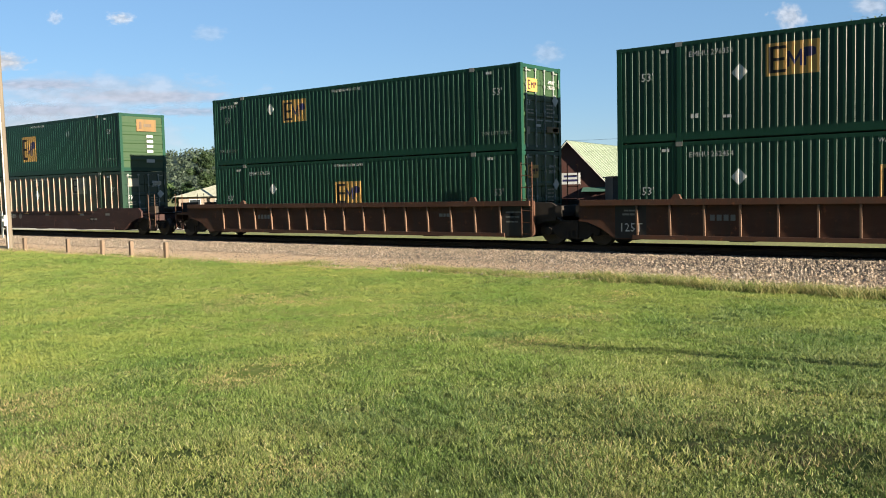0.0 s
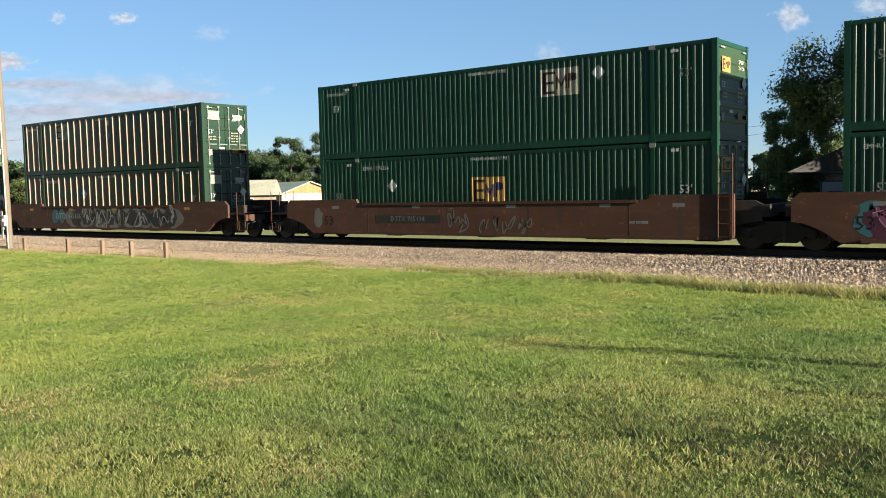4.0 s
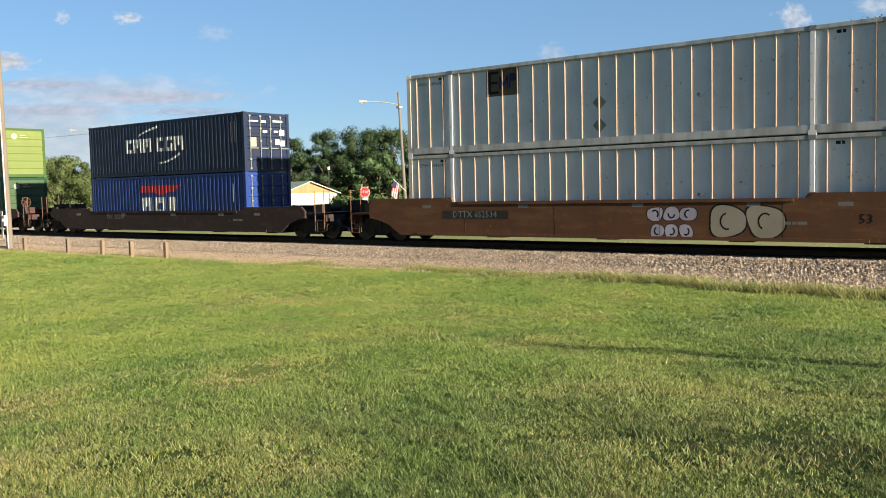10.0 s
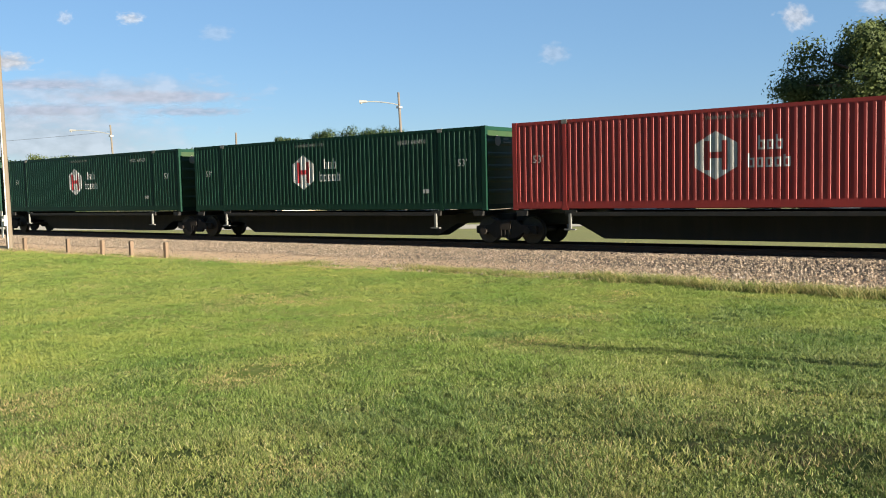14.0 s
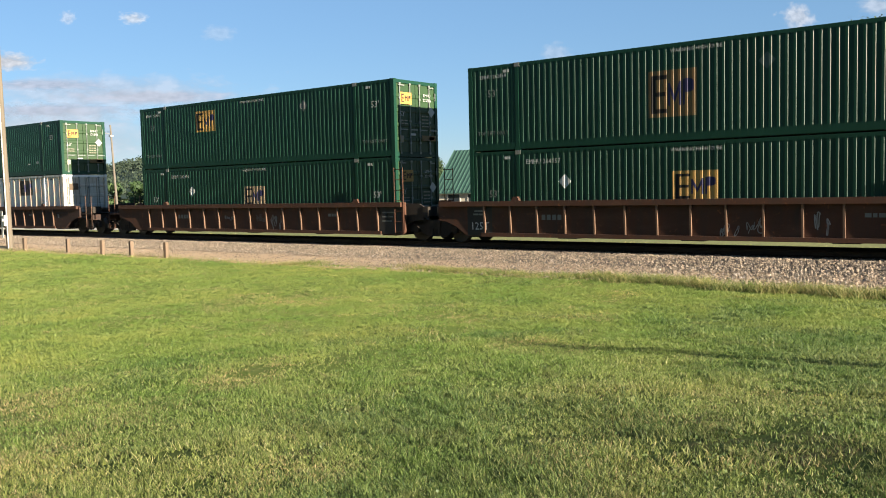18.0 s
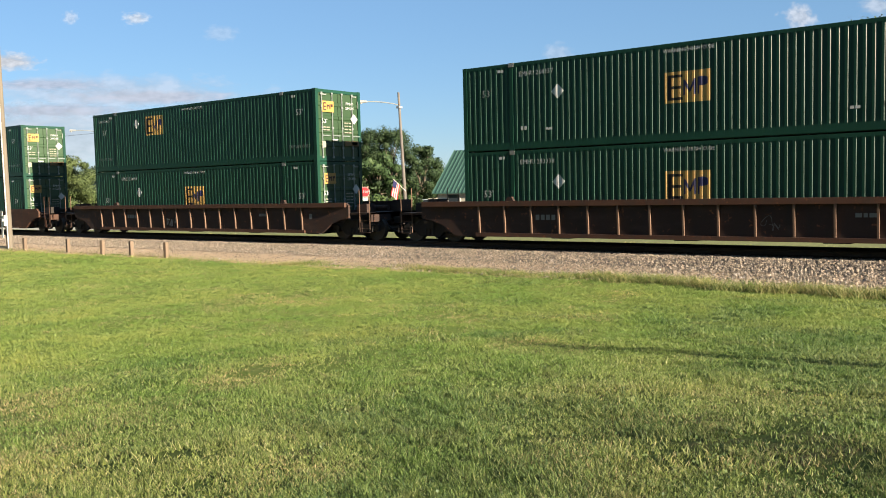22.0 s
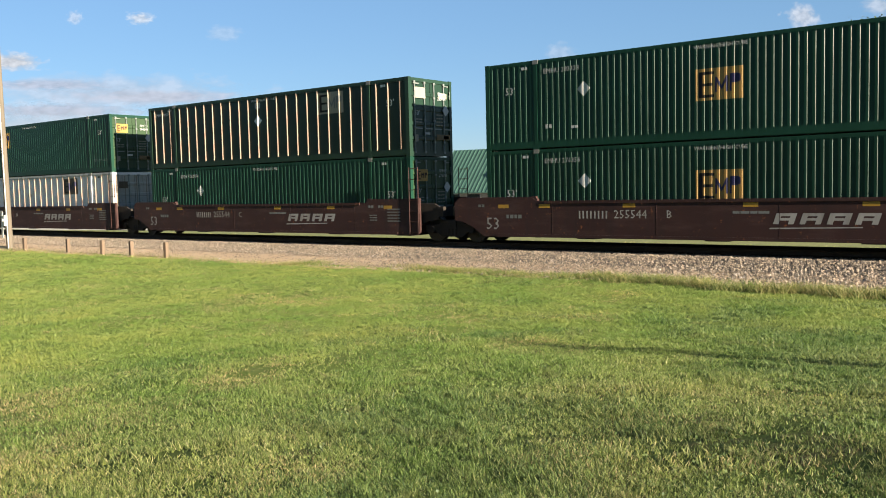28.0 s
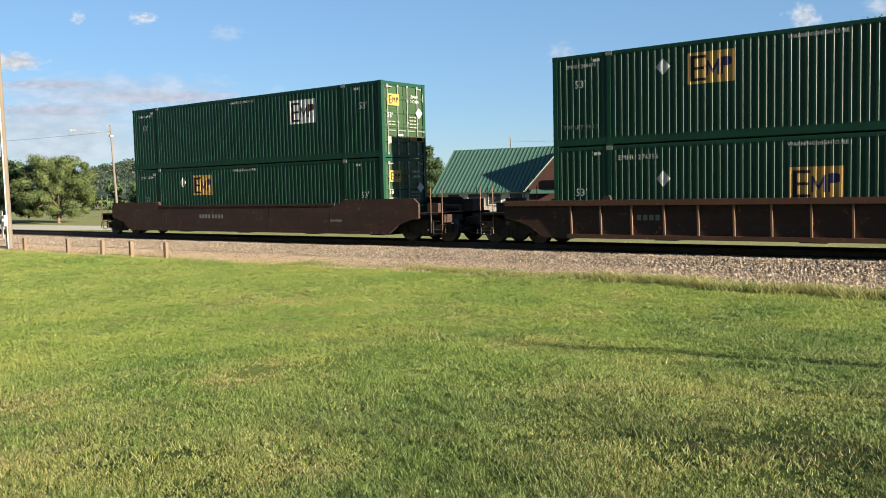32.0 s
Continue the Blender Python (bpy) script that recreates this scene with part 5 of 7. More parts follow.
        write("DTTX 645166", 0.30, SPRAY_WHITE, root, pose(-3.3, y - 0.0028, 0.94))
    elif i == 8:
        strokes(root, z, 2.3, 7.4, 0.62, 1.3, SPRAY_DULL, 8, 0.10, 8)
        write("B", 0.24, DECAL_WHITE, root, pose(1.68, y - 0.0017, 0.90))
        write("AOK 54995", 0.25, DECAL_WHITE, root, pose(4.1, y - 0.0022, 0.90))
        strokes(root, z, -3.9, -2.0, 1.02, 1.3, SPRAY_GREY, 8, 0.026, 88)
    elif i == 9:
        strokes(root, z, -7.0, -5.75, 0.42, 1.0, SPRAY_GREY, 2, 0.16, 9)
        strokes(root, z, -5.5, -4.3, 0.42, 1.0, SPRAY_WHITE, 2, 0.14, 19)
        write("C", 0.24, DECAL_WHITE, root, pose(-4.0, y - 0.0017, 0.92))
        strokes(root, z, -3.5, -1.35, 0.84, 1.18, SPRAY_WHITE, 8, 0.04, 29)
        strokes(root, z, 0.1, 3.1, 0.45, 1.25, SPRAY_DULL, 6, 0.05, 39)
    elif i == 10:
        write("AOK 54995", 0.26, DECAL_WHITE, root, pose(-4.2, y - 0.0022, 0.90))
        strokes(root, z, -5.9, -2.1, 0.38, 0.85, SPRAY_GREY, 5, 0.025, 40)
        blobs(root, y, -1.7, 2.6, 0.72, 1.24, SPRAY_GREY, 6, 10)
        strokes(root, z, -1.7, 2.7, 0.72, 1.26, MAROON, 9, 0.035, 20)
        strokes(root, y - 0.0020, -1.6, 2.8, 0.74, 1.28, SPRAY_WHITE, 9, 0.02, 21)
        strokes(root, z, 3.3, 7.55, 0.70, 1.26, SPRAY_WHITE, 9, 0.065, 30)
        strokes(root, y - 0.0020, 3.5, 7.4, 0.75, 1.2, MAROON, 9, 0.02, 31)
    elif i == 11:
        part("number_panel", Shape().box(-6.4, -3.6, z, y + 0.0006, 0.88, 1.16), BLACK, root)
        write("DTTX 652534", 0.23, DECAL_WORN, root, pose(-5.0, y - 0.0022, 1.02))
        bubbles(root, y, 1.4, 2.95, 0.80, 1.28, SPRAY_LILAC, 3, 11)
        bubbles(root, y, 1.5, 2.85, bottom + 0.02, 0.76, SPRAY_LILAC, 3, 13)
        bubbles(root, y, 3.3, 5.45, bottom + 0.02, 1.36, DECAL_PALE, 2, 12)
        write("53", 0.26, DECAL_BLACK, root, pose(7.5, y - 0.0017, 0.9))
    elif i == 2:
        for x in (-1.4, 4.2, 0.9):
            part("warning_label", Shape().box(x, x + 0.5, y - 0.0006, y + 0.0006, 1.06, 1.16), DECAL_YELLOW, root)
        part("company_badge", Shape().rod((-1.85, y - 0.0006, 0.95), (-1.85, y + 0.0006, 0.95), 0.16, sides=14), SPRAY_GREY, root)
    elif i == 13:
        strokes(root, z, 2.7, 4.7, 0.98, 1.14, SPRAY_WHITE, 10, 0.016, 13)


for i, (u, code, ribs, low, front, back, top_load, low_load) in enumerate(UNITS):
    length = 12.19 if top_load == "N" else C_LEN
    mid = u + length / 2
    if code == "SPINE":
        w = spine_wagon(front, back, i)
        on_train(w, mid, TRACK_Y, RAIL_Z)
        c = make_load(top_load, False, i)
        on_train(c, mid, TRACK_Y, SPINE_Z)
        continue
    w, top = well_wagon(code, WAGON_PAINT[code], ribs, low, front, back, i)
    wagon_marks(i, code, w, top, ribs, front, back)
    on_train(w, mid, TRACK_Y, RAIL_Z)
    for load, z, upper in ((top_load, HIGH_Z, True), (low_load, LOW_Z, False)):
        c = make_load(load, upper, 3 * i + upper)
        on_train(c, mid, TRACK_Y, z - (0.305 if load == "N" else 0.0))
for proto in PROTO.values():
    for o in (*proto.children_recursive, proto):
        bpy.data.objects.remove(o)


def motions():
    """All that moves: the wagons and their loads, the turning wheels, the slow clouds."""
    for ob, x, y, z in MOVERS:
        walk(ob, [(t, pose(x + travelled(t), y, z)) for t in TIMES])
    turning = {}
    for w, dx in WHEELSETS:
        if dx not in turning:
            walk(w, [(k / FPS, pose(dx, 0, WHEEL_R, 0, 86.0 * k, 0)) for k in range(961)])
            turning[dx] = w.animation_data.action, w.animation_data.action_slot
        else:
            w.rotation_mode = "QUATERNION"
            w.animation_data_create()
            w.animation_data.action, w.animation_data.action_slot = turning[dx]
    for ob, here, there in DRIFTING:
        walk(ob, [(0.0, here), (32.0, there)])

# ---------------------------------------------------------------- ground
FLAT = -0.97


def heights(x, y):
    """The lawn falls in low swells from the knoll by the camera to the railway; beyond it the land is level."""
    swell = 0.019 * np.sin(1.15 * x + 0.45 * y + 0.6) * np.sin(0.35 * x - 0.9 * y + 1.9) + 0.011 * np.sin(2.3 * x - 1.1 * y + 0.4) + 0.008 * np.sin(1.7 * x + 2.6 * y)
    near = np.clip((22.5 - y) / 4.0, 0.0, 1.0) * np.exp(-(x * x + y * y) / 900.0)
    return FLAT + 1.128 * np.exp(-((x - 4.0) ** 2 + (y - 2.0) ** 2) / 132.4) + swell * near


def ground_z(x, y):
    return float(heights(np.float64(x), np.float64(y)))


def lawn_material():
    m, nt, p = shader("lawn_soil_and_turf")
    big = noise_of(nt, 0.35, 4.0)
    mid = noise_of(nt, 2.2, 5.0)
    fine = noise_of(nt, 40.0, 4.0, stretch=(1, 1, 1))
    c = ramp(nt, big, [(0.36, (0.034, 0.052, 0.014)), (0.52, (0.050, 0.068, 0.018)), (0.66, (0.072, 0.080, 0.026))])
    dry = ramp(nt, mid, [(0.50, (0, 0, 0)), (0.66, (0.55, 0.55, 0.55))])
    c = mixed(nt, c, (0.105, 0.078, 0.044), dry)
    tc = nt.nodes.new("ShaderNodeTexCoord")
    span = nt.nodes.new("ShaderNodeVectorMath")
    span.operation = "LENGTH"
    nt.links.new(tc.outputs["Object"], span.inputs[0])
    # turf turns paler and more even with distance from the camera
    dense = node(nt, "ShaderNodeMapRange", **{"From Min": 8.0, "From Max": 15.0})
    nt.links.new(span.outputs["Value"], dense.inputs["Value"])
    turf = ramp(nt, big, [(0.36, (0.082, 0.113, 0.026)), (0.52, (0.104, 0.139, 0.032)), (0.66, (0.130, 0.154, 0.040))])
    c = mixed(nt, c, turf, dense.outputs["Result"])
    xyz = nt.nodes.new("ShaderNodeSeparateXYZ")
    nt.links.new(tc.outputs["Object"], xyz.inputs["Vector"])
    wob = nt.nodes.new("ShaderNodeMath")
    wob.operation = "MULTIPLY_ADD"
    nt.links.new(mid, wob.inputs[0])
    wob.inputs[1].default_value = 1.6
    nt.links.new(xyz.outputs["Y"], wob.inputs[2])
    band = node(nt, "ShaderNodeMapRange", **{"From Min": 21.9, "From Max": 22.5})
    nt.links.new(wob.outputs["Value"], band.inputs["Value"])
    past = node(nt, "ShaderNodeMapRange", **{"From Min": 25.5, "From Max": 24.5})
    nt.links.new(xyz.outputs["Y"], past.inputs["Value"])
    both = nt.nodes.new("ShaderNodeMath")
    both.operation = "MULTIPLY"
    nt.links.new(band.outputs["Result"], both.inputs[0])
    nt.links.new(past.outputs["Result"], both.inputs[1])
    c = mixed(nt, c, (0.32, 0.225, 0.135), both.outputs["Value"])
    far = node(nt, "ShaderNodeMapRange", **{"From Min": 29.0, "From Max": 31.0, "To Max": 0.65})
    nt.links.new(xyz.outputs["Y"], far.inputs["Value"])
    c = mixed(nt, c, (0.16, 0.155, 0.085), far.outputs["Result"])
    f = ramp(nt, fine, [(0.3, (0.78,) * 3), (0.7, (1.15,) * 3)])
    c = mixed(nt, c, f, 0.9, "MULTIPLY")
    nt.links.new(c, p.inputs["Base Color"])
    p.inputs["Roughness"].default_value = 0.95
    p.inputs["Specular IOR Level"].default_value = 0.05
    bump(nt, p, fine, 0.5, 0.02)
    return m


LAWN = lawn_material()


def axis(breaks):
    out = []
    for a, b, n in breaks:
        out += [a + (b - a) * i / n for i in range(n)]
    return out + [breaks[-1][1]]


gx = axis([(-3500, -400, 14), (-400, -70, 16), (-70, -28, 42), (-28, 6, 100), (6, 20, 14), (20, 120, 20), (120, 2500, 12)])
gy = axis([(-1500, -60, 10), (-60, -4, 14), (-4, 24, 80), (24, 120, 24), (120, 4000, 20)])
gs = Shape()
gs.v = [(x, y, ground_z(x, y)) for y in gy for x in gx]
nx = len(gx)
gs.f = [(j * nx + i, j * nx + i + 1, (j + 1) * nx + i + 1, (j + 1) * nx + i) for j in range(len(gy) - 1) for i in range(nx - 1)]
ground = new("ground", raw_mesh("ground", gs, LAWN))
for poly in ground.data.polygons:
    poly.use_smooth = True
tagged(ground, "mown green lawn and grassy land with dry patches", "ground", kind="structure")


def blade_material(name, stops):
    m, nt, p = shader(name)
    geo = nt.nodes.new("ShaderNodeNewGeometry")
    a = ramp(nt, geo.outputs["Random Per Island"], stops)
    big = noise_of(nt, 0.45, 4.0)
    b = ramp(nt, big, [(0.36, (0.66, 0.82, 0.66)), (0.52, (1.0, 1.0, 1.0)), (0.66, (1.22, 1.07, 1.12))])
    c = mixed(nt, a, b, 1.0, "MULTIPLY")
    mid = noise_of(nt, 1.9, 5.0)
    dry = ramp(nt, mid, [(0.56, (0, 0, 0)), (0.74, (0.30, 0.30, 0.30))])
    c = mixed(nt, c, (0.19, 0.15, 0.075), dry)
    nt.links.new(c, p.inputs["Base Color"])
    p.inputs["Roughness"].default_value = 0.55
    p.inputs["Specular IOR Level"].default_value = 0.3
    tr = nt.nodes.new("ShaderNodeBsdfTranslucent")
    nt.links.new(c, tr.inputs["Color"])
    mx = node(nt, "ShaderNodeMixShader", Fac=0.35)
    nt.links.new(p.outputs["BSDF"], mx.inputs[1])
    nt.links.new(tr.outputs["BSDF"], mx.inputs[2])
    nt.links.new(mx.outputs["Shader"], nt.nodes["Material Output"].inputs["Surface"])
    return m


BLADES = blade_material("grass_blades", [(0.0, (0.026, 0.042, 0.013)), (0.40, (0.103, 0.143, 0.034)), (0.80, (0.188, 0.228, 0.063)), (1.0, (0.34, 0.32, 0.16))])
LUSH_SHADE_BLADES = blade_material("lush_shade_grass_blades", [(0.0, (0.025, 0.046, 0.013)), (0.5, (0.066, 0.110, 0.027)), (0.85, (0.120, 0.168, 0.048)), (1.0, (0.21, 0.25, 0.10))])
STRAW_BLADES = blade_material("straw_grass_blades", [(0.0, (0.075, 0.068, 0.028)), (0.5, (0.185, 0.165, 0.066)), (1.0, (0.36, 0.29, 0.155))])
# paler, more even blades, picked more often with distance from the camera
FAR_BLADES = blade_material("pale_even_grass_blades", [(0.0, (0.104, 0.139, 0.030)), (0.5, (0.134, 0.180, 0.040)), (1.0, (0.180, 0.220, 0.054))])
DRY_BLADES = blade_material("verge_blades", [(0.0, (0.075, 0.100, 0.026)), (0.5, (0.17, 0.185, 0.054)), (1.0, (0.32, 0.27, 0.12))])


def tri_mesh(name, verts, mat, corners=3):
    """A mesh of loose polygons from an array (polygons, corners, 3)."""
    n = len(verts)
    me = bpy.data.meshes.new(name)
    me.vertices.add(n * corners)
    me.vertices.foreach_set("co", np.ascontiguousarray(verts, dtype=np.float32).ravel())
    me.loops.add(n * corners)
    me.loops.foreach_set("vertex_index", np.arange(n * corners, dtype=np.int32))
    me.polygons.add(n)
    me.polygons.foreach_set("loop_start", np.arange(0, n * corners, corners, dtype=np.int32))
    me.update(calc_edges=True)
    me.materials.append(mat)
    return me


def blades(rng, x, y, tall, wide):
    n = len(x)
    z = heights(x, y)
    turn = rng.uniform(0, 2 * np.pi, n)
    lean = rng.uniform(0, 2 * np.pi, n)
    bend = tall * rng.uniform(0.3, 1.3, n)
    dx, dy = np.cos(turn) * wide / 2, np.sin(turn) * wide / 2
    v = np.empty((n, 3, 3), dtype=np.float32)
    v[:, 0] = np.stack([x - dx, y - dy, z - 0.005], 1)
    v[:, 1] = np.stack([x + dx, y + dy, z - 0.005], 1)
    v[:, 2] = np.stack([x + np.cos(lean) * bend, y + np.sin(lean) * bend, z + tall], 1)
    return v


rng = np.random.default_rng(5)


def lumps(x, y, size, seed):
    """Smooth random heights between 0 and 1, with lumps of that size in metres."""
    table = np.random.default_rng(seed).uniform(0, 1, (128, 128))
    u, v = x / size + 512.3, y / size + 512.7
    i, j = np.floor(u).astype(int), np.floor(v).astype(int)
    fu, fv = u - i, v - j
    fu, fv = fu * fu * (3 - 2 * fu), fv * fv * (3 - 2 * fv)
    g = lambda p, q: table[p % 128, q % 128]
    return (g(i, j) * (1 - fu) + g(i + 1, j) * fu) * (1 - fv) + (g(i, j + 1) * (1 - fu) + g(i + 1, j + 1) * fu) * fv


EDGE_X = (-48.0, -41.3, -38.0, -32.0, -26.6, -23.9, -22.2, -19.3, -15.9, -11.0, -9.2, -7.5, -6.2, -2.0)
EDGE_AT = (21.4, 22.2, 22.5, 22.2, 21.6, 21.8, 22.5, 22.4, 21.9, 21.8, 21.5, 21.0, 20.8, 20.7)


def edge_line(x):
    """Where the mown lawn ends at the foot of the ballast."""
    return np.interp(x, EDGE_X, EDGE_AT) + 0.12 * np.sin(1.9 * x) + 0.10 * np.sin(4.3 * x + 1)


# centres and radii of dark patches (lush grass, and tree shade put into blade colour) and of worn dry ones
LUSH_SHADE_SPOTS = ((-5.2, 5.55, 0.75), (-4.4, 7.15, 0.9), (-9.3, 7.7, 1.0), (-9.6, 6.2, 0.6), (-2.8, 10.7, 1.6), (-1.9, 9.0, 0.9), (-5.5, 15.4, 2.0), (-3.4, 14.6, 1.7), (-17.0, 18.6, 1.6), (-13.4, 20.1, 1.6), (-28.0, 15.1, 2.0), (-6.2, 3.1, 0.5), (-4.3, 12.2, 0.9))
WORN_SPOTS = ((-7.6, 4.2, 0.6), (-4.7, 3.85, 0.4), (-10.1, 4.8, 0.9), (-2.86, 7.46, 0.14), (-3.3, 5.15, 0.2), (-16.4, 14.4, 1.5), (-6.9, 6.05, 0.5), (-16.2, 11.2, 1.3), (-6.0, 3.0, 0.25))


def near_spots(x, y, spots):
    return np.clip(sum(np.exp(-((x - a) ** 2 + (y - b) ** 2) / c ** 2) for a, b, c in spots), 0, 1)


def lawn_blades():
    """Tufts of blades over the lawn, thinner with the distance from the knoll; also the kind of each blade."""
    n, each = 205000, 7
    r = np.exp(rng.uniform(math.log(3.6), math.log(60.0), n))
    t = rng.uniform(radians(92), radians(159), n)
    x, y = r * np.cos(t), r * np.sin(t)
    lush = np.clip(0.85 * near_spots(x, y, LUSH_SHADE_SPOTS) + 2.4 * (0.5 * lumps(x, y, 0.9, 41) + 0.5 * lumps(x, y, 2.6, 42) - 0.56), 0, 0.92) * np.clip(1.0 - (-9.0 - x) / 16.0, 0.45, 1.0)
    worn = np.clip(0.38 * np.exp(-((x + 7.2) ** 2 + (y - 3.9) ** 2) / 9.0) + 0.75 * near_spots(x, y, WORN_SPOTS) + 2.4 * (0.6 * lumps(x, y, 0.6, 43) + 0.4 * lumps(x, y, 2.1, 44) - 0.60), 0, 0.85) * (1 - lush) * np.where(x > -5.0, 0.6, 1.0)
    bare = lumps(x, y, 0.45, 3) * 0.6 + lumps(x, y, 1.7, 4) * 0.4
    gone = np.clip((bare - 0.58) * 4.0 * np.clip(1.5 - 0.06 * r, 0.1, 1.0) + 0.35 * worn - 0.3 * lush, 0, 0.85)
    keep = (y < edge_line(x) + rng.uniform(-0.4, 0.15, n)) & (rng.uniform(0, 1, n) > gone)
    x, y, r, lush, worn = (q[keep] for q in (x, y, r, lush, worn))
    rise = 0.42 * lumps(x, y, 0.14, 1) + 0.42 * lumps(x, y, 0.38, 2) + 0.16 * lumps(x, y, 1.3, 6)
    tall = (0.011 + 0.053 * rise ** 1.8) * (1 + 0.008 * r) * (1 + 0.35 * lush - 0.35 * worn)
    tall *= np.where(rng.uniform(0, 1, len(x)) < 0.012, 1.8, 1.0)
    x, y, r, tall, lush, worn = (np.repeat(q, each) for q in (x, y, r, tall, lush, worn))
    m = len(x)
    x = x + rng.normal(0, 1, m) * (0.012 + 0.0012 * r)
    y = y + rng.normal(0, 1, m) * (0.012 + 0.0012 * r)
    pick = rng.uniform(0, 1, m)
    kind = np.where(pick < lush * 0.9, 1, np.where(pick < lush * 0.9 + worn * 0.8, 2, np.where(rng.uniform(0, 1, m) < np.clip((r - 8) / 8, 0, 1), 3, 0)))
    return blades(rng, x, y, tall * rng.uniform(0.55, 1.35, m), (0.0058 + 0.00052 * r) * rng.uniform(0.6, 1.4, m)), kind


def round_blades():
    """Sparser tufts on the lawn to the sides and behind."""
    n, each = 26000, 5
    r = np.exp(rng.uniform(math.log(0.12), math.log(30.0), n))
    t = np.where(r < 3.9, rng.uniform(0, 2 * np.pi, n), rng.uniform(radians(160), radians(451), n))
    x, y = np.repeat(r * np.cos(t), each), np.repeat(r * np.sin(t), each)
    keep = y < 20.8
    x, y = x[keep], y[keep]
    r, m = np.hypot(x, y), int(keep.sum())
    x, y = x + rng.normal(0, 1, m) * (0.02 + 0.004 * r), y + rng.normal(0, 1, m) * (0.02 + 0.004 * r)
    return blades(rng, x, y, rng.uniform(0.02, 0.06, m), (0.009 + 0.002 * r) * rng.uniform(0.7, 1.3, m))


def verge_blades():
    """Taller uncut grass along the edge of the ballast."""
    n = 80000
    x = rng.uniform(-62, 2, n)
    y = edge_line(x) + rng.normal(0.0, 0.22, n)
    thick = 0.5 + 0.5 * np.sin(0.7 * x + 0.4) * np.sin(0.23 * x)
    keep = rng.uniform(0, 1, n) < np.clip((1.3 * thick - 0.1) * (x > -24) + 0.9 * (x > -10.5), 0.05, 1.0)
    x, y = x[keep], y[keep]
    return blades(rng, x, y, rng.uniform(0.06, 0.20, len(x)) * np.where(x > -12, 1.5, 1.0), np.full(len(x), 0.013))


def far_blades():
    """Rough grass beyond the railway."""
    n = 40000
    x = rng.uniform(-120, 6, n)
    y = rng.uniform(29.6, 36.3, n)
    return blades(rng, x, y, rng.uniform(0.03, 0.08, n), np.full(n, 0.04))


lawn_v, lawn_kind = lawn_blades()
round_v = round_blades()
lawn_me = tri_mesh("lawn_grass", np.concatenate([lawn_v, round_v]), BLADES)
for m in (LUSH_SHADE_BLADES, STRAW_BLADES, FAR_BLADES):
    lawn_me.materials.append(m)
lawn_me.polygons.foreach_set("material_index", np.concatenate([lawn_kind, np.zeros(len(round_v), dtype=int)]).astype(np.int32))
tagged(new("lawn_grass", lawn_me), "short mown lawn grass with lush, shade-dark and dry patches, sunlit", "grass", kind="stuff")
tagged(new("verge_grass", tri_mesh("verge_grass", verge_blades(), DRY_BLADES)), "taller dry grass along the gravel edge", "grass", kind="stuff")
tagged(new("far_grass", tri_mesh("far_grass", far_blades(), DRY_BLADES)), "rough grass beyond the railway", "grass", kind="stuff")


def weed_leaves():
    """Clover and broad-leaved weeds in patches of the lawn."""
    n = 60000
    r = np.exp(rng.uniform(math.log(3.8), math.log(19.0), n))
    t = rng.uniform(radians(92), radians(159), n)
    x, y = r * np.cos(t), r * np.sin(t)
    keep = (lumps(x, y, 0.8, 21) * 0.5 + lumps(x, y, 0.25, 22) * 0.5 > 0.56) & (rng.uniform(0, 1, n) < 0.05) & (y < 21)
    x, y, r = x[keep], y[keep], r[keep]
    x, y, r = (np.repeat(q, 5) for q in (x, y, r))
    m = len(x)
    x, y = x + rng.normal(0, 0.06, m), y + rng.normal(0, 0.06, m)
    c = np.stack([x, y, heights(x, y) + rng.uniform(0.015, 0.06, m)], 1)
    a = rng.normal(0, 1, (m, 3)) * (1, 1, 0.9)
    a /= np.linalg.norm(a, axis=1, keepdims=True)
    b = np.cross(a, rng.normal(0, 0.7, (m, 3)) + (0, 0, 1))
    b /= np.linalg.norm(b, axis=1, keepdims=True)
    s = (rng.uniform(0.006, 0.012, m) * (1 + 0.03 * r))[:, None]
    return np.stack([c - a * s, c + b * s * 0.8, c + a * s, c - b * s * 0.8], 1)


WEED = blade_material("broad_weed_leaf", [(0.0, (0.045, 0.075, 0.022)), (0.6, (0.072, 0.106, 0.032)), (1.0, (0.10, 0.135, 0.044))])
tagged(new("lawn_weeds", tri_mesh("lawn_weeds", weed_leaves(), WEED, 4)), "clover and broad-leaved weeds in the lawn", "weeds", kind="stuff")

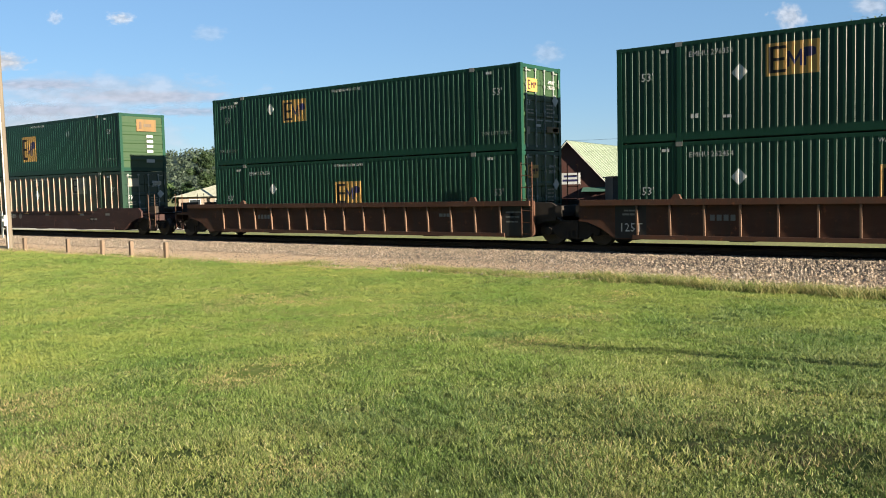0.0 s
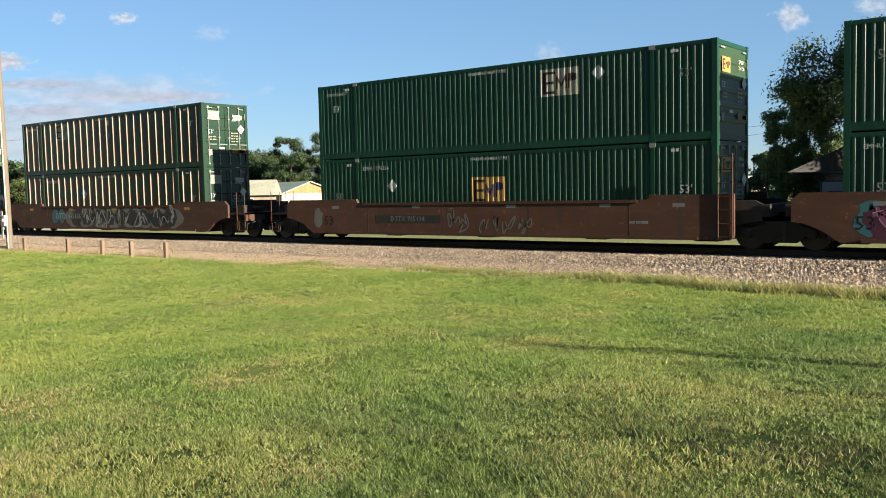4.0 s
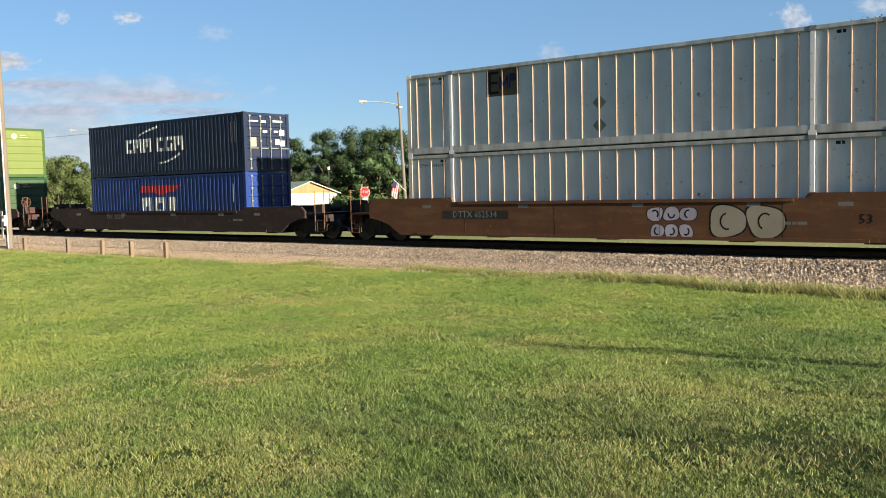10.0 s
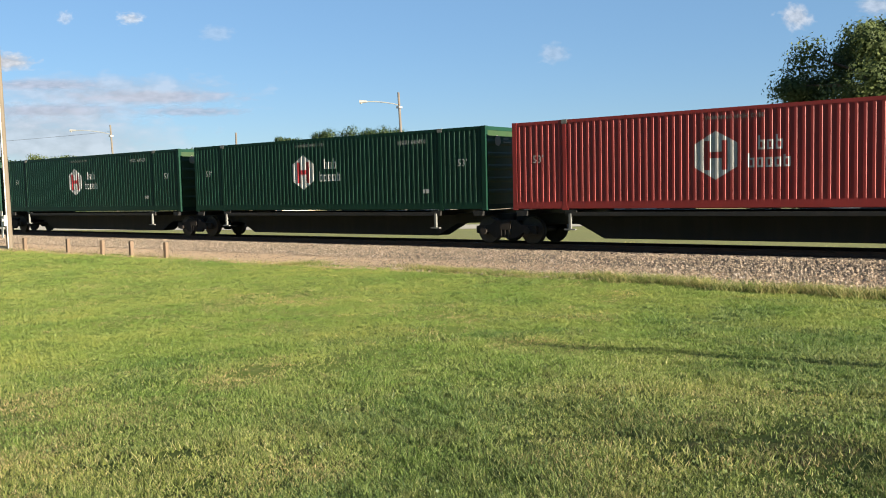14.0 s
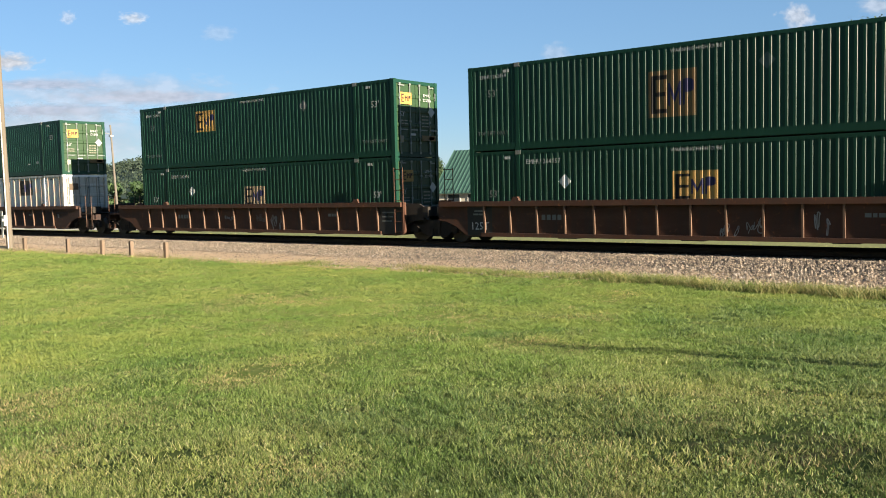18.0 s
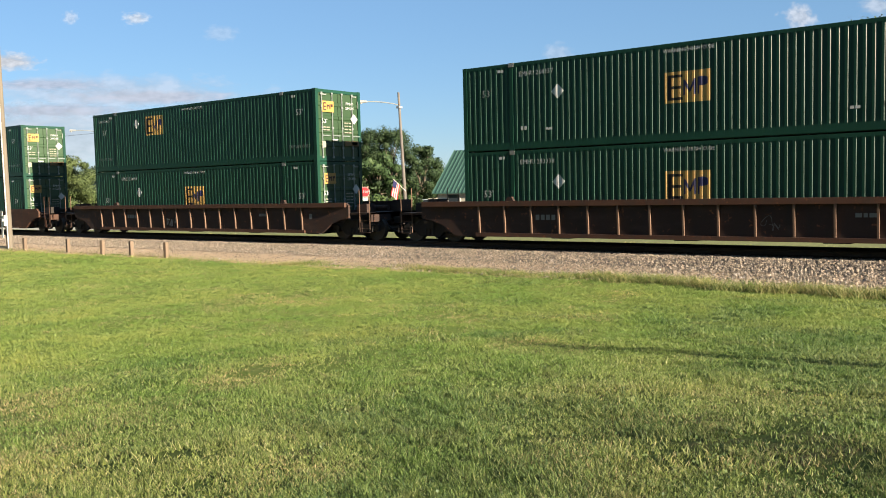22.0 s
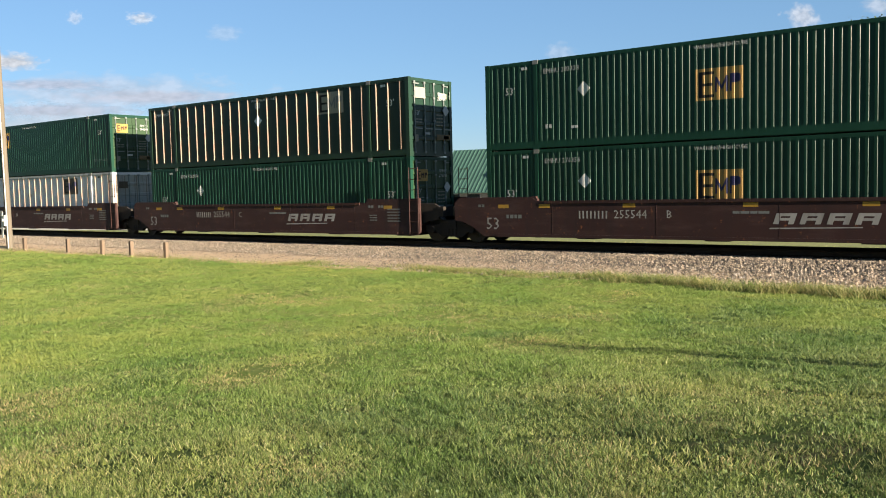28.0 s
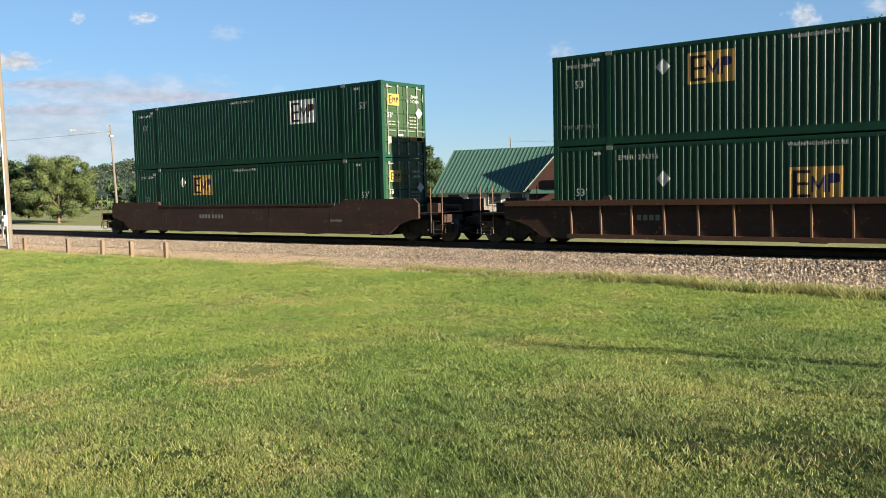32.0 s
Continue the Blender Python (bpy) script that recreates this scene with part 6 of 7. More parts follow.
# ---------------------------------------------------------------- ballast and track


def gravel_material(name, low, high, scale, dirt_foot=False):
    m, nt, p = shader(name)
    geo = nt.nodes.new("ShaderNodeNewGeometry")
    a = ramp(nt, geo.outputs["Random Per Island"], [(0.0, low), (0.5, tuple((q + w) / 2 for q, w in zip(low, high))), (0.9, high), (1.0, (0.40, 0.35, 0.30))])
    n = noise_of(nt, scale, 4.0)
    b = ramp(nt, n, [(0.3, (0.6,) * 3), (0.7, (1.15,) * 3)])
    c = mixed(nt, a, b, 0.8, "MULTIPLY")
    if dirt_foot:
        tc = nt.nodes.new("ShaderNodeTexCoord")
        xyz = nt.nodes.new("ShaderNodeSeparateXYZ")
        nt.links.new(tc.outputs["Object"], xyz.inputs["Vector"])
        foot = node(nt, "ShaderNodeMapRange", **{"From Min": TRACK_Y - 2.8, "From Max": TRACK_Y - 3.2})
        nt.links.new(xyz.outputs["Y"], foot.inputs["Value"])
        c = mixed(nt, c, mixed(nt, (0.35, 0.25, 0.158), b, 0.7, "MULTIPLY"), foot.outputs["Result"])
    nt.links.new(c, p.inputs["Base Color"])
    p.inputs["Roughness"].default_value = 0.85
    bump(nt, p, n, 0.8, 0.03)
    return m


STONE = gravel_material("ballast_stone", (0.066, 0.054, 0.043), (0.372, 0.29, 0.208), 30.0)
BED = gravel_material("ballast_bed", (0.036, 0.029, 0.023), (0.11, 0.09, 0.07), 22.0, True)
TIE = plain("creosoted_sleeper", (0.045, 0.034, 0.027), 0.85, grain=9.0, depth=0.4)
RAIL = painted("rail_steel", (0.060, 0.038, 0.028), 0.6, dirt=(0.02, 0.015, 0.012), dirt_amount=0.6, metal=0.3)

profile = [(-4.25, FLAT - 0.06), (-3.85, FLAT + 0.06), (-1.75, RAIL_Z - 0.22), (1.75, RAIL_Z - 0.22), (3.85, FLAT + 0.06), (4.25, FLAT - 0.06)]
xs = [-400 + 4.0 * i for i in range(151)]
bs = Shape()
bs.v = [(x, TRACK_Y + y, z) for x in xs for y, z in profile]
k = len(profile)
bs.f = [(i * k + j, (i + 1) * k + j, (i + 1) * k + j + 1, i * k + j + 1) for i in range(len(xs) - 1) for j in range(k - 1)]
tagged(new("ballast_bed", raw_mesh("ballast_bed", bs, BED)), "crushed stone ballast bed of the railway", "ballast", kind="structure")


def stones():
    n = 95000
    x = rng.uniform(-66, 3, n)
    off = np.where(rng.uniform(0, 1, n) < 0.05, rng.uniform(-4.75, -4.1, n), rng.uniform(-4.15, -0.85, n))
    away = (off < -3.1) & (rng.uniform(0, 1, n) < np.clip((-14.0 - x) / 12.0, 0, 0.85))
    off = np.where(away, rng.uniform(-3.1, -0.85, n), off)
    z = np.interp(off, [q[0] for q in profile], [q[1] for q in profile]) + 0.005
    z = np.maximum(z, FLAT + 0.005) + rng.uniform(-0.012, 0.03, n)
    size = rng.uniform(0.019, 0.042, n)
    octa = np.array([(1, 0, 0), (0, 1, 0), (-1, 0, 0), (0, -1, 0), (0, 0, 1), (0, 0, -1)], dtype=np.float32)
    pts = octa[None] * size[:, None, None] * rng.uniform(0.55, 1.25, (n, 6, 1))
    t = rng.uniform(0, 6.28, n)
    c, s = np.cos(t)[:, None], np.sin(t)[:, None]
    tilt = rng.uniform(-0.6, 0.6, (n, 1))
    px = pts[:, :, 0] * c - pts[:, :, 1] * s
    py = pts[:, :, 0] * s + pts[:, :, 1] * c
    pz = pts[:, :, 2] + tilt * px
    v = np.stack([px + x[:, None], py + (TRACK_Y + off)[:, None], pz + z[:, None]], 2)
    faces = np.array([(0, 1, 4), (1, 2, 4), (2, 3, 4), (3, 0, 4)])
    me = bpy.data.meshes.new("ballast_stones")
    me.vertices.add(n * 6)
    me.vertices.foreach_set("co", v.astype(np.float32).ravel())
    idx = (faces[None] + (np.arange(n) * 6)[:, None, None]).astype(np.int32).ravel()
    me.loops.add(len(idx))
    me.loops.foreach_set("vertex_index", idx)
    me.polygons.add(len(idx) // 3)
    me.polygons.foreach_set("loop_start", np.arange(0, len(idx), 3, dtype=np.int32))
    me.update(calc_edges=True)
    me.materials.append(STONE)
    return me


tagged(new("ballast_stones", stones()), "loose pale crushed ballast stones beside the track", "ballast", kind="stuff")

track = thing("railway_track", "steel rails on dark wooden sleepers in stone ballast", "railway track", kind="structure", at=pose(0, TRACK_Y, RAIL_Z))
rail_shape = [(-0.07, -0.17), (0.07, -0.17), (0.07, -0.155), (0.012, -0.135), (0.012, -0.05), (0.036, -0.035), (0.036, 0.0), (-0.036, 0.0), (-0.036, -0.035), (-0.012, -0.05), (-0.012, -0.135), (-0.07, -0.155)]
rs = Shape().slab(rail_shape, -200, 400)
rm = rs.mesh("rail", RAIL)
rm.transform(pose(0, 0, 0, 0, 0, 90))
for y in (-0.7525, 0.7525):
    part("rail", rm, RAIL, track, at=pose(0, y, 0))
tie_me = Shape().box(-0.115, 0.115, -1.3, 1.3, -0.36, -0.175).mesh("sleeper", TIE)
plate_me = Shape().box(-0.10, 0.10, -0.18, 0.18, -0.176, -0.165).mesh("tie_plate", RAIL)
for i in range(190):
    tie = part("sleeper", tie_me, TIE, track, at=pose(-80 + i * 0.495, 0.02 * math.sin(i * 1.7), 0.0, 0, 0, 0.8 * math.sin(i * 2.3)))
    if -62 < -80 + i * 0.495 < 0:
        part("tie_plate", plate_me, RAIL, tie, at=pose(0, -0.7525, 0))

# ---------------------------------------------------------------- posts, poles, lamps
WOOD = painted("weathered_timber", (0.10, 0.088, 0.072), 0.85, dirt=(0.08, 0.06, 0.045), dirt_amount=0.7)
POST_WOOD = painted("treated_post_timber", (0.12, 0.086, 0.06), 0.85, dirt=(0.06, 0.04, 0.03), dirt_amount=0.6)
POLE_WOOD = painted("utility_pole_timber", (0.088, 0.075, 0.058), 0.85, dirt=(0.12, 0.09, 0.06), dirt_amount=0.6)
POLE_GREY = painted("silvered_pole_timber", (0.085, 0.075, 0.066), 0.85, dirt=(0.14, 0.12, 0.1), dirt_amount=0.6)
WIRE = plain("wire_black", (0.02, 0.02, 0.02), 0.6)
LAMP_GREY = plain("lamp_aluminium", (0.34, 0.34, 0.33), 0.4, 0.5)

for x, lean in ((-31.78, 0.5), (-34.3, -0.6), (-36.6, 1.2), (-39.5, -0.4), (-43.6, 0.8)):
    p = thing("timber_post", "short square brown timber post at the gravel edge", "post", "row of short posts", at=pose(x, 21.95, ground_z(x, 21.95) - 0.05, 0, lean, 8 * lean))
    s = Shape().box(-0.075, 0.075, -0.075, 0.075, 0, 0.68)
    b = len(s.v)
    s.box(-0.055, 0.055, -0.055, 0.055, 0.68, 0.70)
    part("post", s, POST_WOOD, p)


def pole(name, label, base, top, r0, r1, mat):
    p = thing(name, label, "utility pole", at=pose(*base))
    part("shaft", Shape().rod((0, 0, -0.3), tuple(t - b for t, b in zip(top, base)), r0, r1, sides=12), mat, p)
    return p


left_pole = pole("utility_pole", "weathered wooden utility pole with a white conduit", (-46.0, 22.38, FLAT), (-46.8, 22.70, 9.8), 0.17, 0.12, POLE_WOOD)
cond = Shape().rod((0.16, -0.16, 0.0), (-0.32, 0.02, 7.5), 0.028, sides=6)
part("conduit", cond, DECAL_WHITE, left_pole)
part("meter_box", Shape().box(-0.02, 0.18, -0.32, -0.14, 1.2, 1.75).rod((0.08, -0.4, 1.5), (0.08, -0.3, 1.5), 0.09, sides=12), LAMP_GREY, left_pole)
part("marker_plate", Shape().box(-0.2, -0.02, -0.30, -0.28, 0.6, 2.0), DECAL_WHITE, left_pole)

pole("utility_pole", "tall wooden utility pole beside the lawn", (24.2, 9.05, ground_z(24.2, 9.05)), (24.3, 9.05, 8.05), 0.15, 0.11, POLE_WOOD)


def street_lamp(base, top, arm, pole_mat):
    p = thing("street_lamp", "tall timber pole with a curved aluminium lamp arm", "street lamp", "street lamps", at=pose(*base))
    d = Vector(top) - Vector(base)
    part("shaft", Shape().rod((0, 0, -0.5), tuple(d), 0.17, 0.10, sides=10), pole_mat, p)
    a = Vector(arm) - Vector(base)
    root = d * 0.90
    s = Shape()
    prev = root
    for k in range(1, 9):
        t = k / 8
        q = root.lerp(a, t)
        q.z = root.z + (a.z - root.z) * (1 - (1 - t) ** 2.2)
        s.rod(prev, q, 0.045, sides=6)
        prev = q
    part("arm", s, LAMP_GREY, p)
    head = Shape()
    u = (a - root)
    u.z = 0
    u.normalize()
    head.rod(a - u * 0.25, a + u * 0.45, 0.10, 0.16, sides=10)
    head.rod(a + u * 0.3, a + u * 0.3 - Vector((0, 0, 0.22)), 0.15, 0.07, sides=10)
    part("lamp_head", head, LAMP_GREY, p)
    bracket = Shape().box(root.x - 0.2, root.x + 0.2, root.y - 0.2, root.y + 0.2, root.z - 0.3, root.z - 0.1)
    part("bracket", bracket, LAMP_GREY, p)
    return p


street_lamp((-51.6, 61.0, FLAT), (-52.58, 61.45, 10.41), (-54.99, 59.51, 9.66), POLE_GREY)
street_lamp((-101.2, 63.1, FLAT), (-102.37, 63.34, 10.61), (-106.0, 60.44, 10.07), WOOD)
for base, top in (((-123, 130, FLAT), (-124.5, 130.5, 11.5)), ((-77.5, 118, FLAT), (-78.0, 118.2, 9.5)), ((-84.9, 69.0, FLAT), (-84.9, 69.1, 8.9))):
    pole("utility_pole", "grey wooden utility pole among distant trees", base, top, 0.16, 0.10, POLE_GREY)

SIGN_RED = plain("sign_red", (0.36, 0.012, 0.016), 0.4)
stop = thing("stop_sign", "red octagonal stop sign on a steel post", "road sign", at=pose(-49.96, 53.8, FLAT, 0, 0, 42))
part("post", Shape().box(-0.03, 0.03, -0.03, 0.03, 0, 2.9), GALV, stop)
octo = [(0.41 * math.cos(radians(22.5 + 45 * k)), 2.48 + 0.41 * math.sin(radians(22.5 + 45 * k))) for k in range(8)]
part("border", Shape().slab([(x * 1.06, 2.48 + (z - 2.48) * 1.06) for x, z in octo], -0.045, -0.035), DECAL_WHITE, stop)
plate = part("plate", Shape().slab(octo, -0.052, -0.046), SIGN_RED, stop)
write("STOP", 0.20, DECAL_WHITE, plate, pose(0, -0.058, 2.48))
part("plate", Shape().box(-0.22, 0.22, -0.05, -0.04, 1.75, 2.02), DECAL_WHITE, stop)

# ---------------------------------------------------------------- roads and buildings beyond the railway
ASPHALT = plain("worn_asphalt", (0.25, 0.235, 0.195), 0.9, grain=14.0, depth=0.3)


def strip(name, pts, label, mat, lift):
    s = Shape()
    s.v = [(x, y, ground_z(x, y) + lift) for x, y in pts]
    s.f = [tuple(range(len(pts)))]
    return tagged(new(name, raw_mesh(name, s, mat)), label, "road", kind="structure")


strip("road", [(-400, 36.4), (-68, 36.4), (-50, 40.5), (-34, 45.0), (-27, 50.0), (-21, 60.0), (-29, 60.0), (-36, 51.0), (-48, 46.8), (-70, 43.0), (-400, 43.0)], "pale worn asphalt road beyond the railway", ASPHALT, 0.02)
strip("road_side", [(-58.0, 46.0), (-48.5, 46.0), (-58.5, 110.0), (-68, 110.0)], "side street of worn asphalt", ASPHALT, 0.024)
strip("yard", [(-29, 60.0), (6, 60.0), (6, 69.0), (-29, 69.0)], "paved yard before the workshop", ASPHALT, 0.024)

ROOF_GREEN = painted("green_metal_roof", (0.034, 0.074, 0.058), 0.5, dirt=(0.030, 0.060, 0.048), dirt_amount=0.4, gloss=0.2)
# same green roof, sunlight put into its colour; also serves the pale cottage
ROOF_LIGHT = painted("pale_sunlit_green_roof", (0.185, 0.222, 0.165), 0.45, dirt=(0.15, 0.175, 0.13), dirt_amount=0.4)
BRICK = painted("dark_red_brick", (0.050, 0.020, 0.016), 0.85, dirt=(0.03, 0.025, 0.02), dirt_amount=0.5)
TRIM = painted("white_trim_paint", (0.40, 0.385, 0.35), 0.6)
CREAM = painted("cream_siding", (0.36, 0.325, 0.26), 0.7)
STUCCO = painted("tan_painted_block", (0.19, 0.155, 0.125), 0.8)
DARK_SIDING = painted("dark_gable_siding", (0.018, 0.018, 0.019), 0.7)
TERRACOTTA = painted("orange_gable", (0.30, 0.125, 0.055), 0.8)
ROOF_PALE = painted("pale_house_roof", (0.21, 0.215, 0.17), 0.6)
SHINGLE = painted("brown_shingle", (0.17, 0.10, 0.07), 0.85)
DARK_METAL = painted("dark_corrugated_metal", (0.020, 0.018, 0.017), 0.6)
GLASS = plain("dark_window_glass", (0.02, 0.025, 0.03), 0.08)
DOOR_GREY = plain("garage_door_grey", (0.13, 0.145, 0.16), 0.6)


def gable_house(name, label, centre, heading, long, wide, eave, ridge, wall, roof, gable, over=0.5, seam=0.0, roof2=None):
    """A house with a straight gable roof; the ridge runs along its own x axis. Returns the empty."""
    x, y = centre
    h = thing(name, label, "house", at=pose(x, y, FLAT, 0, 0, heading))
    a, b = long / 2, wide / 2
    body = Shape().box(-a, a, -b, b, -0.2, eave)
    part("wall", body, wall, h)
    for s in (-1, 1):
        g = Shape()
        g.v = [(s * a - 0.1 * (s > 0), -b, eave), (s * a - 0.1 * (s > 0), b, eave), (s * a - 0.1 * (s > 0), 0, ridge), (s * a + 0.1 * (s < 0), -b, eave), (s * a + 0.1 * (s < 0), b, eave), (s * a + 0.1 * (s < 0), 0, ridge)]
        g.f = [(0, 1, 2), (5, 4, 3), (0, 3, 4, 1), (1, 4, 5, 2), (2, 5, 3, 0)]
        part("gable", g, gable, h)
    rise = (ridge - eave) / b
    for s in (-1, 1):
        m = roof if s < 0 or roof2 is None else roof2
        r = Shape()
        ye, ze = s * (b + over), eave - over * rise
        r.v = [(-a - over, 0, ridge + 0.02), (a + over, 0, ridge + 0.02), (a + over, ye, ze + 0.02), (-a - over, ye, ze + 0.02)]
        r.v += [(p, q, t + 0.10) for p, q, t in r.v]
        r.f = [(0, 1, 2, 3), (7, 6, 5, 4), (0, 4, 5, 1), (1, 5, 6, 2), (2, 6, 7, 3), (3, 7, 4, 0)]
        slope = part("roof", r, m, h)
        if seam:
            n = int((long + 2 * over) / seam)
            rib = Shape()
            d = Vector((0, ye, ze - ridge)).normalized()
            up = Vector((0, -d.z * s, abs(d.y)))
            for p in (Vector((0, 0, ridge + 0.12)), Vector((0, ye, ze + 0.12))):
                for q in (-0.03, 0.03):
                    rib.v += [(q, p.y, p.z), (q, p.y + up.y * 0.06, p.z + 0.06)]
            rib.f = [(0, 1, 5, 4), (2, 6, 7, 3), (1, 3, 7, 5), (4, 5, 7, 6), (0, 2, 3, 1)]
            rib_me = rib.mesh("seam", m)
            for i in range(n + 1):
                part("seam", rib_me, m, slope, at=pose(-a - over + 0.03 + i * (long + 2 * over - 0.06) / n, 0, 0))
    for s in (-1, 1):
        for q in (-1, 1):
            f = Shape().rod((s * (a + over), 0, ridge + 0.04), (s * (a + over), q * (b + over), eave - over * rise + 0.04), 0.05, sides=4)
            part("fascia", f, TRIM if wall is not STUCCO else DARK_SIDING, h)
    return h


def opening(parent, name, x0, x1, y, z0, z1, mat, frame_mat):
    w = part(name, Shape().box(x0, x1, y - 0.03, y + 0.03, z0, z1), mat, parent)
    s = Shape()
    for a, b, c, d in ((x0 - 0.08, x0, z0, z1), (x1, x1 + 0.08, z0, z1), (x0 - 0.08, x1 + 0.08, z1, z1 + 0.09), (x0 - 0.08, x1 + 0.08, z0 - 0.08, z0)):
        s.box(a, b, y - 0.06, y + 0.04, c, d)
    part("window_frame" if "window" in name else "door_frame", s, frame_mat, w)
    return w


# steep-roofed restaurant: a brick gable with sunlight painted into one slope, and a lower wing with a green roof
gable = gable_house("restaurant", "brick restaurant with a steep green metal roof, pale on its sunlit slope", (-50.1, 95.8), 100.4, 24.4, 9.2, 2.5, 7.3, BRICK, ROOF_LIGHT, BRICK, 0.45, 0.6, ROOF_GREEN)
for x0, x1, z in ((-4.5, -1.6, 2.3), (1.2, 4.3, 2.2)):
    s = Shape()
    s.v = [(-12.2, x0, z), (-12.2, x1, z), (-12.8, x1, z - 0.4), (-12.8, x0, z - 0.4), (-12.2, x0, z + 0.08), (-12.2, x1, z + 0.08), (-12.8, x1, z - 0.32), (-12.8, x0, z - 0.32)]
    s.f = [(0, 1, 2, 3), (7, 6, 5, 4), (0, 4, 5, 1), (1, 5, 6, 2), (2, 6, 7, 3), (3, 7, 4, 0)]
    part("awning", s, ROOF_GREEN, gable)
wing = gable_house("restaurant_wing", "long low wing with a dark green metal roof", (-58.2, 88.2), 10.0, 14.0, 11.0, 2.4, 7.1, CREAM, ROOF_GREEN, BRICK, 0.5, 0.5)
for x0 in (-5.6, -3.0, -0.4, 2.2, 4.6):
    opening(wing, "window", x0, x0 + 1.5, -5.53, 0.7, 1.9, GLASS, TRIM)
sign = thing("restaurant_sign", "white sign board on the brick gable", "sign", at=pose(-47.3, 83.2, FLAT, 0, 0, 10.4))
part("board", Shape().box(-1.05, 1.05, -0.06, 0.06, 2.75, 3.95), DECAL_WHITE, sign)
for z, x0, x1, m in ((3.5, -0.7, 0.7, DECAL_BLUE), (3.05, -0.85, 0.85, DECAL_BLUE)):
    part("lettering_bar", Shape().box(x0, x1, -0.075, -0.062, z, z + 0.22), m, sign)

# workshop with lettering
shop = gable_house("workshop", "low workshop with dark gable and tan block wall", (-13.0, 75.6), 90.0 + 38.0, 12.0, 11.5, 3.2, 5.7, STUCCO, DARK_SIDING, DARK_SIDING, 0.5)


shop_front = thing("workshop_front", "dark gable front with white letters, garage door and glazed door", "shop front", at=pose(-15.6, 70.35, FLAT, 0, 0, 38))
part("gable_board", Shape().slab([(-5.6, 3.2), (6.2, 3.2), (0.3, 5.75)], -0.12, -0.02), DARK_SIDING, shop_front)
write("SPECIAL DETAIL", 0.28, DECAL_WHITE, shop_front, pose(0.05, -0.16, 3.66))
bars(shop_front, -0.16, -1.2, 3.28, 0.17, (0.16, 0.16, 0.16), DECAL_WHITE)
opening(shop_front, "garage_door", -3.0, -0.9, -0.08, 0.0, 2.45, DOOR_GREY, DARK_SIDING)
opening(shop_front, "door", 0.05, 1.05, -0.08, 0.0, 2.45, GLASS, DARK_SIDING)
opening(shop_front, "vent_window", -0.25, 0.55, -0.16, 4.1, 4.75, DARK_SIDING, SHINGLE)
part("notice", Shape().box(0.4, 0.7, -0.14, -0.12, 1.2, 1.75), DECAL_WHITE, shop_front)

for o in list(shop_front.children):
    m = shop.matrix_basis.inverted() @ shop_front.matrix_basis @ o.matrix_basis
    o.parent = shop
    o.matrix_basis = m
bpy.data.objects.remove(shop_front)

# long dark shed, a white roof behind it, houses
shed = thing("metal_shed", "long dark corrugated metal shed", "shed", at=pose(-36.2, 79.8, FLAT, 0, 0, 38))
part("wall", Shape().box(-4.0, 4.0, 0, 4, 0, 3.3), DARK_METAL, shed)
panel = Shape().box(-0.22, 0.22, -0.03, 0.0, 1.6, 3.2).mesh("panel", DARK_METAL)
for i in range(15):
    part("panel", panel, DARK_METAL, shed, at=pose(-3.7 + i * 0.53, 0, 0))
part("roof", Shape().box(-4.2, 4.2, -0.2, 4.2, 3.3, 3.42), DARK_METAL, shed)
gable_house("white_house", "small house with a bright white metal roof", (-34.6, 94.2), 38.0, 5.4, 6.0, 2.0, 3.1, CREAM, TRIM, CREAM, 0.4)
gable_house("cottage", "white cottage with an orange gable and pale green roof", (-95.6, 87.4), -17.5, 12.0, 8.4, 2.4, 3.95, CREAM, ROOF_LIGHT, TERRACOTTA, 0.45)
gable_house("brown_house", "small house with a brown shingle roof", (-93.8, 118.6), 20.0, 6.5, 6.0, 1.7, 3.4, CREAM, SHINGLE, CREAM, 0.5)
hip = thing("pale_house", "pale low house with a light hipped roof far off", "house", at=pose(-91.4, 72.8, FLAT, 0, 0, 37.8))
part("wall", Shape().box(-5.6, 5.6, -2.7, 2.7, -0.2, 2.35), STUCCO, hip)
hs = Shape()
hs.v = [(-6.3, -3.3, 2.3), (6.3, -3.3, 2.3), (6.3, 3.3, 2.3), (-6.3, 3.3, 2.3), (0.4, 0.0, 4.25), (6.3, 0.0, 4.25)]
hs.f = [(0, 1, 5, 4), (2, 3, 4, 5), (3, 0, 4), (1, 2, 5), (0, 3, 2, 1)]
part("roof", hs, ROOF_PALE, hip)
for x in (-4.2, -1.0, 2.4):
    opening(hip, "window", x, x + 1.3, -2.72, 0.8, 1.9, GLASS, TRIM)

# flag on its short pole, low lamps
flag = thing("flag", "striped red, white and blue flag on a slanted staff", "flag", at=pose(-51.55, 60.9, 0.9, 0, 0, 40))
part("staff", Shape().rod((0, 0, 0.6), (-1.1, -0.2, 1.7), 0.03, sides=6), TRIM, flag)
for i in range(7):
    t0, t1 = i / 7, (i + 1) / 7
    s = Shape()
    n = 6
    for side in (t0, t1):
        for j in range(n + 1):
            q = j / n
            s.v.append((-1.05 + 0.55 * side - 0.28 * q, -0.2 + 0.06 * math.sin(4 * q + 2 * side), 1.62 - 0.5 * side - 1.35 * q))
    s.f = [(j, j + 1, n + 2 + j, n + 1 + j) for j in range(n)]
    part("stripe", raw_mesh("stripe", s, SIGN_RED if i % 2 == 0 else TRIM), TRIM, flag)
part("canton", Shape().quad((-1.05, -0.24, 1.62), (-0.75, -0.24, 1.35), (-0.87, -0.26, 0.82), (-1.17, -0.26, 1.08)), DECAL_BLUE, flag)


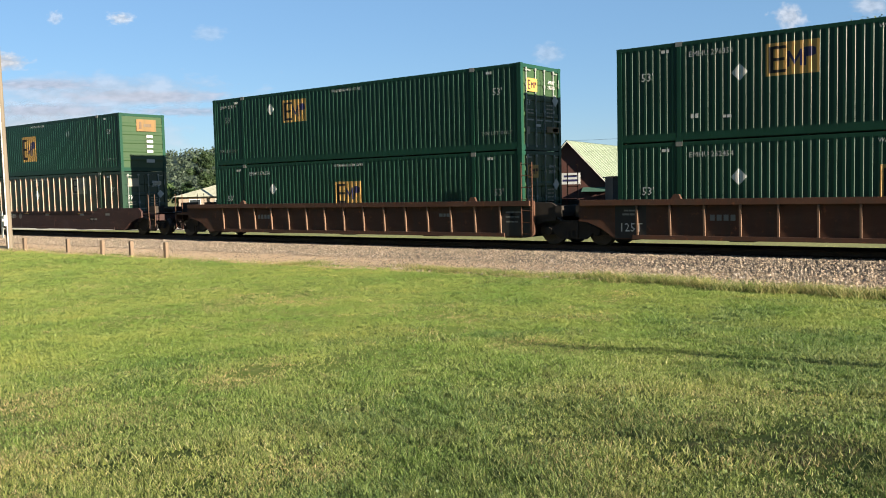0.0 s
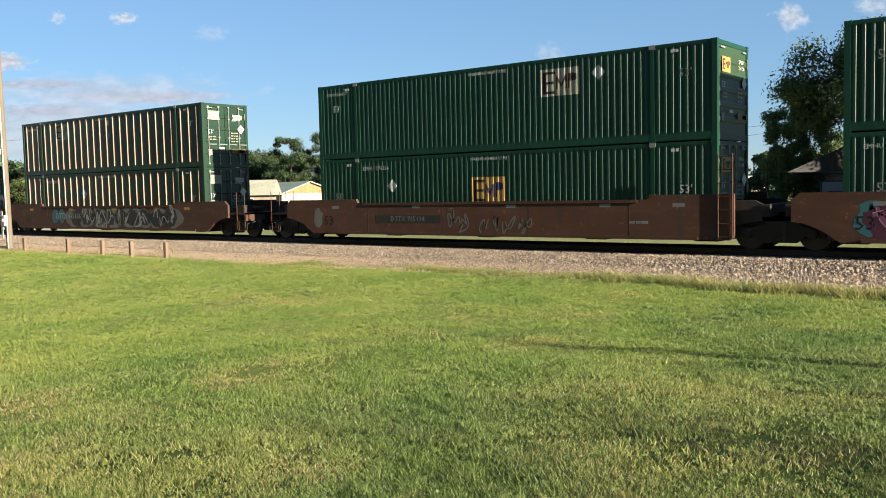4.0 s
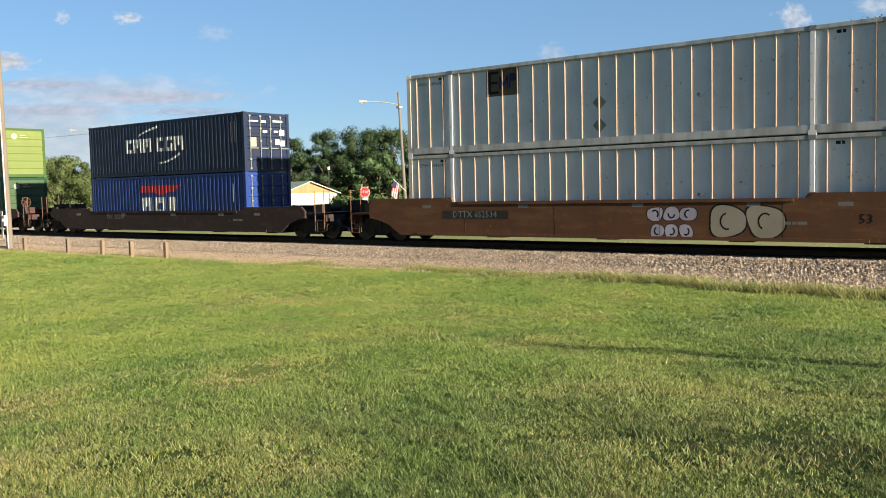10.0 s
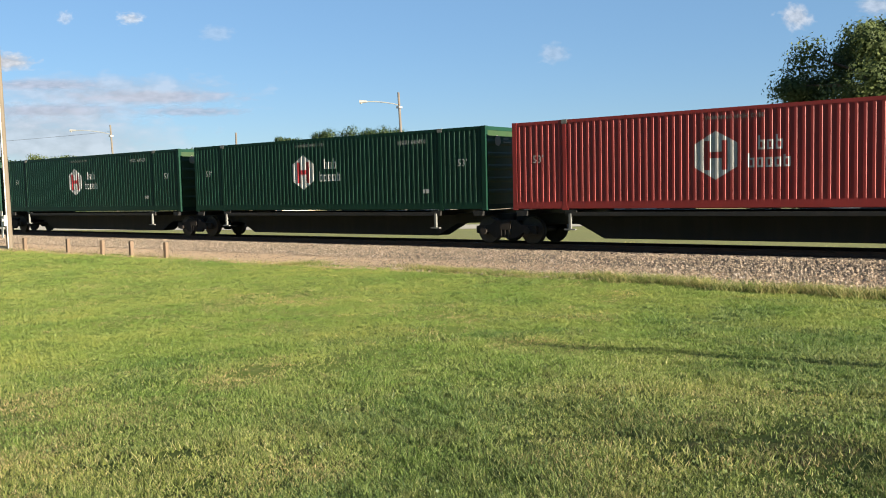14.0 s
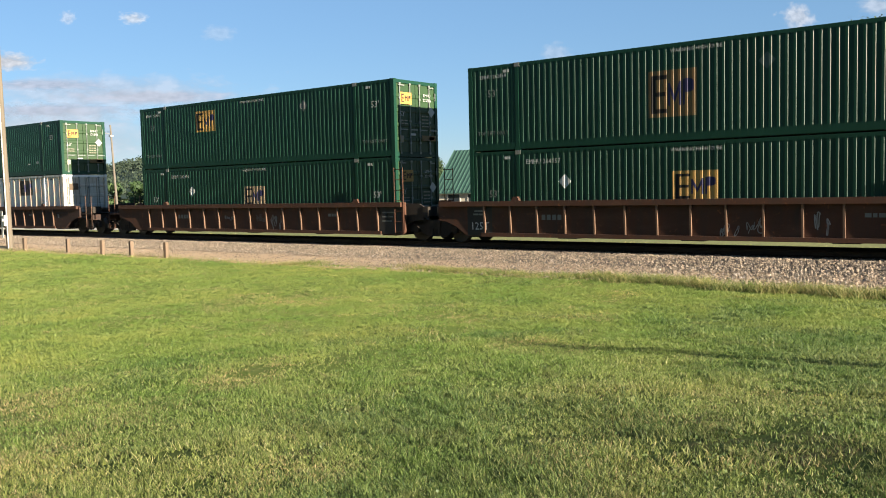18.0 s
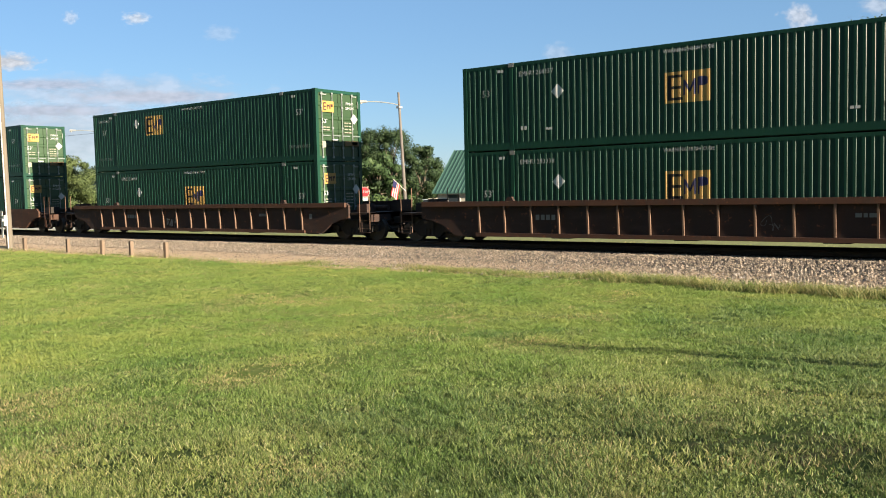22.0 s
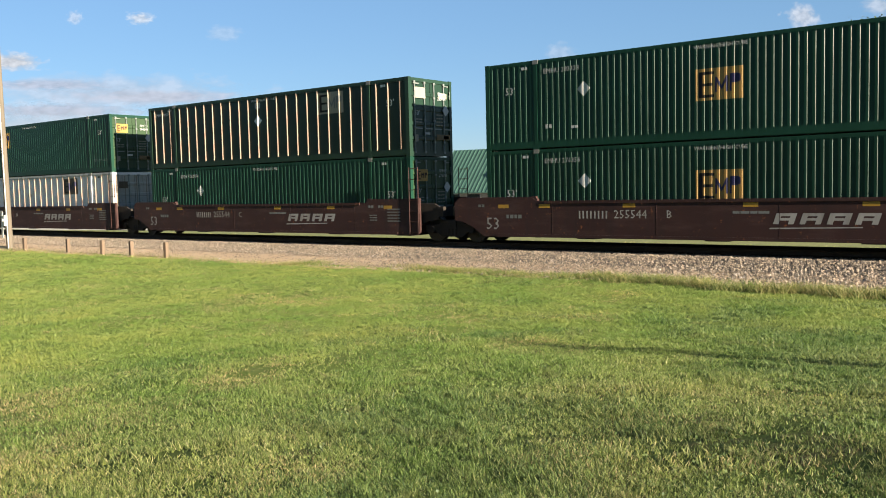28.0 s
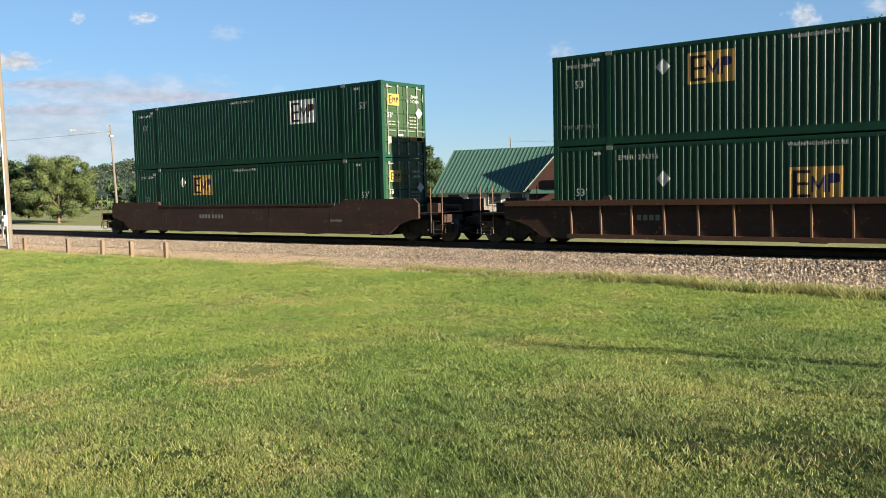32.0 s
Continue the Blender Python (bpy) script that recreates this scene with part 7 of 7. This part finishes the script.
def yard_lamp(x, y, h):
    p = thing("yard_lamp", "thin dark post with a white globe lamp", "lamp", at=pose(x, y, FLAT))
    part("post", Shape().rod((0, 0, 0), (0, 0, h), 0.05, 0.04, sides=8), DARK_METAL, p)
    part("globe", Shape().rod((0, 0, h), (0, 0, h + 0.32), 0.12, 0.17, sides=10), TRIM, p)


yard_lamp(-70.4, 70.0, 5.0)

for x, y, h in ((-68.0, 72.6, 3.0), (-67.4, 72.9, 3.0)):
    p = thing("timber_gate_post", "tall square brown timber post by the street", "post", "gate posts", at=pose(x, y, FLAT))
    part("post", Shape().box(-0.14, 0.14, -0.14, 0.14, -0.2, h), POST_WOOD, p)
    part("cap", Shape().box(-0.17, 0.17, -0.17, 0.17, h, h + 0.06), POST_WOOD, p)
yard_fence = thing("yard_fence", "low wire fence with steel posts beside the workshop", "fence", at=pose(-22.4, 66.6, FLAT, 0, 0, 38))
for k in range(5):
    part("post", Shape().rod((-1.9 * k + 3.6, 0, -0.1), (-1.9 * k + 3.6, 0, 1.9), 0.035, sides=6), DARK_METAL, yard_fence)
for z in (0.9, 1.8):
    part("rail", Shape().rod((-4.0, 0, z), (3.6, 0, z), 0.025, sides=6), DARK_METAL, yard_fence)

# ---------------------------------------------------------------- parked cars
CAR_WHITE = plain("car_white", (0.34, 0.35, 0.37), 0.25)
CAR_SILVER = plain("car_silver", (0.35, 0.36, 0.38), 0.25, 0.6)
TYRE = plain("tyre_rubber", (0.02, 0.02, 0.02), 0.8)
TAIL_RED = plain("tail_lamp_red", (0.35, 0.01, 0.01), 0.3)


def parked_car(x, y, heading, mat, label, tall=1.0):
    c = thing("parked_car", label, "car", "parked cars", at=pose(x, y, FLAT + 0.03, 0, 0, heading))
    lower = [(-2.2, 0.35), (-2.25, 0.75), (-1.95, 0.98), (1.1, 1.0), (2.1, 0.82), (2.25, 0.55), (2.2, 0.3)]
    part("body", Shape().slab(lower, -0.88, 0.88), mat, c)
    roof = [(-1.85, 0.97), (-1.55, 1.42 * tall), (0.25, 1.46 * tall), (1.15, 0.99)]
    part("cabin", Shape().slab(roof, -0.74, 0.74), mat, c)
    part("side_glass", Shape().slab([(-1.65, 1.0), (-1.42, 1.36 * tall), (0.2, 1.40 * tall), (0.95, 1.01)], -0.752, 0.752), GLASS, c)
    rear = Shape()
    rear.v = [(-1.88, -0.62, 1.02), (-1.88, 0.62, 1.02), (-1.60, 0.56, 1.39 * tall), (-1.60, -0.56, 1.39 * tall)]
    rear.f = [(0, 1, 2, 3)]
    part("rear_window", raw_mesh("rear_window", rear, GLASS), GLASS, c)
    for s in (-1, 1):
        part("tail_lamp", Shape().box(-2.27, -2.2, s * 0.7 - 0.14, s * 0.7 + 0.14, 0.68, 0.86), TAIL_RED, c)
        for wx in (-1.35, 1.4):
            w = part("wheel", Shape().rod((wx, s * 0.72, 0.31), (wx, s * 0.9, 0.31), 0.31, sides=16), TYRE, c)
            part("rim", Shape().rod((wx, s * 0.88, 0.31), (wx, s * 0.91, 0.31), 0.19, sides=10), GALV, w)


parked_car(-15.9, 66.4, 108, CAR_WHITE, "white estate car parked before the workshop", 1.2)
parked_car(-12.6, 67.6, 110, CAR_SILVER, "silver hatchback parked before the workshop")
parked_car(-33.4, 71.0, 38, CAR_WHITE, "white car parked before the metal shed")
parked_car(-60.5, 76.0, 15, CAR_WHITE, "white car parked by a low hedge")

# ---------------------------------------------------------------- wires


def wire(a, b, sag, r=0.02):
    a, b = Vector(a), Vector(b)
    s = Shape()
    n = 14
    prev = a
    for i in range(1, n + 1):
        t = i / n
        q = a.lerp(b, t) - Vector((0, 0, 4 * sag * t * (1 - t)))
        s.rod(prev, q, r, sides=4)
        prev = q
    ob = new("overhead_wire", s.mesh("overhead_wire", WIRE))
    tagged(ob, "thin black overhead wire across the sky", "wire", "overhead wires")


wire((-77.8, 118.0, 8.9), (-8.0, 84.0, 8.4), 1.2)
wire((-102.3, 63.3, 9.8), (-160, 40.0, 9.0), 0.5)
wire((-47.0, 84.0, 5.2), (-14.0, 70.0, 6.2), 0.4, 0.012)

# ---------------------------------------------------------------- trees
BARK = plain("tree_bark", (0.10, 0.075, 0.055), 0.9, grain=8.0, depth=0.6)


def leaf_material(name, dark, light):
    m, nt, p = shader(name)
    geo = nt.nodes.new("ShaderNodeNewGeometry")
    a = ramp(nt, geo.outputs["Random Per Island"], [(0.0, dark), (0.6, tuple((q + w) / 2 for q, w in zip(dark, light))), (1.0, light)])
    n = noise_of(nt, 0.5, 3.0)
    b = ramp(nt, n, [(0.35, (0.7, 0.75, 0.7)), (0.65, (1.15, 1.1, 1.0))])
    c = mixed(nt, a, b, 1.0, "MULTIPLY")
    nt.links.new(c, p.inputs["Base Color"])
    p.inputs["Roughness"].default_value = 0.6
    p.inputs["Specular IOR Level"].default_value = 0.2
    tr = nt.nodes.new("ShaderNodeBsdfTranslucent")
    nt.links.new(c, tr.inputs["Color"])
    mx = node(nt, "ShaderNodeMixShader", Fac=0.3)
    nt.links.new(p.outputs["BSDF"], mx.inputs[1])
    nt.links.new(tr.outputs["BSDF"], mx.inputs[2])
    nt.links.new(mx.outputs["Shader"], nt.nodes["Material Output"].inputs["Surface"])
    return m


LEAF = leaf_material("leaf_green", (0.030, 0.058, 0.024), (0.064, 0.100, 0.040))
LEAF_DARK = leaf_material("leaf_dark_green", (0.018, 0.037, 0.016), (0.040, 0.062, 0.026))
LEAF_PARK = leaf_material("leaf_olive_green", (0.050, 0.072, 0.026), (0.088, 0.112, 0.042))
LEAF_LIGHT = leaf_material("leaf_light_green", (0.044, 0.076, 0.026), (0.098, 0.136, 0.050))


def leaves(gen, centres, radii, n, size, droop=0.0):
    """Leaf clumps scattered in the outer parts of many small masses."""
    k = gen.integers(0, len(centres), n)
    d = gen.normal(0, 1, (n, 3))
    d /= np.linalg.norm(d, axis=1, keepdims=True)
    r = gen.uniform(0.1, 1.0, n) ** 0.5 * gen.uniform(0.8, 1.07, n)
    c = centres[k] + d * radii[k] * r[:, None]
    c[:, 2] -= droop * gen.uniform(0, 1, n) ** 2
    a = np.cross(d + gen.normal(0, 0.45, (n, 3)), gen.normal(0, 1, (n, 3)))
    a /= np.linalg.norm(a, axis=1, keepdims=True)
    b = np.cross(a, d)
    b /= np.linalg.norm(b, axis=1, keepdims=True) + 1e-6
    s = size * gen.uniform(0.6, 1.4, (n, 1))
    return np.stack([c - a * s, c + b * s * 0.55, c + a * s, c - b * s * 0.55], 1)


def tree(name, label, x, y, high, spread, seed, n, size, mat, trunk=0.25, low=0.25, masses=26, droop=0.0, squash=0.8):
    gen = np.random.default_rng(seed)
    t = thing(name, label, "tree", at=pose(x, y, FLAT))
    centres, radii = [], []
    for i in range(masses):
        ang, q = gen.uniform(0, 6.283), math.sqrt(gen.uniform(0, 1))
        z = low * high + (high - low * high) * gen.uniform(0.08, 0.92)
        shape = math.sin(math.pi * min(1.0, max(0.12, (z / high - low) / (1 - low) * 0.88 + 0.12))) ** 0.6
        centres.append((q * spread * shape * math.cos(ang), q * spread * shape * math.sin(ang), z))
        rr = gen.uniform(0.12, 0.30) * (spread + high * 0.4) * 0.6
        radii.append((rr, rr, rr * squash))
    centres, radii = np.array(centres), np.array(radii)
    wood = Shape()
    fork = Vector((0.05 * high * gen.uniform(-1, 1), 0.05 * high * gen.uniform(-1, 1), high * max(0.2, low + 0.08)))
    wood.rod((0, 0, -0.3), fork, trunk, trunk * 0.72, sides=9)
    part("trunk", wood, BARK, t)
    limbs = Shape()
    for c in centres[:: max(1, masses // 14)]:
        m = fork.lerp(Vector(c), 0.5) + Vector((0, 0, 0.06 * high))
        limbs.rod(fork, m, trunk * 0.42, trunk * 0.26, sides=6)
        limbs.rod(m, c, trunk * 0.26, trunk * 0.07, sides=5)
    part("branching", limbs, BARK, t)
    part("crown", tri_mesh("crown", leaves(gen, centres, radii, n, size, droop), mat, 4), mat, t)
    return t


tree("shade_tree", "large full-leaved shade tree beside the workshop", -12.7, 68.4, 14.0, 7.6, 11, 100000, 0.125, LEAF_PARK, 0.5, 0.44, 90, droop=0.8)
tree("shade_tree", "tall leafy tree with drooping branches beside the workshop", -20.9, 76.4, 9.0, 2.7, 12, 30000, 0.10, LEAF_LIGHT, 0.35, 0.08, 60, droop=1.2)
tree("small_tree", "slender dark tree beside a larger one", -21.9, 71.5, 8.8, 1.4, 13, 11000, 0.12, LEAF_LIGHT, 0.18, 0.05, 30, droop=0.6)
tree("small_tree", "low spreading tree with loose branches", -24.0, 74.6, 5.2, 2.4, 26, 12000, 0.10, LEAF, 0.14, 0.05, 30, droop=0.6)
tree("small_tree", "rounded bushy tree behind the shed", -50.2, 120.4, 8.1, 4.4, 14, 14000, 0.15, LEAF_DARK, 0.2, 0.15, 18)
tree("small_tree", "low spreading tree behind the shed", -38.1, 124.6, 7.4, 4.2, 15, 5000, 0.24, LEAF, 0.2, 0.1, 18)
tree("small_tree", "low bushy tree behind the white roof", -32.3, 115.4, 6.0, 4.0, 16, 4500, 0.22, LEAF_LIGHT, 0.2, 0.1, 16)
tree("park_tree", "round green park tree with a short trunk", -87.0, 47.5, 7.3, 4.3, 17, 60000, 0.085, LEAF_PARK, 0.22, 0.06, 90)
tree("street_tree", "dense green tree behind the cottage", -104.5, 95.7, 11.6, 4.6, 18, 26000, 0.12, LEAF_DARK, 0.28, 0.06, 55)
tree("street_tree", "dense green tree behind the cottage", -100.2, 99.0, 12.2, 4.6, 27, 26000, 0.12, LEAF_DARK, 0.28, 0.06, 55)
tree("street_tree", "dense green tree behind the stop sign", -92.4, 105.0, 12.6, 5.0, 28, 26000, 0.12, LEAF_DARK, 0.28, 0.06, 55)
tree("street_tree", "dense green tree behind the stop sign", -96.0, 102.3, 13.0, 5.0, 19, 26000, 0.12, LEAF_DARK, 0.28, 0.05, 55)
tree("street_tree", "leafy tree behind the tall lamp pole", -88.3, 108.1, 9.6, 4.4, 54, 20000, 0.15, LEAF_DARK, 0.28, 0.05, 50)
for x, y, h, k in ((-122.6, 94.2, 9.9, 51), (-118.4, 97.4, 10.2, 52)):
    tree("street_tree", "dense green tree behind the pale house", x, y, h, 4.2, k, 20000, 0.13, LEAF_DARK, 0.28, 0.05, 50)
tree("street_tree", "broad tree behind the pale house", -93.0, 103.0, 9.0, 6.0, 21, 9000, 0.26, LEAF, 0.28, 0.05, 55)
tree("street_tree", "broad tree behind the pale house", -107.0, 112.0, 9.8, 7.0, 22, 9000, 0.28, LEAF_DARK, 0.28, 0.05, 55)
tree("street_tree", "broad tree behind the cottage", -118.0, 104.0, 8.6, 6.0, 23, 8000, 0.26, LEAF, 0.28, 0.05, 50)
tree("street_tree", "green tree behind the restaurant wing", -71.5, 112.0, 7.2, 4.0, 24, 16000, 0.14, LEAF_PARK, 0.22, 0.1, 20)
tree("street_tree", "green tree at the edge of the park", -96.0, 46.0, 6.8, 4.4, 25, 18000, 0.17, LEAF_DARK, 0.22, 0.06, 60)
# out of view: added only to keep the sun off the workshop
for x, y, h, k in ((1.0, 68.0, 9.5, 41),):
    tree("yard_tree", "tall unseen leafy tree added to shade the workshop", x, y, h, 6.6, k, 26000, 0.26, LEAF_DARK, 0.35, 0.1, 50)
# two sparse trees out of view, added so their crowns dim the grass
tree("lawn_tree", "tall unseen tree beside the lawn, added to shade the grass", 72.0, 1.6, 21.0, 4.2, 31, 420, 0.36, LEAF, 0.3, 0.55, 60)
tree("lawn_tree", "tall unseen tree beside the lawn, added to shade the grass", 84.0, -1.6, 24.0, 4.6, 32, 300, 0.36, LEAF, 0.3, 0.6, 60)

gen = np.random.default_rng(77)
for k in range(9):
    x, y = -70 + 3.1 * k * 0.55 + gen.uniform(-0.6, 0.6), 70.0 - 0.25 * k + gen.uniform(-1, 1)
    b = thing("hedge_bush", "low round garden bush", "bush", "garden bushes", at=pose(x, y, FLAT))
    cs = np.column_stack([gen.uniform(-0.7, 0.7, 5), gen.uniform(-0.7, 0.7, 5), gen.uniform(0.5, 1.6, 5)])
    part("foliage", tri_mesh("foliage", leaves(gen, cs, np.full((5, 3), 0.75), 900, 0.13), LEAF_LIGHT, 4), LEAF_LIGHT, b)


def woods(name, label, mat, n, size, spots):
    """A far belt of trees as one mass of leaf clumps."""
    out = []
    for (xa, ya), (xb, yb), count, high, deep in spots:
        c = []
        for i in range(count):
            t = (i + gen.uniform(-0.3, 0.3)) / count
            h = high * gen.uniform(0.65, 1.05)
            for z in (0.25, 0.55, 0.8):
                c.append((xa + (xb - xa) * t + gen.uniform(-deep, deep) * 0.3, ya + (yb - ya) * t + gen.uniform(-deep, deep), FLAT + h * z, h * (0.36 if z < 0.7 else 0.25)))
        c = np.array(c)
        out.append(leaves(gen, c[:, :3], np.repeat(c[:, 3:], 3, 1), int(n * count), size))
    ob = new(name, tri_mesh(name, np.concatenate(out), mat, 4))
    return tagged(ob, label, "trees", kind="stuff")


# last two belts, unseen behind the camera, are added to cut sky light
woods("far_woods", "belts of green trees behind the town, and unseen ones behind the camera", LEAF_DARK, 500, 0.42,
      [((-110, 118), (-60, 150), 16, 9.0, 5.0), ((-60, 150), (40, 150), 24, 8.0, 5.0), ((-260, 60), (-185, 80), 16, 6.0, 6.0), ((-80, -15), (40, -15), 40, 22.0, 3.0), ((-150, -34), (-80, -15), 20, 18.0, 4.0)])

woods("town_trees", "low belt of leafy trees and shrubs behind the park", LEAF, 500, 0.34, [((-190, 75), (-110, 118), 34, 5.2, 4.0)])

# distance haze is put into the hill's muted leaf colour
HILL = leaf_material("hazy_wooded_hill", (0.030, 0.047, 0.036), (0.060, 0.080, 0.056))
hs = Shape()
hxs = [-1300 + 25 * i for i in range(60)]
hys = [330 + 25 * j for j in range(16)]


def hill_z(x, y):
    h = 44 * math.exp(-((x + 600) / 120) ** 2 - ((y - 470) / 90) ** 2) + 36 * math.exp(-((x + 765) / 150) ** 2 - ((y - 470) / 90) ** 2) + 20 * math.exp(-((x + 420) / 200) ** 2 - ((y - 540) / 100) ** 2)
    return FLAT - 1.0 + 0.62 * h


hs.v = [(x, y, hill_z(x, y)) for y in hys for x in hxs]
hn = len(hxs)
hs.f = [(j * hn + i, j * hn + i + 1, (j + 1) * hn + i + 1, (j + 1) * hn + i) for j in range(len(hys) - 1) for i in range(hn - 1)]
tagged(new("hill", raw_mesh("hill", hs, HILL)), "wooded green hill far behind the town", "hill", kind="structure")
hp = []
for k in range(2600):
    x, y = gen.uniform(-1000, -330), gen.uniform(345, 520)
    if hill_z(x, y) > 0.5:
        hp.append((x, y, hill_z(x, y) + 2.0))
hp = np.array(hp)
hv = leaves(gen, hp, np.full((len(hp), 3), 4.0), 34000, 1.1)
tagged(new("hill_woods", tri_mesh("hill_woods", hv, HILL, 4)), "dense woods covering the far hill", "trees", kind="stuff")

# ---------------------------------------------------------------- clouds
DRIFTING = []


def cloud_material(name, seed, thick, warm, stretch):
    m, nt, p = shader(name)
    tc = nt.nodes.new("ShaderNodeTexCoord")
    mp = nt.nodes.new("ShaderNodeMapping")
    mp.inputs["Location"].default_value = (seed, 0, 0)
    mp.inputs["Scale"].default_value = (stretch, 1.6, 1.6)
    nt.links.new(tc.outputs["Object"], mp.inputs["Vector"])
    n = node(nt, "ShaderNodeTexNoise", Scale=1.3, Detail=7.0, Roughness=0.55)
    nt.links.new(mp.outputs["Vector"], n.inputs["Vector"])
    grad = nt.nodes.new("ShaderNodeTexGradient")
    grad.gradient_type = "SPHERICAL"
    nt.links.new(tc.outputs["Object"], grad.inputs["Vector"])
    add = nt.nodes.new("ShaderNodeMath")
    add.operation = "MULTIPLY_ADD"
    nt.links.new(grad.outputs["Fac"], add.inputs[0])
    add.inputs[1].default_value = 0.75
    nt.links.new(n.outputs["Fac"], add.inputs[2])
    a = ramp(nt, add.outputs["Value"], [(0.60, (0, 0, 0)), (1.12, (thick,) * 3)])
    em = node(nt, "ShaderNodeEmission", Strength=0.19)
    tone = ramp(nt, n.outputs["Fac"], [(0.40, tuple(0.80 * w for w in warm)), (0.62, tuple(1.12 * w for w in warm))])
    nt.links.new(tone, em.inputs["Color"])
    tr = nt.nodes.new("ShaderNodeBsdfTransparent")
    mx = nt.nodes.new("ShaderNodeMixShader")
    nt.links.new(a, mx.inputs[0])
    nt.links.new(tr.outputs["BSDF"], mx.inputs[1])
    nt.links.new(em.outputs["Emission"], mx.inputs[2])
    nt.links.new(mx.outputs["Shader"], nt.nodes["Material Output"].inputs["Surface"])
    return m


RIGHT = Vector((0.7896, 0.6132, -0.0231))
UPWARD = Vector((-0.0238, 0.0682, 0.9974))


def cloud(px, py, half_w, half_h, roll, thick, warm, seed, drift):
    """A far cloud sheet; its place is given by the slopes of the line of sight to the right and up."""
    far = 3000.0
    here = EYE + (AIM + RIGHT * px + UPWARD * py) * far
    there = here + RIGHT * (drift * far)
    s = Shape().quad((-1, 0, -1), (1, 0, -1), (1, 0, 1), (-1, 0, 1))
    me = raw_mesh("cloud", s, cloud_material("cloud_vapour", seed, thick, warm, min(5.5, max(1.6, 0.75 * half_w / half_h))))
    me.transform(pose(0, 0, 0, 0, -roll, 0) @ Matrix.Diagonal((1, 1, 1, 1)))
    turn = Matrix((RIGHT, AIM, UPWARD)).transposed().to_4x4()
    ob = new("cloud", me)
    ob.scale = (half_w * far, 1.0, half_h * far)
    tagged(ob, "thin white cloud in a blue sky", "cloud", "clouds", "structure")
    ob.matrix_basis = Matrix.Translation(here) @ turn @ Matrix.Diagonal((half_w * far, 1.0, half_h * far, 1.0))
    DRIFTING.append((ob, Matrix.Translation(here) @ turn, Matrix.Translation(there) @ turn))


F = 1563.06
for x, y, w, h, roll, thick, warm, seed, d in ((1398, 30, 36, 30, 35, 0.6, (0.84, 0.84, 0.88), 3.1, 26), (214, 33, 30, 14, 0, 0.7, (0.80, 0.84, 0.90), 7.7, 40), (97, 32, 18, 16, 0, 0.45, (0.80, 0.84, 0.92), 9.2, 40),
                                              (170, 165, 330, 44, 0, 0.55, (0.66, 0.70, 0.80), 12.4, 20), (60, 205, 260, 30, 0, 0.5, (0.66, 0.70, 0.80), 33.4, 20), (250, 172, 210, 17, -2, 0.85, (0.52, 0.57, 0.71), 41.0, 20), (80, 196, 170, 16, 0, 0.8, (0.52, 0.57, 0.71), 44.0, 20), (330, 198, 130, 11, 0, 0.7, (0.52, 0.58, 0.72), 47.0, 20), (60, 150, 150, 13, 0, 0.7, (0.56, 0.60, 0.73), 50.0, 20), (0, 110, 66, 22, 0, 0.9, (0.75, 0.76, 0.80), 15.2, 26), (970, 95, 36, 24, 0, 0.3, (0.75, 0.78, 0.86), 18.0, 25),
                                              (1545, 10, 50, 24, 0, 0.5, (0.80, 0.82, 0.88), 21.0, 22), (60, 250, 340, 70, 0, 0.7, (0.66, 0.70, 0.78), 24.0, 10), (370, 60, 40, 20, 0, 0.25, (0.75, 0.8, 0.88), 27.0, 30)):
    cloud((x - 784) / F, (441 - y) / F, w / F, h / F, roll, thick, warm, seed, d / F)

motions()
